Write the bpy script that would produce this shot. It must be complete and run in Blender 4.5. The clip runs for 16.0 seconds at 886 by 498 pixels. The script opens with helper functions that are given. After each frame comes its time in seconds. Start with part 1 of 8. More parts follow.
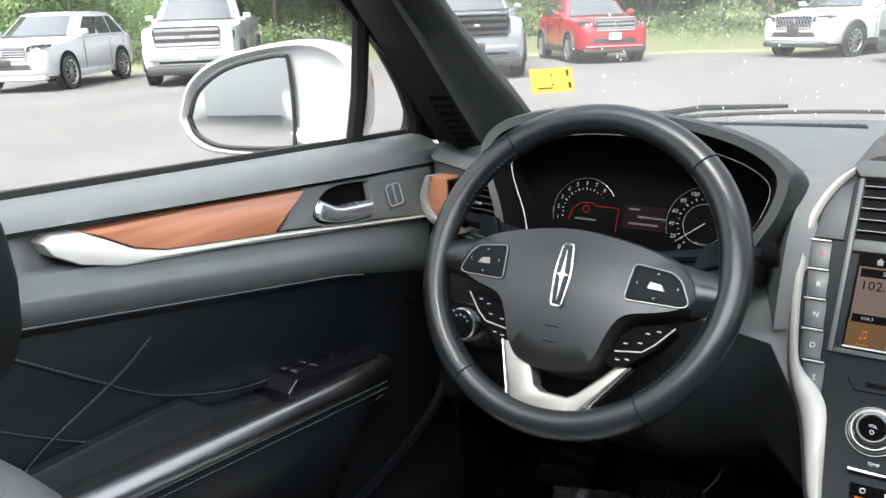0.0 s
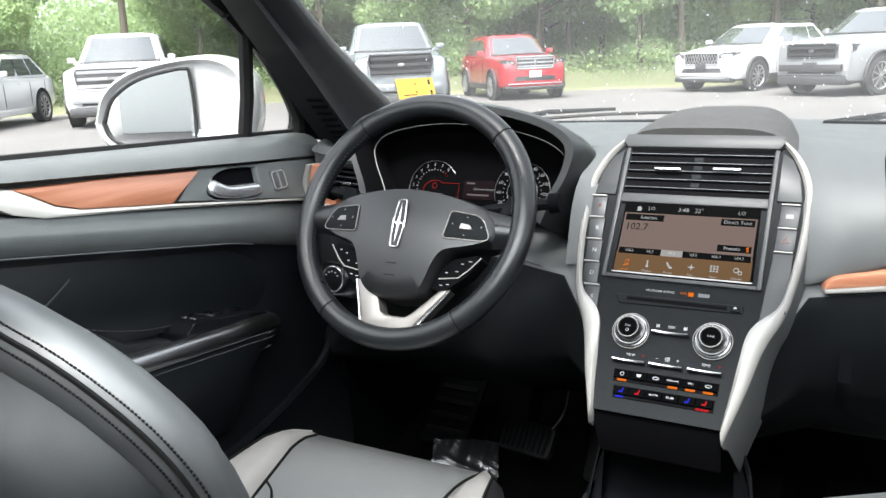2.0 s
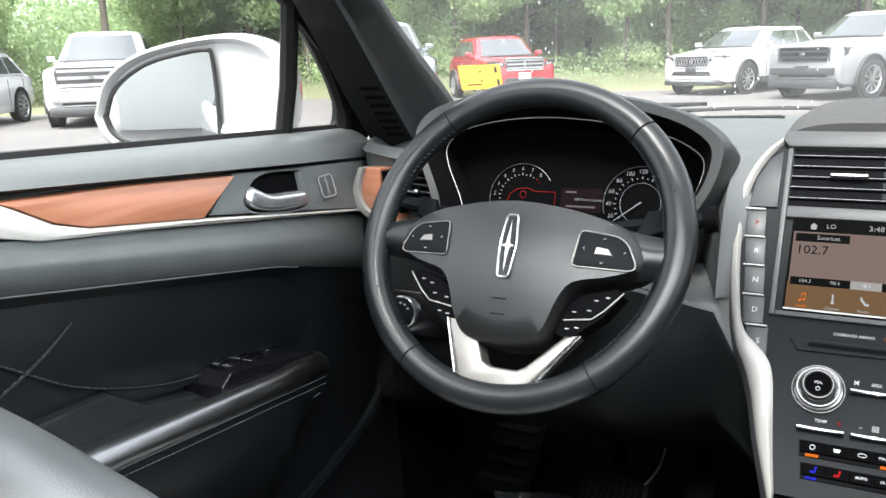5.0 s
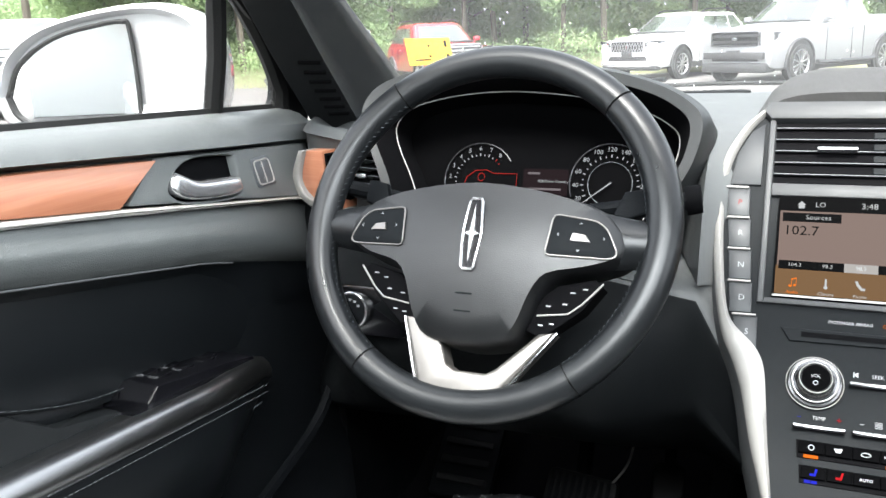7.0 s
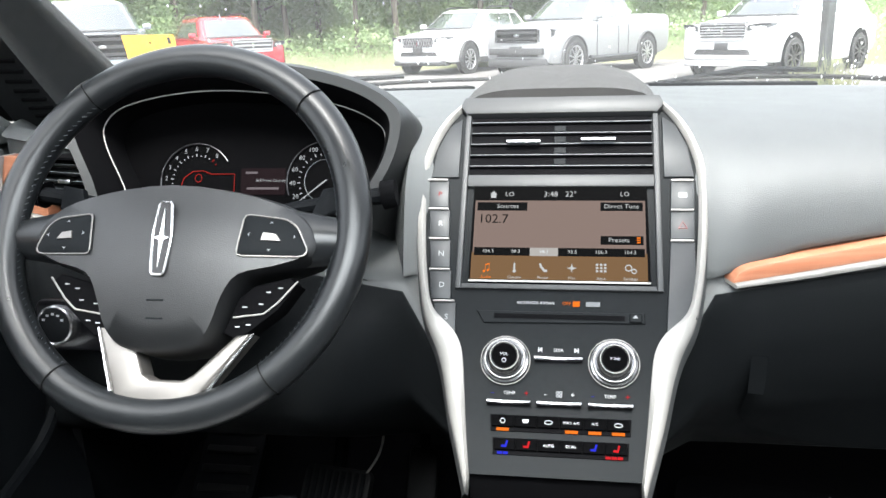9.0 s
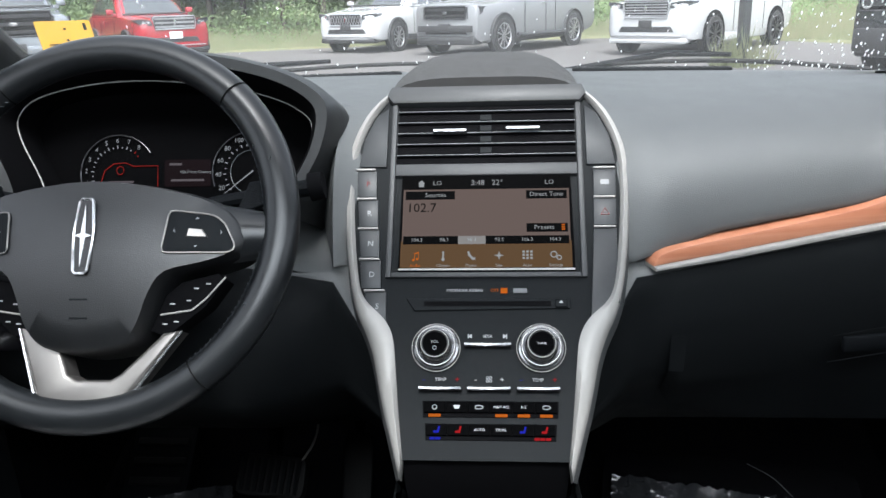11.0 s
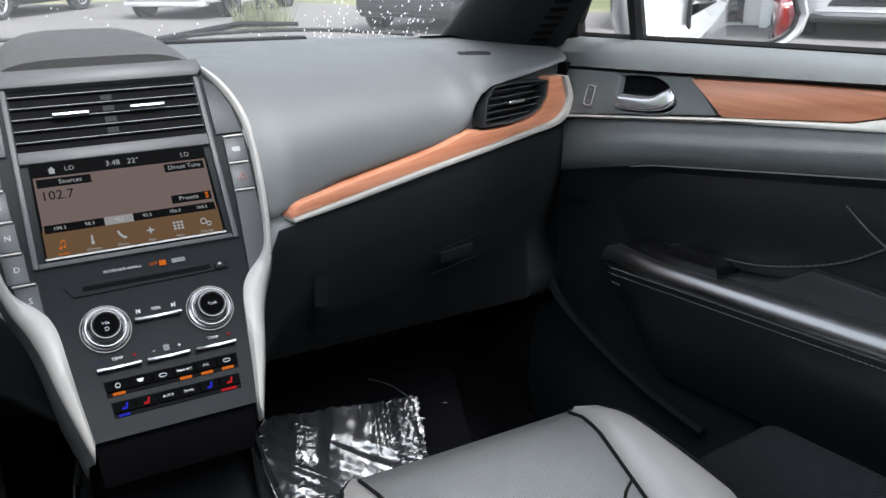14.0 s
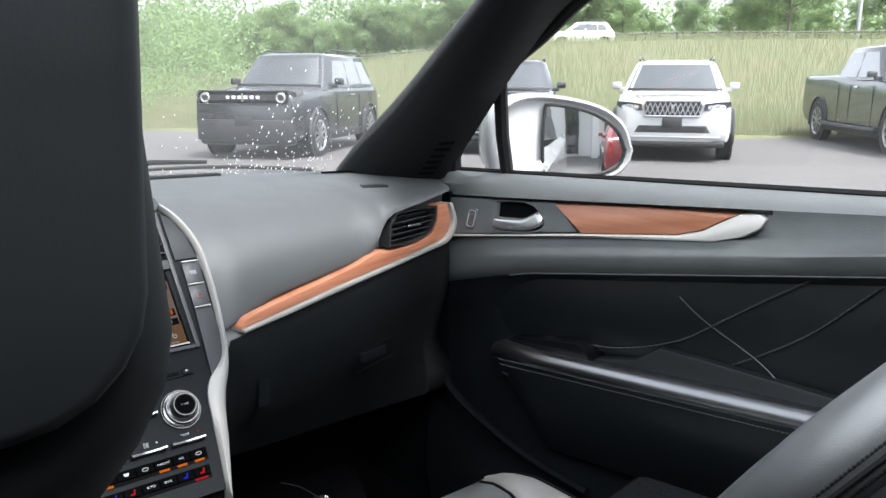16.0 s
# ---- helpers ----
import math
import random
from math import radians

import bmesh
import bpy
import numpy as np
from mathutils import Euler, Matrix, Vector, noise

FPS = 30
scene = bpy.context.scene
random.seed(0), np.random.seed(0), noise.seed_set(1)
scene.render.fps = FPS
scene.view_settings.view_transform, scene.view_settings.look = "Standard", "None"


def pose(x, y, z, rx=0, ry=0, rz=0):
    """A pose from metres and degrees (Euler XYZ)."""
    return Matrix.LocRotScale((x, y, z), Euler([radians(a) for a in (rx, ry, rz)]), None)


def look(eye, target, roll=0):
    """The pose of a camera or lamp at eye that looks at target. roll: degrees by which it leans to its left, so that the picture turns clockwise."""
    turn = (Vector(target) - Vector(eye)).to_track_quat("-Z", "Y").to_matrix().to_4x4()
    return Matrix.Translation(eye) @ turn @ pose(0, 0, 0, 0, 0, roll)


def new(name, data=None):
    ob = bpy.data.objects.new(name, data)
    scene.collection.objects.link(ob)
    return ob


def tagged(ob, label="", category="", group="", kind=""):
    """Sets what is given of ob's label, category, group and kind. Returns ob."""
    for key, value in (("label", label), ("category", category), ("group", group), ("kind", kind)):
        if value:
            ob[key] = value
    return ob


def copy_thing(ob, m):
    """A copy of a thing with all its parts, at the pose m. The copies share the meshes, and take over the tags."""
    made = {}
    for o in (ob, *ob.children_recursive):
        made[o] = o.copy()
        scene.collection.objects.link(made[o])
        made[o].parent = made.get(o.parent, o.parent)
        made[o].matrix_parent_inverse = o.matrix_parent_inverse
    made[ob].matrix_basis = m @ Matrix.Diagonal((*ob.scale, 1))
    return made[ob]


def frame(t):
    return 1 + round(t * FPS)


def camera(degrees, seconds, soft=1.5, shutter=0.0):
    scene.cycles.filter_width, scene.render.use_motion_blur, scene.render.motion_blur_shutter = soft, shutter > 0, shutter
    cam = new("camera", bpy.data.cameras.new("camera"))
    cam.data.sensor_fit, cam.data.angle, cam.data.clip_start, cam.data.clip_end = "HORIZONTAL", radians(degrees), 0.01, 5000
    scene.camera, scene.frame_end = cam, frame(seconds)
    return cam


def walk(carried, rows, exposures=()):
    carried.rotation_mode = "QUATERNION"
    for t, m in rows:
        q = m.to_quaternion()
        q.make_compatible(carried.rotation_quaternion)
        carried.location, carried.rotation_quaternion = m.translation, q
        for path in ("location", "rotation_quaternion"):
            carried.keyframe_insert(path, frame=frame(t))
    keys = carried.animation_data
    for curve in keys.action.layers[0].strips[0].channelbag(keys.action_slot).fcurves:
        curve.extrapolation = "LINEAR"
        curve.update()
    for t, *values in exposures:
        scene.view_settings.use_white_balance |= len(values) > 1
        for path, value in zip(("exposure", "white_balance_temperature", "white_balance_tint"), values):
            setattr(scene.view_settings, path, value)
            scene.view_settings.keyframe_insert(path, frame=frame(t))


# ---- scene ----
cam = camera(57.8, 16.0)
PATH = [
    (0, (0.001, -0.942, 1.318), (-1.072, 0.647, 0.751), -2.1),
    (0.3, (0.083, -1.023, 1.307), (-1.019, 0.545, 0.74), -2.2),
    (0.5, (0.122, -1.042, 1.304), (-0.987, 0.522, 0.734), -2.3),
    (1, (0.197, -1.084, 1.288), (-0.903, 0.488, 0.724), -2.6),
    (1.5, (0.24, -1.11, 1.279), (-0.791, 0.523, 0.758), -2.7),
    (2, (0.229, -1.114, 1.273), (-0.716, 0.581, 0.793), -2.5),
    (2.5, (0.206, -1.113, 1.27), (-0.707, 0.603, 0.8), -2.3),
    (3, (0.211, -1.11, 1.267), (-0.695, 0.61, 0.796), -2.2),
    (3.5, (0.188, -1.099, 1.266), (-0.714, 0.622, 0.793), -2.1),
    (4, (0.135, -1.069, 1.268), (-0.767, 0.653, 0.793), -2.0),
    (4.5, (0.043, -1.006, 1.25), (-0.86, 0.713, 0.774), -2.0),
    (4.7, (0.01, -0.982, 1.247), (-0.897, 0.736, 0.772), -2.1),
    (6.8, (-0.092, -0.875, 1.223), (-0.899, 0.883, 0.716), -2.3),
    (7, (-0.084, -0.872, 1.222), (-0.858, 0.9, 0.712), -2.4),
    (7.5, (-0.061, -0.865, 1.222), (-0.728, 0.948, 0.707), -2.2),
    (8, (-0.036, -0.861, 1.217), (-0.594, 0.987, 0.695), -2.1),
    (8.5, (-0.011, -0.856, 1.217), (-0.459, 1.02, 0.686), -2.1),
    (9, (0.016, -0.849, 1.222), (-0.301, 1.051, 0.684), -1.9),
    (9.2, (0.022, -0.85, 1.221), (-0.251, 1.057, 0.681), -1.8),
    (11.3, (0.021, -0.854, 1.242), (-0.071, 1.043, 0.615), -1.7),
    (11.5, (0.018, -0.847, 1.246), (-0.008, 1.043, 0.59), -1.7),
    (12, (0.001, -0.831, 1.248), (0.183, 1.035, 0.551), -1.6),
    (12.5, (-0.028, -0.833, 1.245), (0.42, 0.984, 0.54), -1.1),
    (13, (-0.032, -0.854, 1.253), (0.623, 0.899, 0.546), -0.8),
    (13.5, (-0.056, -0.889, 1.252), (0.735, 0.807, 0.547), -0.6),
    (14, (-0.094, -0.928, 1.26), (0.793, 0.722, 0.561), -0.5),
    (14.5, (-0.136, -0.963, 1.262), (0.871, 0.622, 0.574), -0.5),
    (15, (-0.172, -0.988, 1.271), (0.927, 0.539, 0.592), -0.5),
    (15.5, (-0.232, -1.016, 1.283), (0.957, 0.47, 0.668), -0.3),
    (15.7, (-0.258, -1.029, 1.293), (0.959, 0.46, 0.743), -0.1),
    (16, (-0.292, -1.041, 1.303), (0.963, 0.459, 0.887), 0.0),
]
walk(cam, [(t, look(e, g, r)) for t, e, g, r in PATH],
     [(0, 2.6, 6350, 7), (1.5, 2.72, 6350, 7), (4.7, 2.76, 6350, 7), (7, 3.1, 6350, 7), (9.2, 3.06, 6350, 7), (11.3, 2.05, 6050, 8), (12.5, 2.1, 6100, 9), (14.5, 2.25, 6100, 9), (15.3, 2.25, 6100, 8), (16, 2.15, 6150, 9)])

# ---- world and sun: a bright overcast sky ----
world = bpy.data.worlds.new("overcast_sky")
scene.world = world
world.use_nodes = True
wn, wl = world.node_tree.nodes, world.node_tree.links
sky = wn.new("ShaderNodeTexSky")
sky.sky_type, sky.sun_disc = "NISHITA", False
sky.sun_elevation, sky.sun_rotation = radians(57), radians(174)
sky.air_density, sky.dust_density, sky.ozone_density = 1.0, 4.0, 1.0
grey = wn.new("ShaderNodeHueSaturation")
grey.inputs["Saturation"].default_value = 0.22
wl.new(sky.outputs["Color"], grey.inputs["Color"])
bg = wn["Background"]
wl.new(grey.outputs["Color"], bg.inputs["Color"])
bg.inputs["Strength"].default_value = 0.15
sun = new("sun", bpy.data.lights.new("sun", "SUN"))
sun.data.energy, sun.data.angle, sun.data.color = 1.4, radians(14), (1.0, 0.97, 0.92)
sun.matrix_world = look((0.8, -7.5, 12), (0, 0, 0))
# fill lamp added under an assumed, unseen glass roof to brighten the cabin
roof_fill = new("roof_fill_lamp", bpy.data.lights.new("roof_fill_lamp", "AREA"))
roof_fill.data.shape, roof_fill.data.size, roof_fill.data.size_y = "RECTANGLE", 0.90, 0.58
roof_fill.data.energy, roof_fill.data.color = 3.6, (0.93, 0.97, 1.0)
roof_fill.matrix_world = pose(0, -0.89, 1.528)


# ---- helpers for meshes ----
def spline(pts, n):
    """A smooth row of points through pts, n steps a span."""
    p = [Vector(q) for q in pts]
    p = [2 * p[0] - p[1]] + p + [2 * p[-1] - p[-2]]
    out = []
    for i in range(1, len(p) - 2):
        for k in range(n):
            t = k / n
            out.append(0.5 * (2 * p[i] + (p[i + 1] - p[i - 1]) * t + (2 * p[i - 1] - 5 * p[i] + 4 * p[i + 1] - p[i + 2]) * t * t
                              + (3 * p[i] - p[i - 1] - 3 * p[i + 1] + p[i + 2]) * t ** 3))
    out.append(p[-2].copy())
    return out


def lerp_row(table, x):
    """Linear look-up in rows of (x, value, ...)."""
    if x <= table[0][0]:
        return table[0][1:]
    for a, b in zip(table, table[1:]):
        if x <= b[0]:
            w = (x - a[0]) / (b[0] - a[0])
            return tuple(p + (q - p) * w for p, q in zip(a[1:], b[1:]))
    return table[-1][1:]


def sheet(bm, rows, close=False, caps=False):
    """Faces between rows of points; close joins each row to a ring."""
    vs = [[bm.verts.new(p) for p in r] for r in rows]
    n = len(vs[0])
    for a, b in zip(vs, vs[1:]):
        for i in range(n if close else n - 1):
            j = (i + 1) % n
            bm.faces.new((a[i], a[j], b[j], b[i]))
    if caps:
        bm.faces.new(list(reversed(vs[0])))
        bm.faces.new(vs[-1])
    return vs


def box(bm, lo, hi, m=None, bev=0.0, seg=2):
    m = m or Matrix()
    c = [(lo[i] + hi[i]) / 2 for i in range(3)]
    s = [abs(hi[i] - lo[i]) for i in range(3)]
    made = bmesh.ops.create_cube(bm, size=1, matrix=m @ Matrix.Translation(c) @ Matrix.Diagonal((*s, 1)))
    if bev:
        es = list({e for v in made["verts"] for e in v.link_edges})
        bmesh.ops.bevel(bm, geom=es, offset=bev, segments=seg, affect="EDGES", profile=0.5)


def prism(bm, pts, z0, z1, m=None, bev=0.0, seg=2):
    """A flat outline in x, y, thickened from z0 to z1, with the z1 rim rounded."""
    m = m or Matrix()
    n = len(pts)
    lo = [bm.verts.new(m @ Vector((p[0], p[1], z0))) for p in pts]
    if bev:
        area = sum(pts[i][0] * pts[(i + 1) % n][1] - pts[(i + 1) % n][0] * pts[i][1] for i in range(n))
        sg = 1 if area > 0 else -1
        ins = []
        for i in range(n):
            a, b, c = Vector(pts[i - 1][:2]), Vector(pts[i][:2]), Vector(pts[(i + 1) % n][:2])
            d1, d2 = (b - a).normalized(), (c - b).normalized()
            nn = Vector((-d1.y - d2.y, d1.x + d2.x)) * sg
            nn = nn.normalized() if nn.length > 1e-6 else Vector((0, 0))
            ins.append(nn)
        rings = [lo]
        for k in range(seg + 1):
            a = k / seg * math.pi / 2
            rings.append([bm.verts.new(m @ Vector((pts[i][0] + ins[i].x * bev * (1 - math.cos(a)), pts[i][1] + ins[i].y * bev * (1 - math.cos(a)),
                                                    z1 - bev * (1 if z1 > z0 else -1) * (1 - math.sin(a))))) for i in range(n)])
    else:
        rings = [lo, [bm.verts.new(m @ Vector((p[0], p[1], z1))) for p in pts]]
    for a, b in zip(rings, rings[1:]):
        for i in range(n):
            j = (i + 1) % n
            bm.faces.new((a[i], a[j], b[j], b[i]))
    bm.faces.new(list(reversed(rings[0])))
    bm.faces.new(rings[-1])


def tube(bm, pts, r, seg=8, close=False, flat=1.0, up=None):
    """A round bar along pts; r a number or one for each point."""
    pts = [Vector(p) for p in pts]
    n = len(pts)
    rows = []
    ref = Vector(up) if up else Vector((0.13, 0.21, 0.97))
    for i, p in enumerate(pts):
        a = pts[i - 1] if (i or close) else p
        b = pts[(i + 1) % n] if (i < n - 1 or close) else p
        d = (b - a).normalized()
        s = d.cross(ref).normalized()
        u = s.cross(d).normalized()
        rr = r[i] if isinstance(r, (list, tuple)) else r
        rows.append([p + s * rr * math.cos(k * 2 * math.pi / seg) + u * rr * flat * math.sin(k * 2 * math.pi / seg) for k in range(seg)])
    if close:
        rows.append(rows[0])
        vs = [[bm.verts.new(q) for q in r_] for r_ in rows[:-1]]
        for i in range(n):
            a, b = vs[i], vs[(i + 1) % n]
            for k in range(seg):
                bm.faces.new((a[k], a[(k + 1) % seg], b[(k + 1) % seg], b[k]))
    else:
        sheet(bm, rows, close=True, caps=True)


def lathe(bm, prof, m=None, seg=24):
    """A turned shape: prof rows of (radius, height) about z."""
    m = m or Matrix()
    rows = [[m @ Vector((r * math.cos(k * 2 * math.pi / seg), r * math.sin(k * 2 * math.pi / seg), h)) for k in range(seg)] for r, h in prof]
    sheet(bm, rows, close=True, caps=True)


def rrect(w, h, r, n=3, cx=0.0, cy=0.0):
    """The outline of a rectangle with round corners."""
    out = []
    for qx, qy, a0 in ((1, 1, 0), (-1, 1, 90), (-1, -1, 180), (1, -1, 270)):
        for k in range(n + 1):
            a = radians(a0 + 90 * k / n)
            out.append((cx + qx * (w / 2 - r) + r * math.cos(a), cy + qy * (h / 2 - r) + r * math.sin(a)))
    return out


def mesh_of(name, bm, material, angle=32):
    bmesh.ops.recalc_face_normals(bm, faces=bm.faces)
    me = bpy.data.meshes.new(name)
    bm.to_mesh(me)
    bm.free()
    for p in me.polygons:
        p.use_smooth = True
    me.set_sharp_from_angle(angle=radians(angle))
    me.materials.append(material)
    return me


def part(name, bm, material, parent, label="", angle=32):
    ob = new(name, mesh_of(name, bm, material, angle))
    if parent is not None:
        ob.parent = parent
    return tagged(ob, label) if label else ob


def thing(name, label, category, at=(0, 0, 0), group="", kind=""):
    ob = new(name)
    ob.location = at
    ob.empty_display_size = 0.05
    return tagged(ob, label, category, group, kind)


def whole(name, bm, material, label, category, group="", kind="", angle=32):
    return tagged(new(name, mesh_of(name, bm, material, angle)), label, category, group, kind)


def letters(name, text, size, m, material, parent, align="CENTER", depth=0.0):
    """Raised flat letters in the built-in font, as a mesh."""
    cu = bpy.data.curves.new(name, "FONT")
    cu.body, cu.size, cu.align_x, cu.align_y, cu.extrude, cu.resolution_u = text, size, align, "CENTER", depth, 2
    tmp = bpy.data.objects.new(name, cu)
    me = bpy.data.meshes.new_from_object(tmp)
    bpy.data.objects.remove(tmp)
    bpy.data.curves.remove(cu)
    me.name = name
    me.transform(m)
    me.materials.clear()
    me.materials.append(material)
    ob = new(name, me)
    ob.parent = parent
    return ob


# ---- materials ----
def mat(name, color, rough=0.5, metal=0.0, vary=0.12, scale=8.0, bump=0.0, bscale=200.0, spec=0.5, coat=0.0, rvar=0.1, kind="noise", color2=None, emit=0.0):
    """A surface with colour variation at two scales and fine relief."""
    ma = bpy.data.materials.new(name)
    ma.use_nodes = True
    nd, lk = ma.node_tree.nodes, ma.node_tree.links
    bs = nd["Principled BSDF"]
    tc = nd.new("ShaderNodeTexCoord")
    n1 = nd.new("ShaderNodeTexNoise")
    n1.inputs["Scale"].default_value, n1.inputs["Detail"].default_value = scale, 6
    n2 = nd.new("ShaderNodeTexNoise")
    n2.inputs["Scale"].default_value, n2.inputs["Detail"].default_value = scale * 9, 3
    for n_ in (n1, n2):
        lk.new(tc.outputs["Object"], n_.inputs["Vector"])
    mx = nd.new("ShaderNodeMath")
    mx.operation = "ADD"
    lk.new(n1.outputs["Fac"], mx.inputs[0])
    lk.new(n2.outputs["Fac"], mx.inputs[1])
    ramp = nd.new("ShaderNodeMapRange")
    ramp.inputs["From Min"].default_value, ramp.inputs["From Max"].default_value = 0.7, 1.3
    lk.new(mx.outputs[0], ramp.inputs["Value"])
    mix = nd.new("ShaderNodeMix")
    mix.data_type = "RGBA"
    lk.new(ramp.outputs["Result"], mix.inputs["Factor"])
    c2 = color2 or tuple(min(1.0, c * (1 + vary)) for c in color)
    c1 = color if color2 else tuple(c * (1 - vary) for c in color)
    mix.inputs["A"].default_value, mix.inputs["B"].default_value = (*c1, 1), (*c2, 1)
    lk.new(mix.outputs["Result"], bs.inputs["Base Color"])
    rr = nd.new("ShaderNodeMapRange")
    rr.inputs["To Min"].default_value, rr.inputs["To Max"].default_value = max(0.02, rough - rvar * rough), min(1, rough + rvar * rough)
    lk.new(ramp.outputs["Result"], rr.inputs["Value"])
    lk.new(rr.outputs["Result"], bs.inputs["Roughness"])
    bs.inputs["Metallic"].default_value = metal
    bs.inputs["Specular IOR Level"].default_value = spec
    bs.inputs["Coat Weight"].default_value = coat
    if bump:
        if kind == "leather":
            tx = nd.new("ShaderNodeTexVoronoi")
            tx.feature = "DISTANCE_TO_EDGE"
            out = tx.outputs["Distance"]
        elif kind == "weave":
            tx = nd.new("ShaderNodeTexVoronoi")
            tx.voronoi_dimensions = "2D"
            tx.inputs["Randomness"].default_value = 0.0
            out = tx.outputs["Distance"]
            hole_, dim = nd.new("ShaderNodeMapRange"), nd.new("ShaderNodeMix")
            hole_.inputs["From Min"].default_value, hole_.inputs["From Max"].default_value = 0.22, 0.36
            hole_.inputs["To Min"].default_value = 0.25
            dim.data_type, dim.blend_type = "RGBA", "MULTIPLY"
            dim.inputs["Factor"].default_value = 1.0
            lk.new(out, hole_.inputs["Value"])
            lk.new(mix.outputs["Result"], dim.inputs["A"])
            lk.new(hole_.outputs["Result"], dim.inputs["B"])
            lk.new(dim.outputs["Result"], bs.inputs["Base Color"])
        else:
            tx = nd.new("ShaderNodeTexNoise")
            out = tx.outputs["Fac"]
        tx.inputs["Scale"].default_value = bscale
        lk.new(tc.outputs["Object"], tx.inputs["Vector"])
        bp = nd.new("ShaderNodeBump")
        bp.inputs["Strength"].default_value, bp.inputs["Distance"].default_value = bump, 0.002
        lk.new(out, bp.inputs["Height"])
        lk.new(bp.outputs["Normal"], bs.inputs["Normal"])
    if emit:
        bs.inputs["Emission Color"].default_value, bs.inputs["Emission Strength"].default_value = (*color, 1), emit
    return ma


def glass(name, tint=(1, 1, 1), rough=0.0, gloss=0.045, veil=0.0):
    ma = bpy.data.materials.new(name)
    ma.use_nodes = True
    nd, lk = ma.node_tree.nodes, ma.node_tree.links
    nd.remove(nd["Principled BSDF"])
    tr, gl, mx, fr = nd.new("ShaderNodeBsdfTransparent"), nd.new("ShaderNodeBsdfGlossy"), nd.new("ShaderNodeMixShader"), nd.new("ShaderNodeLayerWeight")
    tr.inputs["Color"].default_value = (*tint, 1)
    gl.inputs["Roughness"].default_value = rough
    fr.inputs["Blend"].default_value = 0.5
    pw, mr = nd.new("ShaderNodeMath"), nd.new("ShaderNodeMapRange")
    pw.operation, pw.inputs[1].default_value = "POWER", 4.0
    mr.inputs["To Min"].default_value, mr.inputs["To Max"].default_value = gloss, 0.75
    lk.new(fr.outputs["Facing"], pw.inputs[0])
    lk.new(pw.outputs[0], mr.inputs["Value"])
    lk.new(mr.outputs["Result"], mx.inputs["Fac"])
    lk.new(tr.outputs[0], mx.inputs[1])
    lk.new(gl.outputs[0], mx.inputs[2])
    # pale translucent share that paints glare and haze over the view
    haze, m2 = nd.new("ShaderNodeBsdfTranslucent"), nd.new("ShaderNodeMixShader")
    haze.inputs["Color"].default_value = (0.8, 0.8, 0.8, 1)
    m2.inputs["Fac"].default_value = veil
    lk.new(mx.outputs[0], m2.inputs[1])
    lk.new(haze.outputs[0], m2.inputs[2])
    lk.new(m2.outputs[0], nd["Material Output"].inputs["Surface"])
    return ma


def wood_mat(name):
    ma = bpy.data.materials.new(name)
    ma.use_nodes = True
    nd, lk = ma.node_tree.nodes, ma.node_tree.links
    bs = nd["Principled BSDF"]
    tc, mp = nd.new("ShaderNodeTexCoord"), nd.new("ShaderNodeMapping")
    mp.inputs["Scale"].default_value = (4, 4, 160)
    lk.new(tc.outputs["Object"], mp.inputs["Vector"])
    n1, n2 = nd.new("ShaderNodeTexNoise"), nd.new("ShaderNodeTexNoise")
    n1.inputs["Scale"].default_value, n1.inputs["Detail"].default_value, n1.inputs["Distortion"].default_value = 1.0, 8, 0.15
    n2.inputs["Scale"].default_value, n2.inputs["Detail"].default_value = 6.0, 4
    lk.new(mp.outputs[0], n1.inputs["Vector"])
    lk.new(mp.outputs[0], n2.inputs["Vector"])
    ad = nd.new("ShaderNodeMath")
    ad.operation = "MULTIPLY_ADD"
    lk.new(n2.outputs["Fac"], ad.inputs[0])
    ad.inputs[1].default_value = 0.35
    lk.new(n1.outputs["Fac"], ad.inputs[2])
    cr = nd.new("ShaderNodeValToRGB")
    cr.color_ramp.elements[0].position, cr.color_ramp.elements[0].color = 0.38, (0.27, 0.098, 0.050, 1)
    cr.color_ramp.elements[1].position, cr.color_ramp.elements[1].color = 0.86, (0.37, 0.158, 0.090, 1)
    e = cr.color_ramp.elements.new(0.62)
    e.color = (0.315, 0.122, 0.064, 1)
    lk.new(ad.outputs[0], cr.inputs["Fac"])
    lk.new(cr.outputs["Color"], bs.inputs["Base Color"])
    bs.inputs["Roughness"].default_value = 0.42
    bs.inputs["Coat Weight"].default_value = 0.35
    bs.inputs["Coat Roughness"].default_value = 0.2
    return ma


def glow(name, color, strength):
    ma = bpy.data.materials.new(name)
    ma.use_nodes = True
    bs = ma.node_tree.nodes["Principled BSDF"]
    bs.inputs["Base Color"].default_value = (0.002, 0.002, 0.002, 1)
    bs.inputs["Roughness"].default_value = 0.12
    bs.inputs["Specular IOR Level"].default_value = 0.0
    bs.inputs["Emission Color"].default_value = (*color, 1)
    bs.inputs["Emission Strength"].default_value = strength
    return ma


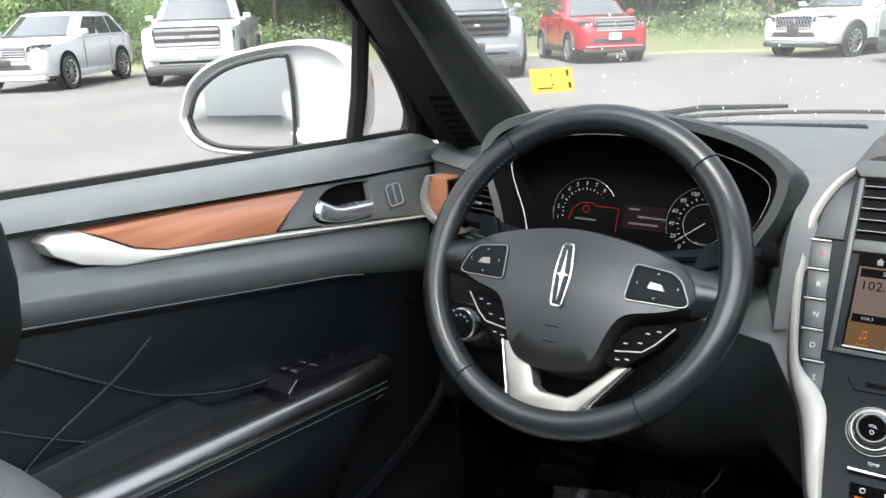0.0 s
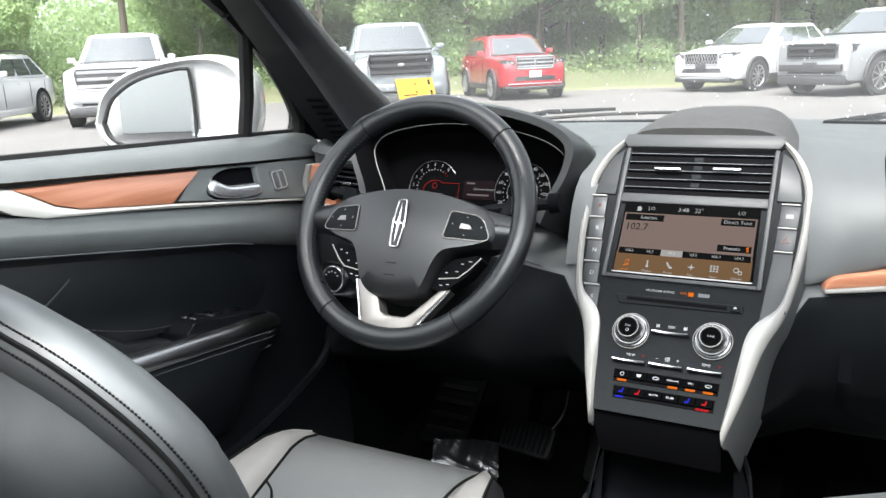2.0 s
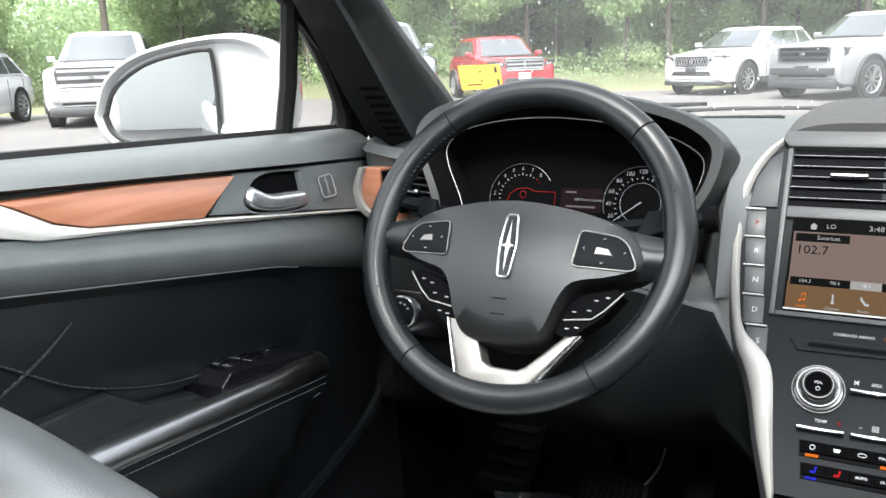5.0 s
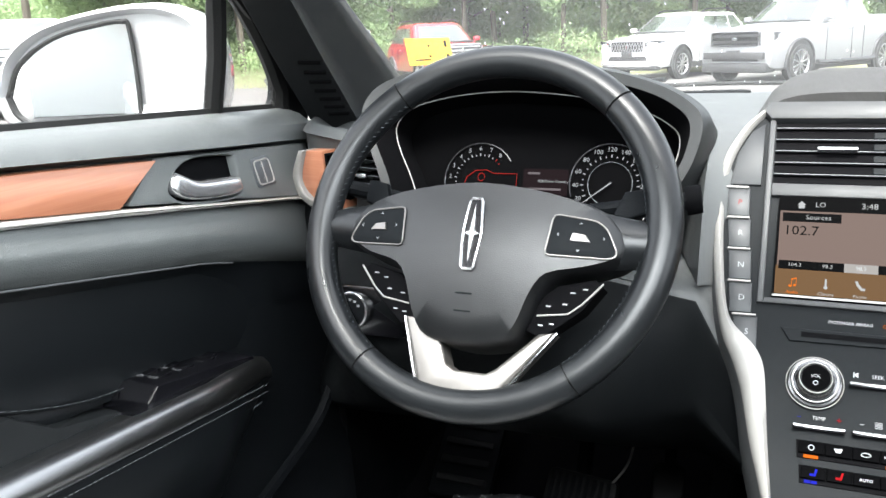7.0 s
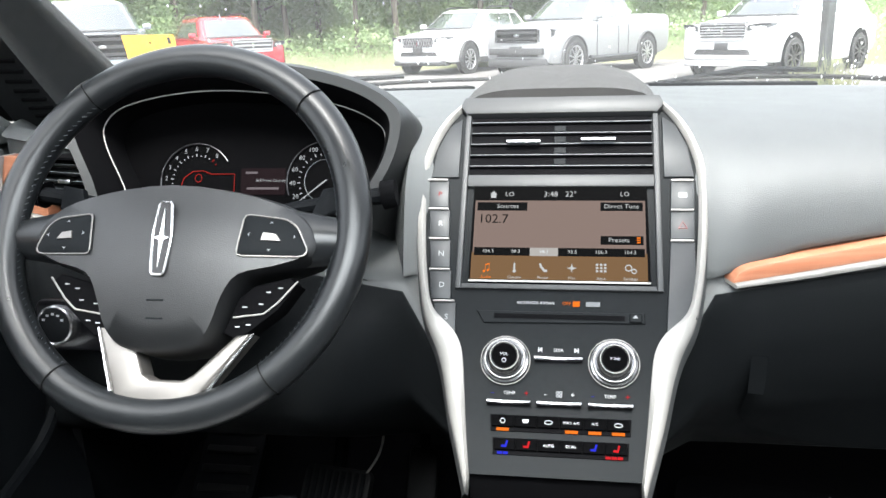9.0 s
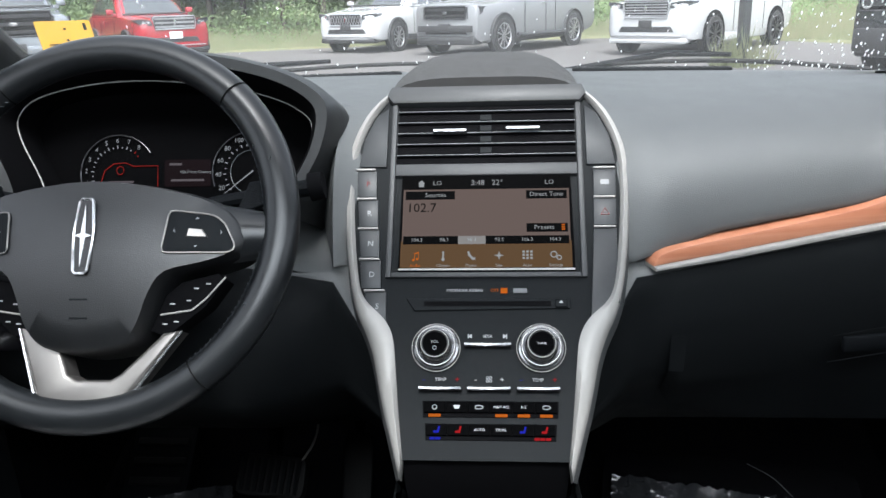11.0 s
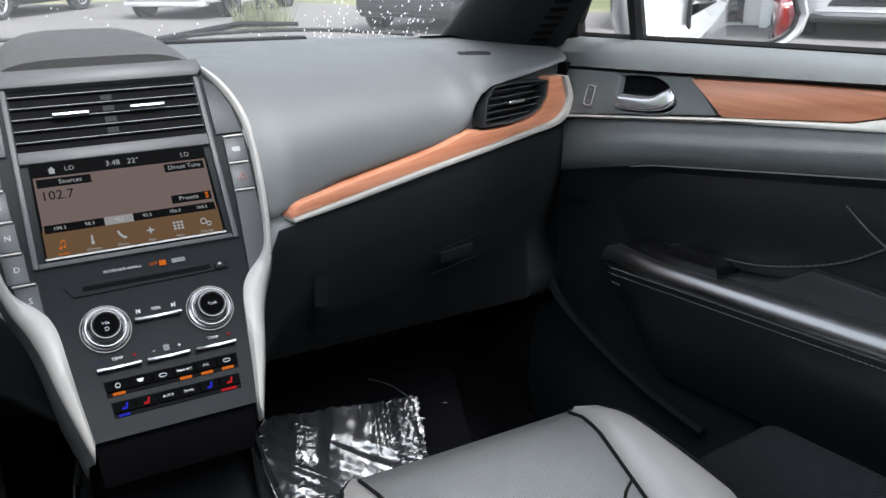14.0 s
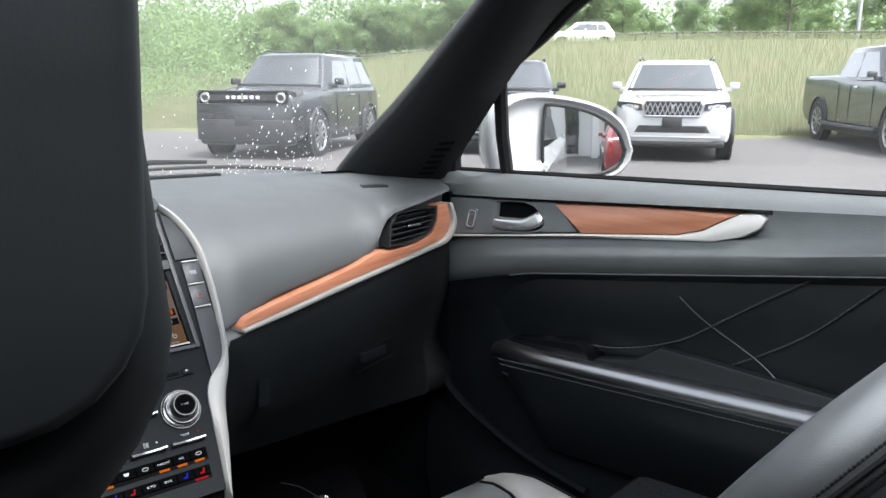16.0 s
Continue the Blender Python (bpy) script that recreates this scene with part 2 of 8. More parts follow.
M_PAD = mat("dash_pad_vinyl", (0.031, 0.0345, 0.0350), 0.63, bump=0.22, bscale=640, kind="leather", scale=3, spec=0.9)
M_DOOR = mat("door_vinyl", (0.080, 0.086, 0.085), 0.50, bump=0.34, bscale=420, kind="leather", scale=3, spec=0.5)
M_DARK = mat("dark_grained_plastic", (0.0038, 0.0045, 0.0054), 0.6, bump=0.25, bscale=500, kind="leather", scale=4, spec=0.08)
# headrest leather darkened to paint its shaded sides
M_HEAD = mat("shaded_headrest_leather", (0.0035, 0.004, 0.0045), 0.6, bump=0.03, bscale=800, kind="leather", scale=5, spec=0.15)
# pad vinyl darkened to paint the shade below the trim strip
M_PAD_SHADE = mat("shaded_dash_vinyl", (0.0048, 0.0056, 0.0062), 0.62, bump=0.22, bscale=640, kind="leather", scale=3, spec=0.08)
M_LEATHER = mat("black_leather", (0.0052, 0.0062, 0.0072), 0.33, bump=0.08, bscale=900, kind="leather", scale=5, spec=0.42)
# one black seat leather: paler copies paint lit faces, near-black ones shaded faces
M_SEAT = mat("lit_seat_leather", (0.020, 0.0213, 0.0223), 0.50, bump=0.10, bscale=700, kind="leather", scale=5, spec=0.7)
M_BACK = mat("shaded_matt_leather", (0.0062, 0.0072, 0.0078), 0.55, bump=0.08, bscale=900, kind="leather", scale=5, spec=0.22)
# back cover tone lifted to paint light reaching it from behind
M_COVER = mat("lit_headrest_cover", (0.0062, 0.0072, 0.008), 0.5, bump=0.02, bscale=900, kind="leather", scale=5, spec=0.3)
# black leather raised to grey for the light on cushion and bolster tops
M_PERF = mat("lit_perforated_leather", (0.088, 0.091, 0.091), 0.36, spec=1.0, coat=0.25, vary=0.06, rvar=0.05, bump=0.34, bscale=400, kind="weave", scale=5)
M_BOLSTER = mat("lit_bolster_leather", (0.145, 0.139, 0.134), 0.30, bump=0.06, bscale=900, kind="leather", scale=5, spec=1.0, coat=0.3, vary=0.04, rvar=0.03)
M_SIDELEATHER = mat("shaded_side_leather", (0.010, 0.010, 0.011), 0.36, bump=0.06, bscale=900, kind="leather", scale=5, spec=0.5, vary=0.04)
M_PILLAR = mat("pillar_trim_grain", (0.006, 0.0068, 0.0075), 0.6, bump=0.3, bscale=700, kind="leather", scale=4, spec=0.2)
M_RIM = mat("wheel_leather", (0.0062, 0.0070, 0.0078), 0.30, spec=0.36, bump=0.035, bscale=1100, kind="leather", scale=6)
M_HUB = mat("wheel_hub_leather", (0.0042, 0.0047, 0.0053), 0.45, bump=0.12, bscale=620, kind="leather", scale=6, spec=0.55, vary=0.05)
M_HOOD = mat("hood_leather", (0.0085, 0.0095, 0.010), 0.5, bump=0.08, bscale=900, kind="leather", scale=5, spec=0.35)
M_BLACK = mat("piano_black", (0.004, 0.004, 0.005), 0.16, scale=3, spec=0.35)
M_DIAL = mat("matt_dial_black", (0.0009, 0.0009, 0.0011), 0.8, scale=3, spec=0.02)
M_VENT = mat("matt_black", (0.002, 0.002, 0.0024), 0.75, scale=3, spec=0.04)
M_PANEL = mat("graphite_panel", (0.0070, 0.0080, 0.0088), 0.52, metal=0.0, scale=20, spec=0.05)
M_SIDE = mat("graphite_satin_metal", (0.018, 0.0195, 0.021), 0.45, metal=0.1, scale=20, spec=0.35)
M_GREY = mat("grey_key_plastic", (0.05, 0.055, 0.06), 0.4, scale=20)
M_SATIN = mat("satin_silver", (0.23, 0.222, 0.21), 0.55, metal=0.1, vary=0.04, scale=10)
M_CHROME = mat("chrome", (0.82, 0.82, 0.83), 0.1, metal=1.0, vary=0.03, scale=10)
M_PALE = mat("pale_satin_metal", (0.40, 0.387, 0.362), 0.42, metal=0.25, vary=0.03, scale=10)
M_BRUSH = mat("brushed_warm_silver", (0.185, 0.175, 0.165), 0.42, metal=0.85, vary=0.05, scale=14)
M_HANDLE = mat("satin_chrome", (0.46, 0.46, 0.47), 0.22, metal=0.85, vary=0.03, scale=10)
M_WOOD = wood_mat("open_pore_wood")
M_STEEL = mat("dark_brushed_steel", (0.13, 0.131, 0.134), 0.2, metal=0.9, vary=0.05, scale=20)
# black armrest leather given a bright metal base to paint its sheen
M_ARM = mat("metal_sheen_leather", (0.31, 0.312, 0.315), 0.29, metal=1.0, bump=0.02, bscale=900, kind="leather", scale=5, vary=0.04, rvar=0.03)
M_STITCH = mat("grey_thread", (0.12, 0.125, 0.128), 0.7, scale=60, spec=0.2)
M_STITCHB = mat("black_thread", (0.004, 0.004, 0.004), 0.8, scale=60, spec=0.06)
M_CARPET = mat("black_carpet", (0.0036, 0.0036, 0.0042), 0.95, bump=0.9, bscale=700, scale=12, spec=0.04)
M_FELT = mat("dark_grey_felt", (0.022, 0.023, 0.025), 0.95, bump=0.8, bscale=500, scale=14, spec=0.05)
M_LINER = mat("grey_headliner_cloth", (0.06, 0.06, 0.06), 0.9, bump=0.4, bscale=600, scale=10)
M_WHITE = mat("white_car_paint", (0.38, 0.385, 0.385), 0.22, vary=0.02, scale=1.5, coat=0.6)
M_GLASS = glass("clear_window_glass", veil=0.012)
# stronger veil, standing in for the milky glare on the windscreen
M_SCREEN = glass("hazed_windscreen_glass", veil=0.03)
M_MIRROR = mat("mirror_glass", (0.86, 0.88, 0.88), 0.02, metal=1.0, vary=0.01, rvar=0.0)
M_RUBBER = mat("black_rubber", (0.008, 0.008, 0.008), 0.6, bump=0.2, bscale=300, scale=12, spec=0.2)


# ---- the car round the camera: floor, roof, pillars, glass, outer body ----
def flip(pts, s):
    return [(p[0] * s, p[1], p[2]) for p in pts]


PILLAR_OUT = [(0.745, 0.26, 1.04), (0.73, 0.19, 1.10), (0.708, 0.08, 1.19), (0.68, -0.05, 1.30), (0.655, -0.21, 1.42), (0.62, -0.45, 1.50)]
PILLAR_IN = [(0.625, 0.49, 1.04), (0.62, 0.42, 1.10), (0.613, 0.30, 1.185), (0.598, 0.13, 1.285), (0.55, -0.12, 1.425), (0.50, -0.33, 1.50)]


def pillar(s, side):
    bm = bmesh.new()
    rows = []
    for (o, i) in zip(spline(PILLAR_OUT, 5), spline(PILLAR_IN, 5)):
        o, i = Vector(o), Vector(i)
        mid = (o + i) / 2 + Vector((-0.045, -0.035, -0.004))
        q1, q2 = o.lerp(mid, 0.45) + Vector((-0.022, -0.016, 0)), i.lerp(mid, 0.5) + Vector((-0.016, -0.012, 0))
        back = (o + i) / 2 + Vector((0.06, 0.05, 0.02))
        ring = [o, o + Vector((-0.010, -0.014, 0)), q1, mid, q2, i + Vector((-0.008, -0.012, -0.004)), i, back]
        rows.append([((p.x * s if s > 0 else -p.x - (0.042 if n_ > 2 else 0.0)), p.y - (0.045 if s < 0 else 0.0), p.z + (0.01 if s < 0 else 0.0)) for n_, p in enumerate(ring)])
    sheet(bm, rows, close=True, caps=True)
    ob = whole("pillar_trim", bm, M_PILLAR, "black grained windscreen pillar trim", "pillar trim", kind="structure", angle=60)
    # slotted grille low on the pillar
    for k in range(7):
        f = 5.9 + 0.68 * k
        n0 = int(f)
        a = Vector(rows[n0][1]).lerp(Vector(rows[n0 + 1][1]), f - n0)
        b_ = Vector(rows[n0][2]).lerp(Vector(rows[n0 + 1][2]), f - n0)
        up = (Vector(rows[n0 + 1][2]) - Vector(rows[n0][2])).normalized()
        ex_ = (b_ - a).normalized()
        ez_ = ex_.cross(up).normalized()
        if ez_.y > 0:
            ez_ = -ez_
        ey_ = ez_.cross(ex_)
        c_ = a.lerp(b_, 0.68)
        mm = Matrix(((ex_.x, ey_.x, ez_.x, c_.x), (ex_.y, ey_.y, ez_.y, c_.y), (ex_.z, ey_.z, ez_.z, c_.z), (0, 0, 0, 1)))
        bm = bmesh.new()
        box(bm, (-0.015, -0.0035, -0.003), (0.015, 0.0035, 0.0022), mm, bev=0.001, seg=1)
        part("grille_slot", bm, M_VENT, ob)
    return ob


pillar(-1, "left")
pillar(1, "right")

bm = bmesh.new()
rows = []
for x, yb, yt, zt in ((-0.70, 0.35, -0.30, 1.50), (-0.4, 0.58, -0.34, 1.535), (0.0, 0.72, -0.36, 1.55), (0.4, 0.58, -0.34, 1.535), (0.67, 0.375, -0.30, 1.50)):
    rows.append([(x * (1 - 0.16 * k / 8), yb + (yt - yb) * (k / 8), 1.085 + (zt - 1.085) * (k / 8) ** 0.93) for k in range(9)])
rows = [[Vector(p) for p in r] for r in rows]
cols = [spline([r[k] for r in rows], 4) for k in range(9)]
sheet(bm, cols)
windscreen = whole("windscreen", bm, M_SCREEN, "clear curved windscreen with dried water spots", "windscreen", kind="structure")
windscreen.visible_shadow = False

# headliner and roof skin; the tinted glass panel is assumed, to admit light from above
def roof_sheet(grow, lift, glass_part=False):
    b = bmesh.new()
    ys_ = (-0.33, -0.46, -0.58, -0.9, -1.2, -1.32, -1.7, -2.15)
    prof = ((-0.33, 0.50, 1.50), (-0.6, 0.56, 1.535), (-1.1, 0.575, 1.545), (-1.7, 0.55, 1.53), (-2.15, 0.50, 1.48))
    rr_ = []
    for y in ys_:
        hw_, z = lerp_row([(-p[0], p[1], p[2]) for p in prof], -y)
        rr_.append([b.verts.new((hw_ * grow * q, y - (0.03 * (1 - q * q) if y > -0.4 else 0), z + lift + 0.028 * (1 - q * q))) for q in (-1, -0.85, -0.68, -0.34, 0, 0.34, 0.68, 0.85, 1)])
    for i_ in range(len(ys_) - 1):
        for j_ in range(8):
            if (i_ in (2, 3) and 1 <= j_ <= 6) == glass_part:
                b.faces.new((rr_[i_][j_], rr_[i_][j_ + 1], rr_[i_ + 1][j_ + 1], rr_[i_ + 1][j_]))
    bmesh.ops.delete(b, geom=[v for v in b.verts if not v.link_faces], context="VERTS")
    return b


whole("ceiling", roof_sheet(1.0, 0.0), M_LINER, "dark grey woven cloth headliner", "headliner", kind="structure")
body = thing("car_body", "white painted body of the parked car", "car body", kind="structure")
part("roof", roof_sheet(1.1, 0.035), M_WHITE, body)
roof_glass = part("roof_glass", roof_sheet(1.1, 0.03, True), glass("tinted_roof_glass", (0.40, 0.41, 0.42)), body)
roof_glass.visible_shadow = False
# bonnet
bm = bmesh.new()
rows = []
for y, z, hw in ((0.78, 1.055, 0.72), (1.0, 1.03, 0.74), (1.4, 0.985, 0.75), (1.7, 0.92, 0.72), (1.86, 0.82, 0.66), (1.92, 0.6, 0.62)):
    rows.append([(hw * k / 6, y, z - 0.05 * (k / 6) ** 2 - 0.045 * abs(k / 6) ** 5) for k in range(-6, 7)])
sheet(bm, rows)
part("bonnet", bm, M_WHITE, body)
bm = bmesh.new()
box(bm, (-0.66, 0.64, 1.0), (0.66, 0.80, 1.045), bev=0.01)
part("cowl", bm, M_RUBBER, body, "black plastic cowl below the windscreen")
for s in (-1, 1):
    bm = bmesh.new()   # outer flank
    rows = []
    for y in [1.86, 1.6, 1.2, 0.8, 0.4, 0.0, -0.5, -1.0, -1.6, -2.2, -2.5]:
        hw = 0.90 - 0.05 * max(0, (y - 0.6)) ** 2 * 1.6 - 0.03 * max(0, -1.4 - y)
        zt = 1.10 - 0.045 * y if y < 0.5 else 1.075 - 0.07 * (y - 0.5) ** 1.6
        rows.append([(s * (hw - 0.085), y, zt), (s * (hw - 0.03), y, zt - 0.06), (s * hw, y, 0.8), (s * (hw - 0.02), y, 0.45), (s * (hw - 0.08), y, 0.26)])
    sheet(bm, rows)
    part("flank", bm, M_WHITE, body)
    for y in (1.45, -1.24):
        wheel = bmesh.new()
        lathe(wheel, [(0.05, -0.1), (0.3, -0.1), (0.345, -0.08), (0.35, 0), (0.345, 0.08), (0.3, 0.1), (0.25, 0.1), (0.24, 0.06), (0.05, 0.06)], pose(s * 0.80, y, 0.35, 0, s * 90, 0), 28)
        part("tyre", wheel, M_RUBBER, body)
bm = bmesh.new()
rows = []
for z, y, hw in ((1.5, -2.13, 0.54), (1.3, -2.32, 0.66), (1.1, -2.46, 0.76), (0.8, -2.54, 0.84), (0.3, -2.5, 0.82)):
    rows.append([(hw * k / 4, y + 0.12 * (k / 4) ** 2, z) for k in range(-4, 5)])
sheet(bm, rows[2:])
part("tailgate", bm, M_WHITE, body)
bm = bmesh.new()
sheet(bm, rows[:3])
M_PRIV = glass("privacy_glass", (0.05, 0.053, 0.052))
rear_glass = whole("rear_window", bm, M_PRIV, "tinted rear window", "window", kind="structure")
# rear door panels, rear pillars and rear seat close the cabin behind the camera
for s in (-1, 1):
    bm = bmesh.new()
    box(bm, (s * 0.70, -2.3, 0.4), (s * 0.76, -1.0, 1.165), bev=0.015)
    part("rear_side_panel", bm, M_DARK, body)
    bm = bmesh.new()
    prism(bm, [(-0.98, 1.15), (-0.78, 1.15), (-0.80, 1.40), (-0.84, 1.55), (-0.98, 1.56), (-1.0, 1.40)], 0, 0.05, Matrix(((0, 0, s, s * 0.66), (1, 0, 0, 0), (0, 1, 0, 0), (0, 0, 0, 1))))
    part("centre_pillar", bm, M_PAD, body)
    bm = bmesh.new()
    prism(bm, [(-2.4, 1.15), (-1.95, 1.15), (-1.85, 1.45), (-1.9, 1.53), (-2.2, 1.5)], 0, 0.05, Matrix(((0, 0, s, s * 0.62), (1, 0, 0, 0), (0, 1, 0, 0), (0, 0, 0, 1))))
    part("rear_pillar", bm, M_PAD, body)
    bm = bmesh.new()
    sheet(bm, [[(s * 0.735, y, 1.155), (s * 0.70, y, 1.30), (s * 0.655, y, 1.43), (s * 0.60, y, 1.56)] for y in (-0.96, -1.3, -1.65, -2.0, -2.3)])
    part("rear_side_glass", bm, M_PRIV, body)
bm = bmesh.new()
box(bm, (-0.66, -1.95, 0.45), (0.66, -1.4, 0.72), bev=0.05)
box(bm, (-0.66, -2.1, 0.6), (0.66, -1.9, 1.2), pose(0, 0, 0), bev=0.05)
whole("rear_bench", bm, M_LEATHER, "black leather rear bench seat", "seat")

# floor with tunnel and footwell front
bm = bmesh.new()
rows = []
for y, z in ((-2.3, 0.45), (-1.2, 0.40), (-0.7, 0.38), (-0.1, 0.36), (0.35, 0.365), (0.55, 0.45), (0.68, 0.62), (0.70, 0.85)):
    rows.append([(x, y, max(z, zt)) for x, zt in ((-0.72, 0.45), (-0.66, 0.3), (-0.4, 0.3), (-0.17, 0.3), (-0.12, 0.52), (0.12, 0.52), (0.17, 0.3), (0.4, 0.3), (0.66, 0.3), (0.72, 0.45))])
sheet(bm, rows)
whole("floor", bm, M_CARPET, "black carpeted car floor", "floor", kind="structure")
for s in (-1, 1):
    bm = bmesh.new()
    prism(bm, [(0.12, 0.30), (0.80, 0.30), (0.80, 1.06), (0.30, 1.09), (0.12, 1.09)], 0, 0.05, Matrix(((0, 0, s, s * 0.695), (1, 0, 0, 0), (0, 1, 0, 0), (0, 0, 0, 1))))
    whole("kick_panel", bm, M_DARK, "black plastic footwell side panel", "trim", kind="structure")
bm = bmesh.new()
box(bm, (-0.74, 0.72, 0.3), (0.74, 0.78, 1.05))
whole("bulkhead", bm, M_DARK, "dark footwell bulkhead", "bulkhead", kind="structure")


# ---- dashboard ----
TH = radians(37.5)
STACK = Matrix(((1, 0, 0, 0.002), (0, math.sin(TH), -math.cos(TH), 0.002), (0, math.cos(TH), math.sin(TH), 1.05), (0, 0, 0, 1)))
TRIM_Y = ((0.15, -0.044), (0.177, -0.037), (0.73, 0.115))
TRIM_Z = ((0.15, 0.955), (0.177, 0.957), (0.325, 0.971), (0.495, 0.986), (0.60, 0.997), (0.655, 1.004), (0.73, 1.01))
# the upright plane of the trim strip: x along the dashboard, y up, z out
TP = Matrix(((0.9643, 0, 0.2648, 0.177), (0.2648, 0, -0.9643, -0.040), (0, 1, 0, 0), (0, 0, 0, 1)))


def tx(x):
    """Distance along the trim plane of the place abreast x."""
    return (x - 0.177) / 0.9643


dash = thing("dashboard", "black soft-grained dashboard with wood and silver strips", "dashboard")


def dash_row(x):
    """The dashboard's section at x, from the windscreen down to the knee."""
    a = abs(x)
    ys = 0.70 - 0.78 * a * a
    if a < 0.16:
        return [(ys, 1.105), (0.42, 1.122), (0.22, 1.122), (0.13, 1.112), (0.075, 1.09), (0.045, 1.055), (0.0, 0.995), (-0.04, 0.945), (-0.065, 0.90), (-0.085, 0.85), (-0.075, 0.82), (-0.06, 0.78), (-0.05, 0.76), (0.10, 0.68), (0.45, 0.62)]
    ty, tz = lerp_row(TRIM_Y, a)[0], lerp_row(TRIM_Z, a)[0]
    wrap = 0.11 * max(0.0, (a - 0.660) / 0.07) ** 2
    w = max(0.0, min(1.0, (a - 0.16) / 0.1))
    lip = lerp_row(((0.16, 0.012), (0.249, 0.030), (0.405, 0.030), (0.43, 0.036), (0.455, 0.054), (0.48, 0.076), (0.50, 0.086), (0.53, 0.088), (0.72, 0.088)) if x < 0 else
                   ((0.16, 0.012), (0.249, 0.028), (0.405, 0.029), (0.45, 0.033), (0.468, 0.040), (0.484, 0.076), (0.50, 0.087), (0.72, 0.089)), a)[0]
    lo = max(0.0, min(1.0, (0.66 - a) / 0.08)) * w if x < 0 else 0.0
    z2 = tz + lip
    dy, dz = (0.103 * min(a, 0.68), 0.015 * a) if x < 0 else (0.0, 0.0)

    if x > 0:
        # one smooth roll from the top of the pad down to the wood strip
        roll = []
        fwd = max(0.0, min(1.0, (a - 0.44) / 0.05))
        for f in (0.0, 0.42, 0.74, 0.93, 1.0):
            roll.append((ty + 0.26 - (0.256 + 0.013 * fwd - wrap) * f, z2 + 0.004 + (1.120 - 0.012 * a - z2) * max(0.0, 1 - f ** 2.4) ** 0.42))
        return [(ys, 1.105), (0.42 - 0.28 * a * a, 1.122)] + roll + [(ty + 0.012 + wrap, z2 - 0.004), (ty + 0.012 + wrap, tz + 0.002), (ty - 0.004 + wrap, tz - 0.006), (ty - 0.010 + wrap, tz - 0.04), (ty - 0.004 + wrap, tz - 0.10), (ty + 0.03 + wrap, 0.80), (0.11, 0.70), (0.45, 0.62)]

    def bay(z):
        """Room behind the instruments: wider towards the top."""
        return max(0.0, min(1.0, (a - 0.165) / 0.03, (0.56 - a) / 0.02)) if x < 0 else 0.0

    return [(y_ - dy + (wrap if y_ < ty + 0.12 else 0.0) + (0.13 * bay(z_) if 0.975 < z_ < 1.10 and y_ < 0.13 else 0.0), z_ + dz) for y_, z_ in [(ys, 1.105), (0.42 - 0.28 * a * a, 1.122), (ty + 0.26, 1.124 - 0.012 * a), (ty + 0.165, 1.116 - 0.012 * a), (ty + 0.09 - 0.03 * w * (a < 0.5), 1.095 - 0.008 * a), (ty + 0.035, max(z2 + 0.012, 1.055 if a < 0.46 else z2 + 0.004)),
            (ty + 0.004, z2 + 0.004), (ty + 0.012, z2 - 0.004), (ty + 0.012, tz + 0.002), (ty - 0.004, tz - 0.006), (ty - 0.010 - 0.075 * lo, tz - 0.04), (ty - 0.004 - 0.10 * lo, tz - 0.10), (ty + 0.03 - 0.09 * lo, 0.80), (0.11, 0.70), (0.45, 0.62)]]


bm = bmesh.new()
xs = [-0.73, -0.715, -0.70, -0.685, -0.67, -0.65, -0.63, -0.6, -0.57, -0.54, -0.51, -0.49, -0.48, -0.47, -0.46, -0.445, -0.4, -0.3, -0.25, -0.2, -0.16, -0.1, 0, 0.1, 0.16, 0.2, 0.25, 0.3, 0.35, 0.4, 0.425, 0.445, 0.458, 0.47, 0.48, 0.49, 0.51, 0.54, 0.57, 0.6, 0.63, 0.65, 0.67, 0.685, 0.70, 0.715, 0.73]
lines = [spline([(x, y, z) for y, z in dash_row(x)], 4) for x in xs]
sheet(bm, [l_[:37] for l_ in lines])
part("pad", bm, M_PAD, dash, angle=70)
# same vinyl from the strip down, with the shade in its colour
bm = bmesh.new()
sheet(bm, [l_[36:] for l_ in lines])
part("lower_panel", bm, M_PAD_SHADE, dash, "lower dashboard in the pad's vinyl, darkened to paint shade", angle=70)


low = [(0.176, 0.958), (0.25, 0.9635), (0.325, 0.971), (0.407, 0.979), (0.495, 0.9865), (0.591, 0.996), (0.645, 1.001), (0.672, 1.012), (0.685, 1.032), (0.682, 1.052), (0.670, 1.076)]
top = [(0.176, 0.962), (0.25, 0.9695), (0.325, 0.9775), (0.407, 0.9855), (0.495, 0.993), (0.591, 1.003), (0.638, 1.009), (0.661, 1.019), (0.672, 1.035), (0.670, 1.053), (0.661, 1.076)]
wtop = [(0.1765, 0.9655), (0.181, 0.9725), (0.191, 0.9775), (0.207, 0.9805), (0.249, 0.986), (0.324, 0.995), (0.405, 1.006), (0.450, 1.0165), (0.470, 1.020), (0.50, 1.0155), (0.545, 1.0155), (0.590, 1.0205), (0.617, 1.030), (0.630, 1.050), (0.632, 1.077)]
hole = [(0.492, 1.021), (0.545, 1.0195), (0.590, 1.0245), (0.613, 1.033), (0.626, 1.05), (0.628, 1.074), (0.560, 1.079), (0.513, 1.078), (0.497, 1.058)]


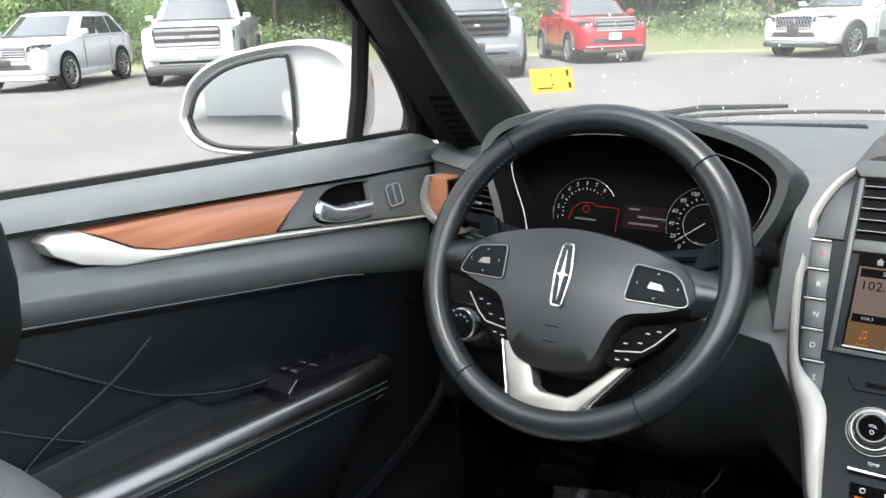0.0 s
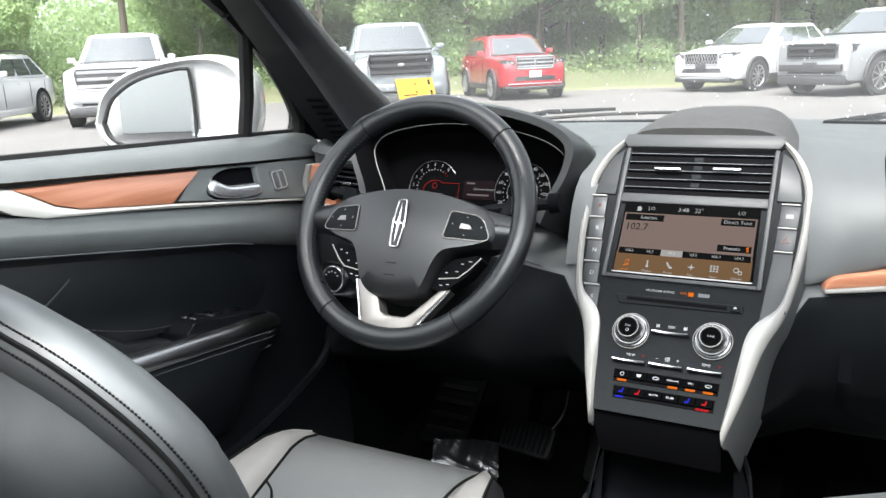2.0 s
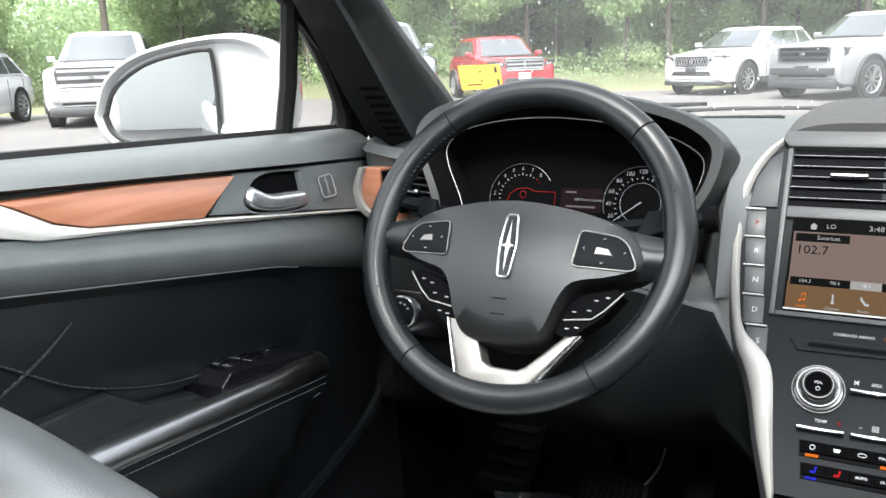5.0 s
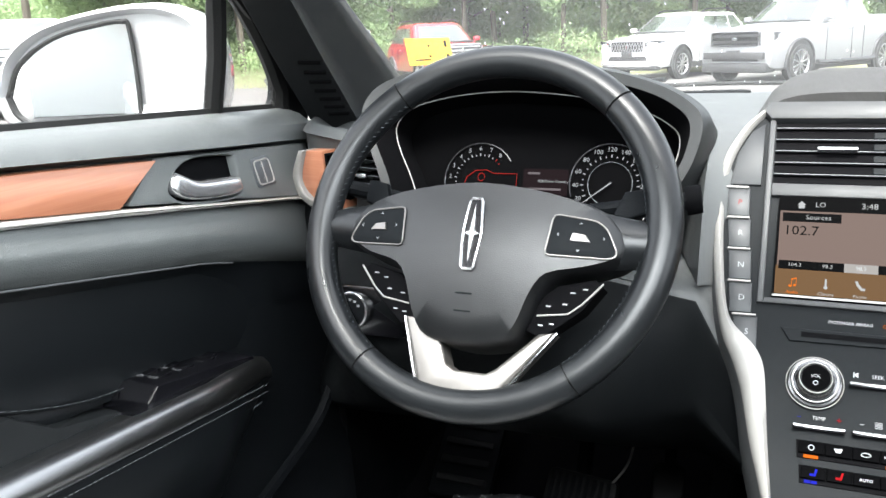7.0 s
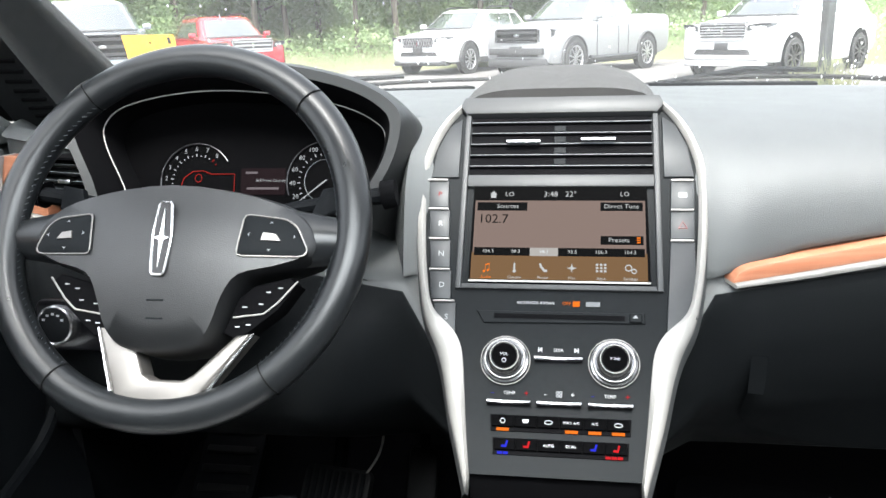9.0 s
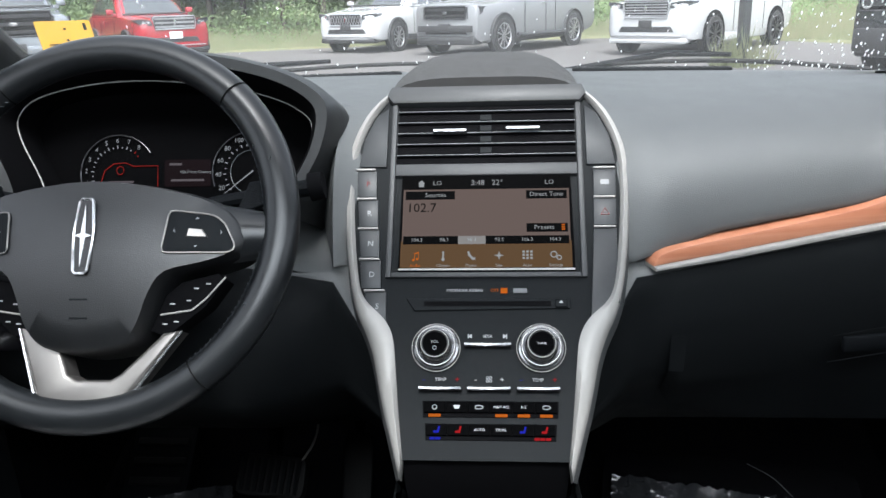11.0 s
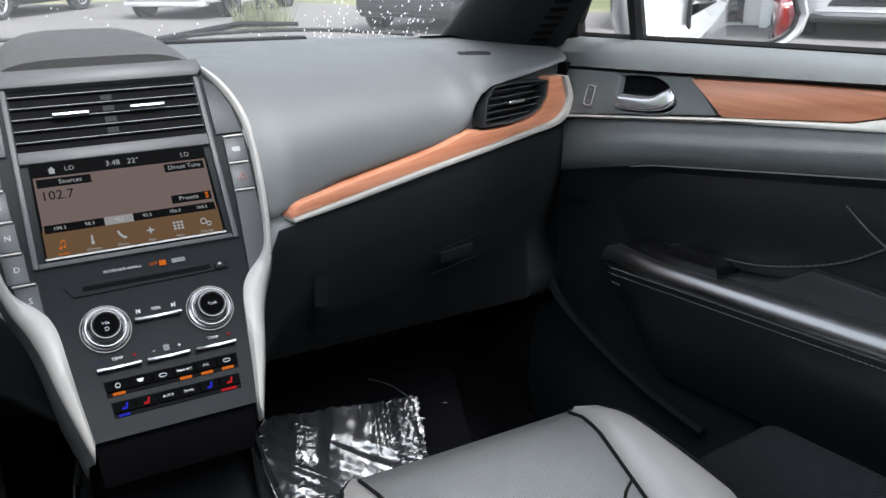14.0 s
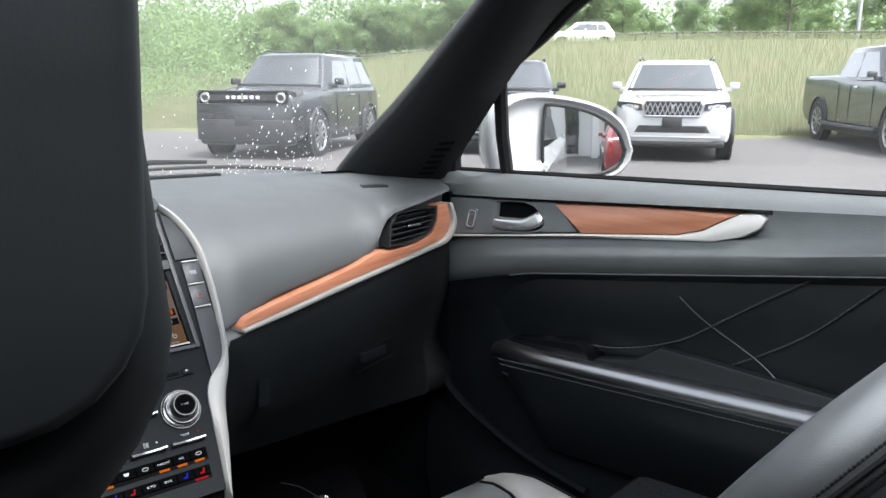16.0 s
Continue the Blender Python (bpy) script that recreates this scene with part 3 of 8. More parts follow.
def trim_side(s):
    """Wood, silver strip and outer vent on one side of the dashboard; the driver's strip starts outside the wheel."""
    mirror_ = Matrix.Diagonal((s, 1, 1, 1)) if s > 0 else Matrix.Translation((0, -0.068, 0.010)) @ Matrix.Diagonal((s, 1, 1, 1))
    cut = 0.0 if s > 0 else 0.60

    def curve(pts):
        q = [p for p in spline([(*p, 0) for p in pts], 5)]
        return [(tx(p.x), p.y) for p in q if p.x >= cut or p.y > 1.03]

    b = bmesh.new()
    prism(b, curve(low) + list(reversed(curve(top))), -0.03, 0.012, mirror_ @ TP, bev=0.002)
    part("silver_strip", b, M_SATIN, dash, "bright silver strip")
    b = bmesh.new()
    prism(b, curve(top) + list(reversed(curve(wtop))), -0.03, 0.006, mirror_ @ TP, bev=0.002)
    part("wood_strip", b, M_WOOD, dash, "warm brown wood strip")
    fit = 1.0 if s > 0 else 0.72
    h2 = [(tx(0.628 - (0.628 - p[0]) * fit), p[1]) for p in hole]
    cx, cy = sum(p[0] for p in h2) / len(h2), sum(p[1] for p in h2) / len(h2)
    b = bmesh.new()
    rings = []
    for f, d in ((1.0, -0.05), (1.0, 0.004), (0.985, 0.007), (0.93, 0.006), (0.92, -0.002), (0.90, -0.035)):
        rings.append([mirror_ @ TP @ Vector((cx + (p[0] - cx) * f, cy + (p[1] - cy) * (f if f > 0.95 else f - 0.03), d)) for p in h2])
    sheet(b, rings, close=True)
    vent_ = part("air_vent", b, M_HOOD if s > 0 else M_VENT, dash, "black slatted side air vent")
    b = bmesh.new()
    prism(b, [(cx + (p[0] - cx) * 0.95, cy + (p[1] - cy) * 0.95) for p in h2], -0.037, -0.034, mirror_ @ TP)
    part("cavity", b, M_VENT, vent_)
    for k in range(5):
        b = bmesh.new()
        z = 1.029 + 0.0098 * k
        x0 = 0.497 + (0.002 + 0.25 * max(0, z - 1.055) if k else 0.0)
        x1 = 0.624 - (0.016 if k == 0 else 0.004 if k == 1 else 0)
        x0 = 0.628 - (0.628 - x0) * fit
        box(b, (tx(x0), z - 0.0011, -0.022), (tx(x1), z + 0.0011, 0.0), mirror_ @ TP)
        sl = part("slat", b, M_PANEL, vent_)
        b = bmesh.new()
        tube(b, [mirror_ @ TP @ Vector((tx(x0), z + 0.001, 0.0005)), mirror_ @ TP @ Vector((tx(x1), z + 0.001, 0.0005))], 0.0004, 5)
        part("slat_edge", b, M_GREY, sl)
    b = bmesh.new()
    box(b, (tx(0.545 + 0.015 * (s < 0)), 1.0465, -0.006), (tx(0.580), 1.0525, 0.006), mirror_ @ TP, bev=0.002)
    part("tab", b, M_CHROME, vent_, "chrome vent tab")


trim_side(1)
trim_side(-1)

# speaker dome on the centre of the dashboard
bm = bmesh.new()
rows = []
rows.append([(0.117 * j / 8, 0.0805, 1.10) for j in range(-8, 9)])
for k in range(10):
    t = k / 9
    y = 0.080 + 0.31 * t
    hw = 0.122 * math.sqrt(max(0.0, 1 - (t * 0.96) ** 3.2))
    top = 0.026 * math.sin(math.pi * min(1, 0.10 + t * 0.75)) ** 0.8
    rows.append([(hw * j / 8, y, 1.115 + (0.024 + top) * max(0.0, (1 - abs(j / 8) ** 4.5)) ** 0.7) for j in range(-8, 9)])
sheet(bm, rows)
part("speaker_cover", bm, mat("speaker_cloth", (0.030, 0.029, 0.028), 0.75, bump=0.4, bscale=900, kind="weave", scale=6), dash, "dark dome-shaped speaker cover", angle=60)
bm = bmesh.new()
tube(bm, [(0.117 * math.cos(a), 0.081 - 0.004 * math.sin(a), 1.1175) for a in [math.pi - k * math.pi / 12 for k in range(13)]], 0.0012, 5)
part("speaker_seam", bm, M_VENT, dash)

# demister grilles by the windscreen
for x0, x1, y0 in ((-0.38, -0.14, 0.44), (0.13, 0.37, 0.44), (0.515, 0.565, 0.15), (-0.565, -0.515, 0.15)):
    bm = bmesh.new()
    tilt = 12 if x0 > 0 else -12
    L = x1 - x0
    box(bm, (-L / 2, -0.012, -0.004), (L / 2, 0.012, 0.0035), pose((x0 + x1) / 2, y0, 1.1215 - (0.0115 if abs(x0) > 0.4 else 0), 0, 0, -tilt), bev=0.002)
    g = part("demister_grille", bm, M_PILLAR, dash)
    for k in range(int(L / 0.013)):
        b = bmesh.new()
        box(b, (-0.002, -0.010, 0), (0.002, 0.010, 0.0042), pose((x0 + x1) / 2, y0, 1.1215 - (0.0115 if abs(x0) > 0.4 else 0), 0, 0, -tilt) @ pose(-L / 2 + 0.008 + 0.013 * k, 0, 0, 0, 0, 20))
        part("rib", b, M_PILLAR, g)

# glovebox
bm = bmesh.new()
rows = []
for x in (0.20, 0.215, 0.40, 0.60, 0.615):
    e = 0.0 if 0.21 < x < 0.61 else 0.01
    rows.append([(x, lerp_row(TRIM_Y, x)[0] - 0.024 + e, lerp_row(TRIM_Z, x)[0] - 0.075), (x, lerp_row(TRIM_Y, x)[0] - 0.018 + e, lerp_row(TRIM_Z, x)[0] - 0.12), (x, lerp_row(TRIM_Y, x)[0] + 0.008 + e, 0.81), (x, 0.075 + e, 0.72)])
sheet(bm, rows)
# lid wears the same shade colour as the panel round it
gb = part("glovebox_lid", bm, M_PAD_SHADE, dash)
bm = bmesh.new()
box(bm, (-0.03, -0.002, -0.009), (0.03, 0.006, 0.009), pose(0.42, -0.014, 0.862, 0, 0, 12), bev=0.003)
part("latch", bm, M_DARK, gb)
for dz, w0 in ((0.016, 0.045), (-0.015, 0.05)):
    bm = bmesh.new()
    tube(bm, [(0.42 - w0, -0.032, 0.862 + dz), (0.42 + w0, -0.008, 0.868 + dz)], 0.0004, 5)
    part("latch_edge", bm, M_DARK, gb)

# ---- instrument binnacle ----
TB = radians(20)
CLU = Matrix(((1, 0, 0, -0.34), (0, math.sin(TB), -math.cos(TB), 0.02), (0, math.cos(TB), math.sin(TB), 1.06), (0, 0, 0, 1)))
rim_in = spline([(-0.155, -0.045), (-0.168, -0.010), (-0.192, 0.035), (-0.196, 0.062), (-0.172, 0.084), (-0.110, 0.098), (-0.04, 0.101), (0.04, 0.093), (0.10, 0.079), (0.135, 0.062), (0.148, 0.044), (0.142, 0.012), (0.125, -0.02), (0.115, -0.045)], 4)
bm = bmesh.new()
n_in = len(rim_in)


def off2(pts, d, dy=0.0):
    c = Vector((-0.025, 0.01))
    return [((p[0] - c.x) * (1 + d / 0.17) + c.x, (p[1] - c.y) * (1 + d / 0.1) + c.y + dy) for p in pts]


rings = [(off2(rim_in, -0.004), -0.035), (rim_in, 0.0), (off2(rim_in, 0.004), 0.022), (off2(rim_in, 0.014), 0.046), (off2(rim_in, 0.026), 0.048), (off2(rim_in, 0.034), 0.03), (off2(rim_in, 0.036), -0.03), (off2(rim_in, 0.032, -0.01), -0.12), (off2(rim_in, 0.01, -0.03), -0.24)]
sheet(bm, [[CLU @ Vector((p[0], p[1], d)) for p in r] for r, d in rings[3:]])
hood = part("instrument_hood", bm, M_HOOD, dash, angle=60)
bm = bmesh.new()
sheet(bm, [[CLU @ Vector((p[0], p[1], d)) for p in r] for r, d in rings[:4]])
part("hood_lining", bm, M_VENT, hood, "matt black inner lining", angle=60)
bm = bmesh.new()
tube(bm, [CLU @ Vector((p[0], p[1], 0.003)) for p in rim_in], 0.0009, 6)
part("hood_chrome_line", bm, M_SATIN, hood)
bm = bmesh.new()
prism(bm, [(p[0], p[1]) for p in off2(rim_in, -0.002)], -0.055, -0.035, CLU)
cluster = part("instrument_panel", bm, M_DIAL, dash, "glossy black instrument panel with lit dials")

# ---- centre stack ----
stack = thing("centre_stack", "graphite centre stack with touchscreen, knobs and keys in silver trim", "control panel")
G_WHITE = glow("white_screen_ink", (0.9, 0.9, 0.9), 0.085)
G_LABEL = mat("pale_key_print", (0.24, 0.245, 0.25), 0.5, scale=50)
G_ORANGE = glow("orange_lamp", (1.0, 0.22, 0.015), 0.12)
G_RED = glow("red_lamp", (1.0, 0.02, 0.03), 0.09)
G_BLUE = glow("blue_lamp", (0.04, 0.05, 1.0), 0.09)
G_BROWN = glow("screen_taupe", (0.30, 0.215, 0.185), 0.11)
G_TAN = glow("screen_tan", (0.32, 0.18, 0.085), 0.085)
G_NIGHT = glow("screen_black", (0.004, 0.004, 0.005), 0.05)
G_KEYLIT = glow("screen_pale_key", (0.75, 0.70, 0.66), 0.08)


def sp(x, s_, n_=0.0):
    return STACK @ Vector((x, s_, n_))


IN_R = [(0.105, 0.100), (0.122, 0.078), (0.136, 0.047), (0.1425, 0.012), (0.141, -0.045), (0.1345, -0.105), (0.126, -0.137), (0.104, -0.160), (0.094, -0.180), (0.0895, -0.215), (0.0855, -0.255), (0.080, -0.300)]
OUT_R = [(0.108, 0.106), (0.130, 0.083), (0.1455, 0.052), (0.153, 0.014), (0.151, -0.045), (0.1445, -0.102), (0.135, -0.147), (0.121, -0.178), (0.112, -0.205), (0.103, -0.245), (0.0935, -0.28), (0.083, -0.318)]
inn, out = spline([(*p, 0) for p in IN_R], 4), spline([(*p, 0) for p in OUT_R], 4)
bm = bmesh.new()
prism(bm, [(p.x, p.y) for p in inn] + [(-p.x, p.y) for p in reversed(inn)], -0.05, 0.0, STACK)
panel = part("fascia_panel", bm, M_PANEL, stack)
for s in (-1, 1):
    bm = bmesh.new()
    rows = []
    for a, b in zip(inn, out):
        rows.append([STACK @ Vector((s * a.x, a.y, -0.02)), STACK @ Vector((s * a.x, a.y, 0.004)), STACK @ Vector((s * (a.x * 0.7 + b.x * 0.3), a.y * 0.7 + b.y * 0.3, 0.008)),
                     STACK @ Vector((s * (a.x * 0.25 + b.x * 0.75), a.y * 0.25 + b.y * 0.75, 0.006)), STACK @ Vector((s * b.x, b.y, -0.002)), STACK @ Vector((s * b.x, b.y, -0.03))])
    sheet(bm, rows, close=True, caps=True)
    part("silver_trim", bm, M_SATIN, stack, "satin silver edge trim", angle=50)
    # dark flank between the trim and the dashboard
    bm = bmesh.new()
    rows = [[STACK @ Vector((s * b.x, b.y, -0.004)), STACK @ Vector((s * (b.x + 0.006), b.y, -0.03)), STACK @ Vector((s * (b.x + 0.008), b.y - 0.005, -0.14))] for b in out]
    sheet(bm, rows)
    part("flank", bm, M_PAD, stack, angle=60)
bm = bmesh.new()
rows = []
for s_, hw in ((-0.296, 0.080), (-0.318, 0.080), (-0.34, 0.078)):
    rows.append([sp(x * hw, s_, -0.004 - (0.0 if s_ > -0.30 else 0.02) - (0.04 if s_ < -0.33 else 0)) for x in (-1, -0.5, 0, 0.5, 1)])
sheet(bm, rows)
part("lower_lip", bm, M_VENT, stack)
M_FRAME = mat("pale_graphite", (0.030, 0.031, 0.032), 0.5, vary=0.05, scale=20, spec=0.3)
# top bar above the vent
bm = bmesh.new()
prism(bm, [(-0.107, 0.110), (-0.112, 0.098), (-0.104, 0.0875), (0.104, 0.0875), (0.112, 0.098), (0.107, 0.110)], -0.03, 0.0095, STACK, bev=0.005)
part("top_bar", bm, M_FRAME, stack)
# raised frame round vent and screen
for x0, x1, y0, y1 in ((-0.1045, -0.0985, -0.116, 0.09), (0.0985, 0.1045, -0.116, 0.09), (-0.0985, 0.0985, 0.000, 0.014), (-0.0985, 0.0985, -0.116, -0.1105)):
    bm = bmesh.new()
    prism(bm, [(x0, y0), (x1, y0), (x1, y1), (x0, y1)], -0.01, 0.005, STACK, bev=0.0015)
    part("frame_bar", bm, M_FRAME, stack)
# vent
bm = bmesh.new()
prism(bm, [(-0.098, 0.0145), (0.098, 0.0145), (0.0965, 0.0865), (-0.0965, 0.0865)], 0.0, 0.0012, STACK)
vent = part("air_vent", bm, M_VENT, stack, "black air vent with silver tabs")
for k in range(5):
    bm = bmesh.new()
    y = 0.024 + 0.0135 * k
    box(bm, (-0.0975, y - 0.0008, 0.0008), (0.0975, y + 0.0008, 0.0042), STACK)
    slat = part("slat", bm, M_VENT, vent)
    bm = bmesh.new()
    tube(bm, [sp(-0.0975, y + 0.0006, 0.0046), sp(0.0975, y + 0.0006, 0.0046)], 0.0006, 6)
    part("slat_edge", bm, M_GREY, slat)
for k in range(4):
    bm = bmesh.new()
    box(bm, (-0.0065, 0.027 + 0.0135 * k, 0.001), (0.0065, 0.0345 + 0.0135 * k, 0.003), STACK, bev=0.0006, seg=1)
    part("divider", bm, M_PANEL, vent)
for x, y in ((-0.0395, 0.0515), (0.0405, 0.0535)):
    bm = bmesh.new()
    box(bm, (x - 0.0185, y - 0.0016, 0.003), (x + 0.0185, y + 0.0016, 0.012), STACK, bev=0.0008)
    part("tab", bm, M_HANDLE, vent, "chrome vent tab")

# touchscreen
bm = bmesh.new()
prism(bm, [(-0.0915, -0.1085), (0.0925, -0.1085), (0.0905, 0.0), (-0.0905, 0.0)], 0.0, 0.0035, STACK)
screen = part("touchscreen", bm, G_NIGHT, stack, "lit touchscreen showing the radio page")


def tile(name, x0, x1, y0, y1, material, parent=None, n0=0.0036, n1=0.0040, m=STACK):
    b = bmesh.new()
    prism(b, [(x0, y0), (x1, y0), (x1, y1), (x0, y1)], n0, n1, m)
    return part(name, b, material, parent or screen)


tile("screen_header", -0.0885, 0.0885, -0.0165, -0.003, G_NIGHT)
tile("screen_field", -0.0885, 0.0885, -0.0760, -0.0165, G_BROWN)
tile("screen_footer", -0.0895, 0.0895, -0.1055, -0.0760, G_TAN)
tile("screen_edge", -0.0912, 0.0922, -0.1083, -0.1062, M_SATIN)


def ink(text, x, y, size, material=G_WHITE, align="CENTER", n_=0.0048, parent=None, m=STACK):
    return letters("print", text, size, m @ pose(x, y, n_), material, parent or screen, align)


ink("LO", -0.052, -0.0095, 0.0075)
ink("3:48", -0.0085, -0.0095, 0.0088)
ink("22\u00b0", 0.0125, -0.0095, 0.0088)
ink("LO", 0.068, -0.0095, 0.0075)
ink("102.7", -0.0845, -0.0385, 0.0145, G_NIGHT, "LEFT")
for text, x0, x1, y in (("Sources", -0.086, -0.033, -0.0235), ("Direct Tune", 0.043, 0.086, -0.0235), ("Presets", 0.043, 0.086, -0.0615)):
    tile("screen_key", x0, x1, y - 0.0048, y + 0.0048, G_NIGHT, n1=0.0043)
    ink(text, (x0 + x1) / 2 + (0.006 if text == "Sources" else -0.003 if text == "Presets" else 0), y, 0.0072)
for k, text in enumerate(("104.3", "98.3", "98.3", "93.5", "106.3", "104.3")):
    x = -0.0725 + 0.0290 * k
    tile("preset_key", x - 0.0145, x + 0.0145, -0.0795, -0.0705, G_KEYLIT if k == 2 else G_NIGHT, n1=0.0043)
    ink(text, x, -0.075, 0.0056, G_WHITE if k != 2 else M_GREY)
for k, text in enumerate(("Audio", "Climate", "Phone", "Nav", "Apps", "Settings")):
    x = -0.0735 + 0.0292 * k
    ink(text, x, -0.1035, 0.0045, G_ORANGE if k == 0 else G_WHITE)
    bm = bmesh.new()
    if k == 0:
        lathe(bm, [(0.0013, 0), (0.0013, 0.0004)], STACK @ pose(x - 0.002, -0.097, 0.0042), 8)
        lathe(bm, [(0.0013, 0), (0.0013, 0.0004)], STACK @ pose(x + 0.002, -0.096, 0.0042), 8)
        prism(bm, [(x - 0.001, -0.097), (x - 0.0005, -0.097), (x - 0.0005, -0.0905), (x + 0.003, -0.0895), (x + 0.003, -0.096), (x + 0.0035, -0.096), (x + 0.0035, -0.088), (x - 0.001, -0.0895)], 0.0042, 0.0046, STACK)
    elif k == 1:
        prism(bm, rrect(0.0018, 0.009, 0.0008, 2, x, -0.092), 0.0042, 0.0046, STACK)
        lathe(bm, [(0.0018, 0), (0.0018, 0.0004)], STACK @ pose(x, -0.0965, 0.0042), 10)
    elif k == 2:
        prism(bm, [(x - 0.004, -0.088), (x - 0.002, -0.0875), (x - 0.001, -0.0905), (x + 0.002, -0.0945), (x + 0.0045, -0.0945), (x + 0.0045, -0.097), (x + 0.001, -0.097), (x - 0.003, -0.092)], 0.0042, 0.0046, STACK)
    elif k == 3:
        prism(bm, [(x + (0.005 if j % 2 == 0 else 0.0015) * math.cos(j * math.pi / 4), -0.0925 + (0.005 if j % 2 == 0 else 0.0015) * math.sin(j * math.pi / 4)) for j in range(8)], 0.0042, 0.0046, STACK)
    elif k == 4:
        for i in range(3):
            for j in range(3):
                box(bm, (x - 0.005 + 0.004 * i, -0.0965 + 0.0035 * j, 0.0042), (x - 0.0025 + 0.004 * i, -0.0943 + 0.0035 * j, 0.0046), STACK)
    else:
        for dx, dy, r in ((-0.0018, 0.001, 0.0032), (0.0035, -0.0025, 0.0023)):
            tube(bm, [STACK @ Vector((x + dx + r * math.cos(a * math.pi / 6), -0.0925 + dy + r * math.sin(a * math.pi / 6), 0.0044)) for a in range(12)], 0.0006, 4, close=True)
    part("icon", bm, G_ORANGE if k == 0 else G_WHITE, screen)
bm = bmesh.new()
prism(bm, [(-0.072, -0.0135), (-0.0665, -0.0135), (-0.0665, -0.0095), (-0.0655, -0.0095), (-0.0692, -0.0055), (-0.073, -0.0095), (-0.072, -0.0095)], 0.0042, 0.0046, STACK)
part("icon", bm, G_WHITE, screen)
for k in range(3):
    tile("menu_mark", 0.0795, 0.083, -0.0645 + 0.0026 * k, -0.0632 + 0.0026 * k, G_ORANGE, n1=0.0048)

# gear keys and right-hand keys
for k, ch in enumerate("PRNDS"):
    y0 = 0.007 - 0.0345 * k
    xc = -0.1305 + 0.0030 * k + (0.004 if k == 4 else 0)
    bm = bmesh.new()
    pts = [(xc - 0.0105, y0 - 0.0), (xc + 0.012, y0 - 0.0), (xc + 0.0132, y0 - 0.0315), (xc - 0.0075, y0 - 0.0315)]
    prism(bm, pts, -0.01, 0.004, STACK, bev=0.0015)
    key = part("gear_key", bm, M_SIDE, stack)
    ink(ch, xc + 0.003, y0 - 0.0165, 0.0085, G_RED if ch == "P" else G_LABEL, parent=key, n_=0.0046)
    if k < 5:
        bm = bmesh.new()
        box(bm, (xc - 0.0115, y0 - 0.0004, 0.002), (xc + 0.0105, y0 + 0.0018, 0.0065), STACK, bev=0.0008)
        part("key_bar", bm, M_SATIN, key, "silver key bar")
for k in range(3):
    y0 = 0.006 - 0.034 * k
    xc = 0.1265 - 0.0012 * k
    bm = bmesh.new()
    prism(bm, [(xc - 0.0115, y0), (xc + 0.0125, y0), (xc + 0.0115, y0 - 0.031 - (0.05 if k == 2 else 0)), (xc - 0.0125 - (0.006 if k == 2 else 0), y0 - 0.031 - (0.075 if k == 2 else 0))], -0.01, 0.004, STACK, bev=0.0012)
    key = part("side_key", bm, M_SIDE, stack)
    bm = bmesh.new()
    box(bm, (xc - 0.0115, y0 - 0.0004, 0.002), (xc + 0.0115, y0 + 0.0018, 0.0065), STACK, bev=0.0008)
    part("key_bar", bm, M_SATIN, key, "silver key bar")
    if k < 2:
        bm = bmesh.new()
        if k == 1:
            tube(bm, [sp(xc + 0.005 * math.cos(a), y0 - 0.017 + 0.005 * math.sin(a), 0.0045) for a in (radians(90), radians(210), radians(330))], 0.0006, 4, close=True)
        else:
            prism(bm, rrect(0.009, 0.006, 0.001, 2, xc, y0 - 0.016), 0.0042, 0.0046, STACK)
        part("icon", bm, mat("dim_red_print", (0.25, 0.06, 0.06), 0.6) if k == 1 else M_GREY, key)
bm = bmesh.new()
prism(bm, [(-0.139, 0.012), (-0.1085, 0.012), (-0.1085, 0.085), (-0.122, 0.075), (-0.134, 0.048)], -0.01, 0.003, STACK, bev=0.001)
part("side_blank", bm, M_SIDE, stack)
bm = bmesh.new()
prism(bm, [(0.139, 0.012), (0.1085, 0.012), (0.1085, 0.085), (0.122, 0.075), (0.134, 0.048)], -0.01, 0.003, STACK, bev=0.001)
part("side_blank", bm, M_SIDE, stack)

# airbag lamp, disc slot
ink("PASSENGER AIRBAG", -0.0215, -0.1295, 0.0042, G_LABEL, n_=0.0012, parent=panel)
ink("OFF", 0.0095, -0.1295, 0.0050, G_ORANGE, n_=0.0012, parent=panel)
tile("airbag_mark", 0.0155, 0.0225, -0.1325, -0.1268, G_ORANGE, panel, 0.0005, 0.001)
tile("airbag_bar", 0.0285, 0.0425, -0.1320, -0.1272, M_GREY, panel, 0.0005, 0.001)
bm = bmesh.new()
prism(bm, [(-0.081, -0.1385), (0.086, -0.1385), (0.086, -0.149), (-0.073, -0.1515)], 0.0002, 0.002, STACK, bev=0.0008, seg=1)
slot = part("disc_slot", bm, M_PANEL, stack)
tile("slot_opening", -0.063, 0.0665, -0.1465, -0.1415, M_VENT, slot, 0.002, 0.0024)
bm = bmesh.new()
prism(bm, rrect(0.012, 0.0085, 0.001, 2, 0.0768, -0.1438), 0.002, 0.004, STACK, bev=0.0008, seg=1)
ej = part("eject_key", bm, M_PANEL, slot)
bm = bmesh.new()
prism(bm, [(0.0742, -0.1440), (0.0792, -0.1440), (0.0767, -0.1408)], 0.004, 0.0044, STACK)
part("icon", bm, G_LABEL, ej)

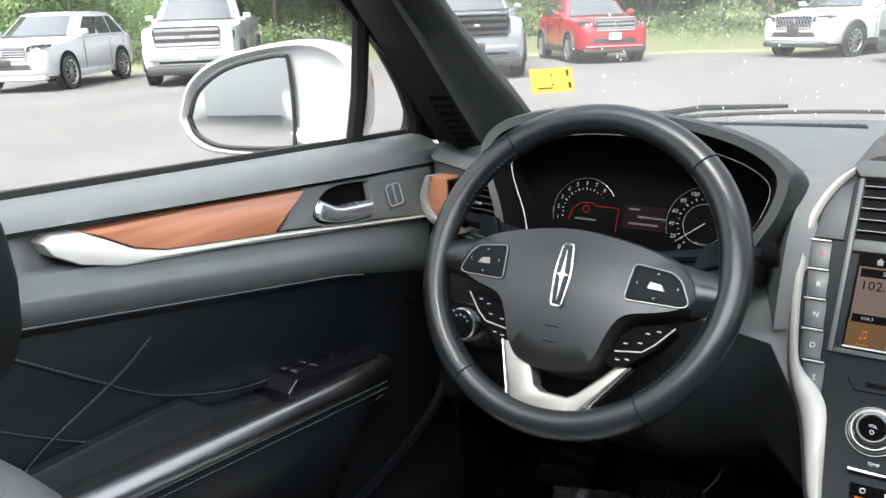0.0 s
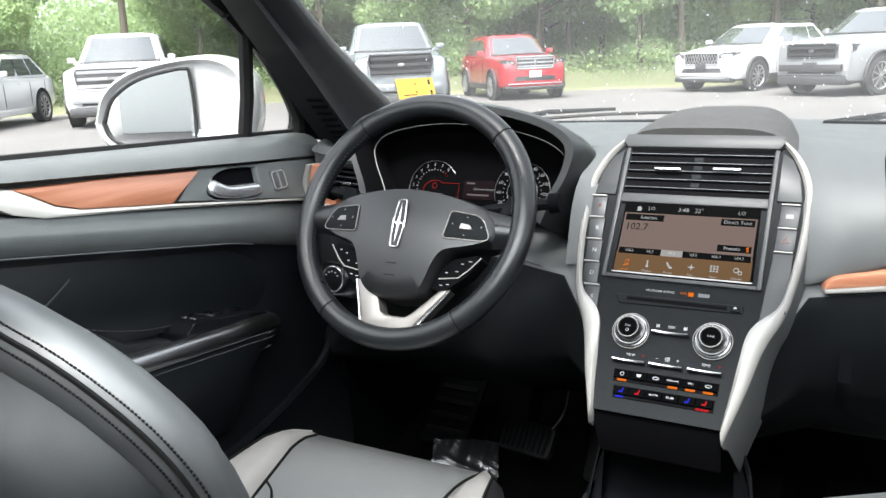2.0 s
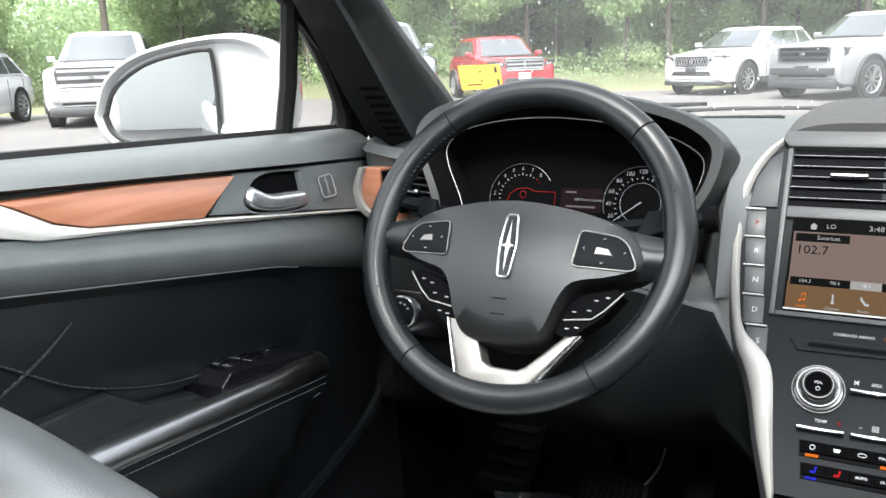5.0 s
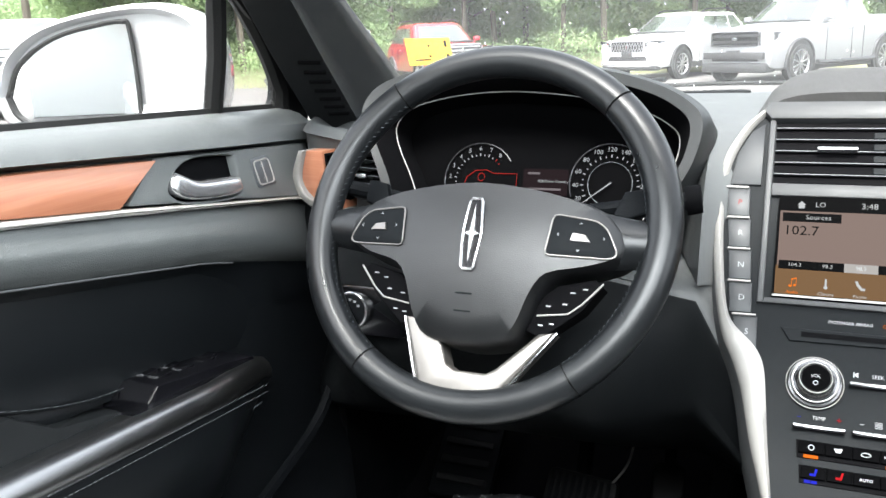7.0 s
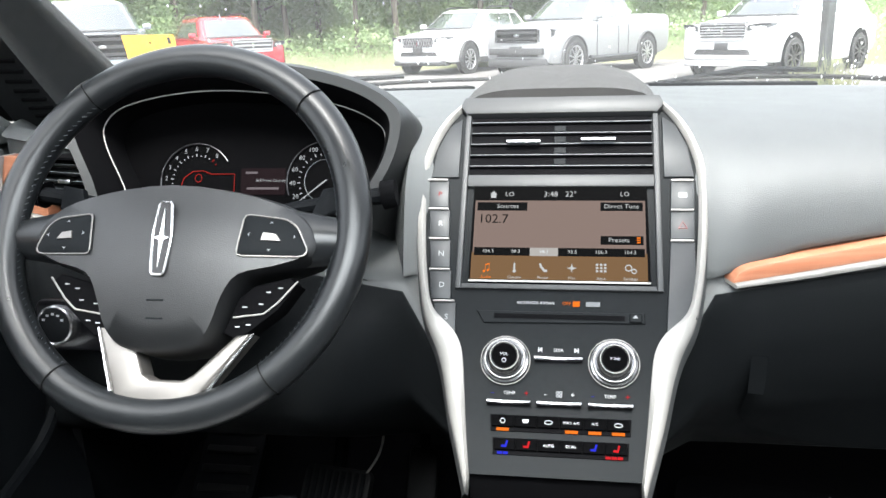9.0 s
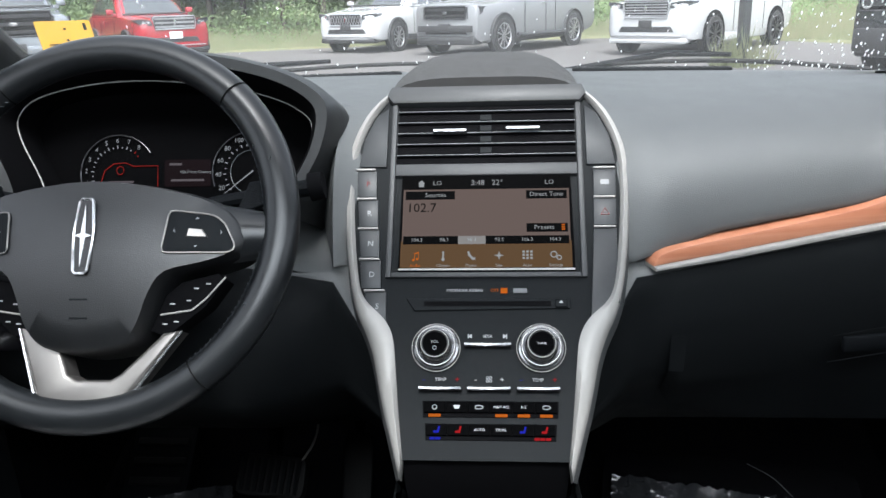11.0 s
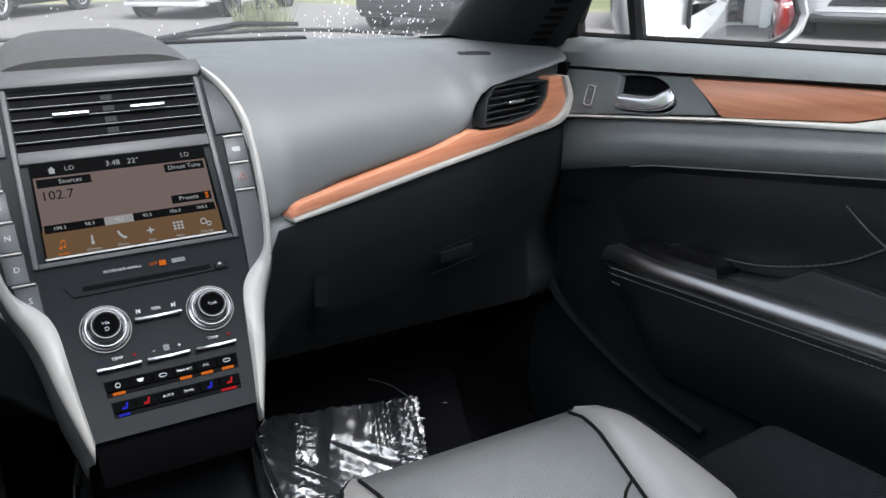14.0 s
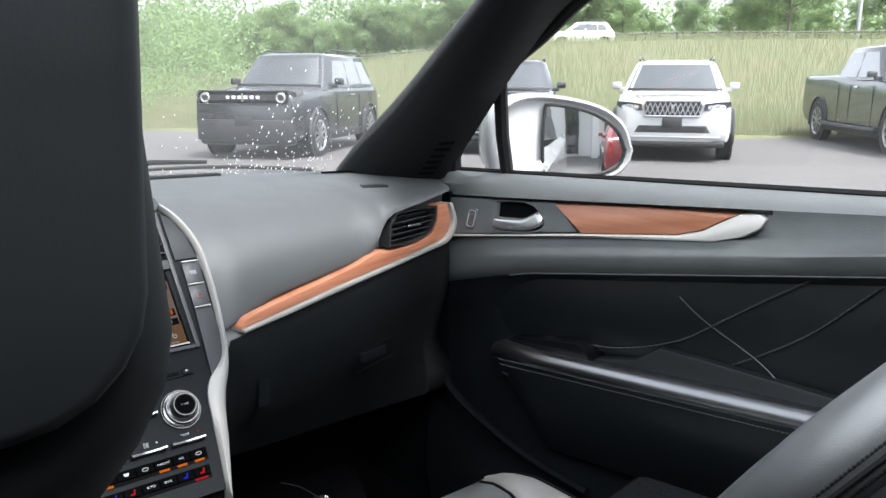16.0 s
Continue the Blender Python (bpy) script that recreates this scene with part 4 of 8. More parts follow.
# knobs
for x, text in ((-0.0495, "VOL"), (0.0555, "TUNE")):
    bm = bmesh.new()
    lathe(bm, [(0.0245, 0), (0.0245, 0.003), (0.0225, 0.006), (0.0205, 0.0065), (0.0198, 0.009), (0.0198, 0.011)], STACK @ pose(x, -0.190, 0), 36)
    knob = part("knob", bm, M_STEEL, stack, "chrome ringed rotary knob")
    bm = bmesh.new()
    lathe(bm, [(0.0188, 0.009), (0.0188, 0.0115), (0.0165, 0.0125), (0.0150, 0.017), (0.0142, 0.021), (0.0125, 0.0225), (0.0115, 0.0215)], STACK @ pose(x, -0.190, 0), 36)
    part("knob_cap", bm, M_STEEL, knob)
    for rr, hh in ((0.0242, 0.0035), (0.0196, 0.0112), (0.0136, 0.0222)):
        bm = bmesh.new()
        tube(bm, [sp(x + rr * math.cos(a * math.pi / 32), -0.190 + rr * math.sin(a * math.pi / 32), hh) for a in range(64)], 0.00045, 6, close=True)
        part("bright_ring", bm, M_SATIN, knob)
    bm = bmesh.new()
    lathe(bm, [(0.0117, 0.018), (0.0117, 0.0220)], STACK @ pose(x, -0.190, 0), 30)
    part("knob_face", bm, M_DIAL, knob)
    ink(text, x, -0.1885 if text == "VOL" else -0.190, 0.0042 if text == "VOL" else 0.0036, G_LABEL, n_=0.0224, parent=knob)
    if text == "VOL":
        bm = bmesh.new()
        tube(bm, [sp(x + 0.0019 * math.cos(a * math.pi / 5), -0.1945 + 0.0019 * math.sin(a * math.pi / 5), 0.0224) for a in range(10)], 0.0004, 4, close=True)
        part("icon", bm, G_LABEL, knob)


def rocker(x0, x1, y, label_bits):
    b = bmesh.new()
    rows_ = []
    for k in range(13):
        t = k / 12
        x = x0 + (x1 - x0) * t
        d = 0.0105 - 0.003 * math.sin(math.pi * t)
        rows_.append([sp(x, y - 0.0023, 0), sp(x, y - 0.0023, d - 0.0018), sp(x, y - 0.001, d), sp(x, y + 0.001, d), sp(x, y + 0.0023, d - 0.0018), sp(x, y + 0.0023, 0)])
    sheet(b, rows_, close=True, caps=True)
    r_ = part("rocker_switch", b, M_STEEL, stack, "silver rocker bar")
    for text, dx, dy, size, m_ in label_bits:
        ink(text, (x0 + x1) / 2 + dx, y + dy, size, m_, n_=0.0012, parent=r_)
    return r_


r = rocker(-0.021, 0.0255, -0.1875, (("SEEK", 0, 0.0095, 0.0047, G_LABEL),))
for x, sgn in ((-0.0155, -1), (0.0195, 1)):
    bm = bmesh.new()
    prism(bm, [(x - 0.0018 * sgn, -0.1802), (x + 0.0018 * sgn, -0.1777), (x - 0.0018 * sgn, -0.1752)], 0.0008, 0.0012, STACK)
    box(bm, (x + 0.0018 * sgn - 0.0005, -0.1802, 0.0008), (x + 0.0018 * sgn + 0.0005, -0.1752, 0.0012), STACK)
    part("icon", bm, G_LABEL, r)
rocker(-0.0655, -0.0235, -0.2315, (("TEMP", 0, 0.0095, 0.0047, G_LABEL), ("\u2013", -0.0165, 0.0095, 0.0065, G_BLUE), ("+", 0.0165, 0.0095, 0.0085, G_RED)))
r = rocker(-0.0175, 0.0245, -0.2315, (("\u2013", -0.013, 0.0095, 0.0065, G_LABEL), ("+", 0.013, 0.0095, 0.0072, G_LABEL)))
bm = bmesh.new()
for k in range(4):
    a = radians(45 + 90 * k)
    tube(bm, [sp(0.0035 + 0.0022 * math.cos(a) + 0.0013 * math.cos(b_ * math.pi / 3), -0.2215 + 0.0022 * math.sin(a) + 0.0013 * math.sin(b_ * math.pi / 3), 0.001) for b_ in range(6)], 0.0004, 4, close=True)
part("icon", bm, G_LABEL, r)
rocker(0.031, 0.0725, -0.2315, (("TEMP", 0, 0.0095, 0.0047, G_LABEL), ("\u2013", -0.0165, 0.0095, 0.0065, G_BLUE), ("+", 0.0165, 0.0095, 0.0085, G_RED)))

# two rows of climate keys
for row_, (y, names, lamps) in enumerate(((-0.2505, ("o", "w", "r", "MAX A/C", "A/C", "c"), (1, 0, 0, 1, 1, 1)), (-0.2725, ("seat_b", "seat_r", "AUTO", "DUAL", "seat_b", "seat_r"), (2, 0, 0, 0, 0, 3)))):
    x0, x1 = (-0.0605, 0.0700) if row_ == 0 else (-0.0575, 0.0675)
    bm = bmesh.new()
    prism(bm, [(x0 - 0.0015, y + 0.0075), (x1 + 0.0015, y + 0.0075), (x1 + 0.0005, y - 0.0085), (x0 - 0.0005, y - 0.0085)], 0.0002, 0.0012, STACK, bev=0.0006, seg=1)
    tray = part("key_strip", bm, M_VENT, stack)
    w = (x1 - x0) / 6
    for k, nm in enumerate(names):
        xc = x0 + w * (k + 0.5)
        bm = bmesh.new()
        prism(bm, [(xc - w / 2 + 0.0004, y + 0.0065), (xc + w / 2 - 0.0004, y + 0.0065), (xc + w / 2 - 0.0004, y - 0.0042), (xc - w / 2 + 0.0004, y - 0.0042)], 0.0005, 0.0045, STACK, bev=0.0008, seg=1)
        key = part("climate_key", bm, M_DIAL, tray)
        if nm in ("MAX A/C", "A/C", "AUTO", "DUAL"):
            ink(nm, xc, y + 0.0012, 0.0038, G_LABEL, parent=key, n_=0.0049)
        elif nm.startswith("seat"):
            bm = bmesh.new()
            prism(bm, [(xc - 0.003, y - 0.0018), (xc + 0.002, y - 0.0018), (xc + 0.0035, y + 0.0045), (xc + 0.0017, y + 0.0048), (xc + 0.0005, y + 0.0005), (xc - 0.003, y + 0.0003)], 0.0046, 0.0050, STACK)
            part("icon", bm, G_BLUE if nm.endswith("b") else G_RED, key)
        else:
            bm = bmesh.new()
            if nm == "o":
                tube(bm, [sp(xc + 0.0023 * math.cos(a * math.pi / 5), y + 0.001 + 0.0023 * math.sin(a * math.pi / 5), 0.0048) for a in range(10)], 0.0005, 4, close=True)
            elif nm == "w":
                prism(bm, [(xc - 0.0035, y + 0.003), (xc + 0.0035, y + 0.003), (xc + 0.002, y - 0.0005), (xc - 0.002, y - 0.0005)], 0.0046, 0.0050, STACK)
            else:
                tube(bm, [sp(xc + 0.0038 * math.cos(a * math.pi / 5), y + 0.001 + 0.0018 * math.sin(a * math.pi / 5), 0.0048) for a in range(10)], 0.0005, 4, close=True)
            part("icon", bm, G_LABEL, key)
        if lamps[k] == 1:
            tile("lamp", xc - 0.006, xc + 0.006, y - 0.0080, y - 0.0052, G_ORANGE, key, 0.001, 0.0022)
        elif lamps[k] > 1:
            for j in range(2 if lamps[k] == 2 else 3):
                xj = xc - 0.0045 + 0.0055 * j - (0.003 if lamps[k] == 3 else 0)
                tile("lamp", xj - 0.0024, xj + 0.0024, y - 0.0080, y - 0.0055, G_BLUE if lamps[k] == 2 else G_RED, key, 0.001, 0.0022)

# lower console below the stack, running back between the seats
bm = bmesh.new()
rows = []
for y, z, hw in ((-0.10, 0.79, 0.085), (-0.06, 0.70, 0.10), (-0.08, 0.62, 0.12), (-0.2, 0.60, 0.125), (-0.45, 0.62, 0.12), (-0.62, 0.64, 0.12)):
    rows.append([(-hw - 0.02, y, 0.36), (-hw, y, z - 0.02), (-hw + 0.015, y, z), (-hw * 0.4, y, z - 0.012), (hw * 0.4, y, z - 0.012), (hw - 0.015, y, z), (hw, y, z - 0.02), (hw + 0.02, y, 0.36)])
sheet(bm, rows)
console = thing("console", "black plastic floor console between the front seats", "console")
part("console_body", bm, M_DARK, console, angle=60)
bm = bmesh.new()
prism(bm, rrect(0.15, 0.30, 0.02, 4, 0, -0.30), 0.610, 0.616, bev=0.002)
part("tray_mat", bm, M_RUBBER, console)
for s in (-1, 1):
    bm = bmesh.new()
    tube(bm, [(s * 0.085, -0.10, 0.785), (s * 0.102, -0.066, 0.70), (s * 0.118, -0.085, 0.625), (s * 0.122, -0.2, 0.604), (s * 0.118, -0.45, 0.624)], 0.004, 6)
    part("edge_trim", bm, M_PANEL, console)
bm = bmesh.new()
box(bm, (-0.115, -1.0, 0.42), (0.115, -0.60, 0.78), bev=0.025)
whole("console_box", bm, M_LEATHER, "black leather centre armrest box", "armrest")

# ---- steering wheel ----
TW = radians(30)
WH = Matrix(((1, 0, 0, -0.353), (0, math.sin(TW), -math.cos(TW), -0.164), (0, math.cos(TW), math.sin(TW), 1.045), (0, 0, 0, 1)))
wheel = thing("steering_wheel", "black leather steering wheel with silver lower spoke", "steering wheel")
R0 = 0.1735
bm = bmesh.new()
tube(bm, [WH @ Vector((R0 * math.cos(k * math.pi / 48), R0 * math.sin(k * math.pi / 48), 0)) for k in range(96)], [0.0165] * 96, 16, close=True, flat=0.92, up=WH.to_3x3() @ Vector((0, 0, 1)))
rim = part("rim", bm, M_RIM, wheel, angle=60)
for a in (128.5, 46, -124, -52):
    bm = bmesh.new()
    c, d = Vector((math.cos(radians(a)), math.sin(radians(a)), 0)), Vector((0, 0, 1))
    tube(bm, [WH @ (c * R0 + (c * math.cos(k * math.pi / 10) + d * math.sin(k * math.pi / 10)) * 0.0163) for k in range(20)], 0.0007, 4, close=True)
    part("seam", bm, M_STITCHB, rim)
for a0, a1 in ((128.5, 236), (46, -52)):
    bm = bmesh.new()
    n = 46
    for k in range(n):
        a = radians(a0 + (a1 - a0) * (k + 0.5) / n)
        c = Vector((math.cos(a), math.sin(a), 0))
        t = Vector((-c.y, c.x, 0))
        p = c * (R0 - 0.0158) + Vector((0, 0, 0.005))
        tube(bm, [WH @ (p - t * 0.0014 - Vector((0, 0, 0.002))), WH @ (p + t * 0.0014 + Vector((0, 0, 0.002)))], 0.00045, 4)
    st = part("stitching", bm, M_GREY, rim)
    tagged(st, kind="stuff")
WHH = WH @ pose(0.006, 0, 0)
# hub pad
hub_pts = [(-0.138, -0.028), (-0.140, -0.006), (-0.118, 0.016), (-0.070, 0.030), (0.0, 0.038), (0.070, 0.030), (0.118, 0.016), (0.140, -0.006), (0.138, -0.028), (0.112, -0.040), (0.078, -0.050), (0.064, -0.070), (0.054, -0.098), (0.040, -0.114), (0.0, -0.121), (-0.040, -0.114), (-0.054, -0.098), (-0.064, -0.070), (-0.078, -0.050), (-0.112, -0.040)]
hp = spline([(*p, 0) for p in hub_pts + [hub_pts[0]]], 3)[:-1]
bm = bmesh.new()


def hub_h(x, y):
    return 0.034 - 0.9 * x * x - 1.7 * (y + 0.03) ** 2


rows = []
for f, d in ((1.0, -0.03), (1.0, -0.006), (0.985, 0.002), (0.94, 0.0), (0.7, 0.0), (0.4, 0.0), (0.12, 0.0)):
    rows.append([WHH @ Vector((p.x * f, (p.y + 0.03) * f - 0.03, (hub_h(p.x * f, (p.y + 0.03) * f - 0.03) if f < 0.98 else (-0.03 if d < -0.02 else hub_h(p.x, p.y) - 0.012 + d)))) for p in hp])
sheet(bm, rows, close=True, caps=True)
hubp = part("hub_pad", bm, M_HUB, wheel, angle=60)
# spoke arms
for s in (-1, 1):
    bm = bmesh.new()
    rows = []
    for t in range(6):
        x = 0.10 + 0.073 * t / 5
        h0, h1 = -0.036 + 0.012 * t / 5 - 0.004, 0.020 - 0.010 * t / 5
        z = 0.016 - 0.012 * t / 5
        rows.append([WHH @ Vector((s * x, h0, z - 0.014)), WHH @ Vector((s * x, h0 + 0.006, z)), WHH @ Vector((s * x, (h0 + h1) / 2, z + 0.003)), WHH @ Vector((s * x, h1 - 0.006, z)), WHH @ Vector((s * x, h1, z - 0.014))])
    sheet(bm, rows, close=True, caps=True)
    part("spoke", bm, M_RIM, wheel, angle=60)
    # upper key pad with chrome ring
    ring_pts = [(0.070, -0.033), (0.074, 0.006), (0.112, 0.003), (0.122, -0.004), (0.133, -0.026), (0.128, -0.031)]
    rp = []
    for i, p in enumerate(ring_pts):
        a, b, c = Vector(ring_pts[i - 1]), Vector(p), Vector(ring_pts[(i + 1) % 6])
        rp += [b + (a - b).normalized() * 0.005, b + ((a - b).normalized() + (c - b).normalized()) * 0.0012, b + (c - b).normalized() * 0.005]
    bm = bmesh.new()
    tube(bm, [WHH @ Vector((s * p.x, p.y, hub_h(p.x, p.y) + 0.0015)) for p in rp], 0.00085, 6, close=True)
    kp = part("key_ring", bm, M_BRUSH, wheel, "chrome ring round the wheel keys")
    def on_hub(pts, lift, cx_, cy_):
        """A cushion-shaped piece lying on the hub's curve."""
        b_ = bmesh.new()
        rows_ = [[WHH @ Vector((s * (cx_ + (x_ - cx_) * f_), cy_ + (y_ - cy_) * f_, hub_h(cx_ + (x_ - cx_) * f_, cy_ + (y_ - cy_) * f_) + l_)) for x_, y_ in pts] for f_, l_ in ((1.0, -0.004), (1.0, lift * 0.6), (0.93, lift), (0.5, lift), (0.05, lift))]
        sheet(b_, rows_, close=True, caps=True)
        return b_

    part("key_pad", on_hub([(p.x, p.y) for p in rp], 0.0016, 0.10, -0.014), M_PANEL, kp, angle=60)
    part("key_centre", on_hub([(0.091, -0.0180), (0.0925, -0.0105), (0.104, -0.0115), (0.109, -0.0180)], 0.0036, 0.099, -0.015), M_BRUSH, kp, angle=60)
    for dx, dy, rot in ((0.099, -0.001, 0), (0.099, -0.0265, 180), (0.080, -0.013, 90), (0.120, -0.013, -90)):
        bm = bmesh.new()
        mm = WHH @ pose(s * dx, dy, hub_h(dx, dy) + 0.0022) @ pose(0, 0, 0, 0, 0, rot * s)
        prism(bm, [(-0.0018, -0.001), (0, 0.001), (0.0018, -0.001), (0, -0.0002)], 0, 0.0004, mm)
        part("arrow", bm, G_LABEL, kp)
    # lower key pad
    low = [(0.055, -0.098), (0.066, -0.066), (0.080, -0.054), (0.113, -0.046), (0.120, -0.052), (0.104, -0.076), (0.070, -0.104)]
    bm = bmesh.new()
    prism(bm, [(s * p[0], p[1]) for p in low], -0.02, 0.004, WHH, bev=0.002)
    lp = part("lower_key_pad", bm, M_VENT, wheel)
    bm = bmesh.new()
    tube(bm, [WHH @ Vector((s * p[0], p[1], 0.006)) for p in ((0.064, -0.084), (0.092, -0.080), (0.104, -0.070), (0.121, -0.050))], 0.0009, 6)
    part("chrome_line", bm, M_SATIN, lp)
    for dx, dy in ((0.073, -0.074), (0.088, -0.071), (0.094, -0.060), (0.105, -0.056), (0.068, -0.092), (0.078, -0.090)):
        bm = bmesh.new()
        box(bm, (s * dx - 0.0022, dy - 0.0006, 0.004), (s * dx + 0.0022, dy + 0.0006, 0.0046), WHH)
        part("key_mark", bm, G_LABEL, lp)
# silver lower spoke
bm = bmesh.new()
fork = [(-0.060, -0.096), (-0.038, -0.158), (-0.030, -0.170), (-0.010, -0.1745), (0.020, -0.1745), (0.034, -0.168), (0.086, -0.098), (0.072, -0.100), (0.036, -0.136), (0.027, -0.1415), (-0.003, -0.1415), (-0.012, -0.137), (-0.028, -0.098)]
prism(bm, [(p[0] - 0.004, p[1]) for p in fork], -0.016, 0.007, WHH, bev=0.004, seg=3)
part("lower_spoke", bm, M_BRUSH, wheel, "satin silver forked lower spoke")
bm = bmesh.new()
tube(bm, [WHH @ Vector((p[0] - 0.004, p[1], 0.004)) for p in ((-0.062, -0.096), (-0.040, -0.158), (-0.031, -0.171), (-0.010, -0.176), (0.020, -0.176), (0.036, -0.169), (0.088, -0.098))], 0.0016, 6)
part("spoke_edge", bm, M_CHROME, wheel)
# emblem: a plain upright chrome shape
bm = bmesh.new()
EMB = WHH @ pose(0.001, -0.0185, 0.0352, 0, 0, 0)
star = [(0.0045, 0.0335), (0.0062, 0.031), (0.0085, 0.008), (0.0088, 0.0), (0.0085, -0.008), (0.0062, -0.031), (0.0045, -0.0335), (-0.0045, -0.0335), (-0.0062, -0.031), (-0.0085, -0.008), (-0.0088, 0.0), (-0.0085, 0.008), (-0.0062, 0.031), (-0.0045, 0.0335)]
tube(bm, [EMB @ Vector((*p, 0.0)) for p in star], 0.0014, 6, close=True)
prism(bm, [(0, 0.028), (0.0022, 0.002), (0.0075, 0), (0.0022, -0.002), (0, -0.028), (-0.0022, -0.002), (-0.0075, 0), (-0.0022, 0.002)], -0.001, 0.0015, EMB)
part("emblem", bm, M_HANDLE, wheel, "upright chrome emblem")
bm = bmesh.new()
prism(bm, star, -0.003, 0.0002, EMB)
part("emblem_back", bm, M_BLACK, wheel)
for dy in (-0.074, -0.090):
    bm = bmesh.new()
    box(bm, (-0.008, dy - 0.0007, 0.0), (0.008, dy + 0.0007, hub_h(0, dy) + 0.0006), WHH)
    part("hub_mark", bm, M_DARK, wheel)

# column with stalks
column = thing("steering_column", "black steering column shroud with two stalks", "steering column")
bm = bmesh.new()
rows = []
for d, r in ((-0.03, 0.048), (-0.06, 0.066), (-0.11, 0.07), (-0.2, 0.075), (-0.3, 0.07)):
    rows.append([WH @ Vector((r * math.cos(k * math.pi / 8), -0.02 + r * 0.85 * math.sin(k * math.pi / 8), d)) for k in range(16)])
sheet(bm, rows, close=True, caps=True)
part("shroud", bm, M_DARK, column, angle=60)
for s in (-1, 1):
    bm = bmesh.new()
    tube(bm, [WH @ Vector((s * x, y, d)) for x, y, d in ((0.06, 0.03, -0.055), (0.10, 0.038, -0.055), (0.15, 0.046, -0.056), (0.185, 0.052, -0.058))], [0.009, 0.0095, 0.011, 0.012], 10, flat=0.75)
    stalk = part("stalk", bm, M_DARK, column)
    bm = bmesh.new()
    tube(bm, [WH @ Vector((s * x, y, -0.058)) for x, y in ((0.183, 0.052), (0.197, 0.0545))], [0.0145, 0.0135], 12)
    part("stalk_end", bm, M_VENT, stalk)
    bm = bmesh.new()
    prism(bm, [(s * x_, y_) for x_, y_ in ((0.115, 0.016), (0.150, 0.03), (0.150, 0.056), (0.128, 0.052))], -0.045, -0.036, WH, bev=0.003)
    part("paddle", bm, M_DARK, stalk)

# headlamp switch panel left of the column
bm = bmesh.new()
LS = Matrix.Translation((-0.51, -0.106, 0.922)) @ pose(0, 0, 0, 90, 0, 0) @ pose(0, 0, 0, -12, 0, 0)
prism(bm, rrect(0.10, 0.056, 0.012, 4), -0.02, 0.004, LS, bev=0.002)
lsw = part("headlamp_switch_panel", bm, M_BLACK, dash)
bm = bmesh.new()
lathe(bm, [(0.0215, 0.003), (0.0215, 0.012), (0.020, 0.0135), (0.0185, 0.0125)], LS @ pose(-0.022, 0.0, 0), 28)
kn = part("switch_ring", bm, M_HANDLE, lsw)
bm = bmesh.new()
lathe(bm, [(0.0187, 0.003), (0.0187, 0.0128), (0.016, 0.014)], LS @ pose(-0.022, 0, 0), 24)
part("switch_knob", bm, M_DARK, kn)
for k in range(5):
    bm = bmesh.new()
    a = radians(30 + 30 * k)
    box(bm, (-0.0016, -0.0012, 0), (0.0016, 0.0012, 0.0145), LS @ pose(-0.022 + 0.0125 * math.cos(a), 0.0125 * math.sin(a), 0))
    part("switch_mark", bm, G_LABEL, kn)


# ---- front doors ----
def belt(y):
    return 1.131 - 0.045 * y


def shelf(y):
    return 1.093 - 0.078 * y


def strip_z(y):
    return 1.022 - 0.142 * y


def crease(y):
    return 0.957 - 0.178 * y if y < -0.1 else 0.957 - 0.178 * y - 0.10 * (y + 0.1)


def arm_z(y):
    return 0.849 - 0.104 * (y + 0.05)


def yz(s, x):
    """Outlines drawn as (y, z), thickened inward from |x|."""
    return Matrix(((0, 0, -s, s * x), (1, 0, 0, 0), (0, 1, 0, 0), (0, 0, 0, 1)))


def leant(s, x):
    """Like yz, but leaning back so that the band faces slightly upward, and following its slope."""
    k = 0.28
    return Matrix(((s * k * 0.11, s * k, -s, s * (x - k * 1.0575)), (1, 0, 0, 0), (0, 1, 0, 0), (0, 0, 0, 1)))


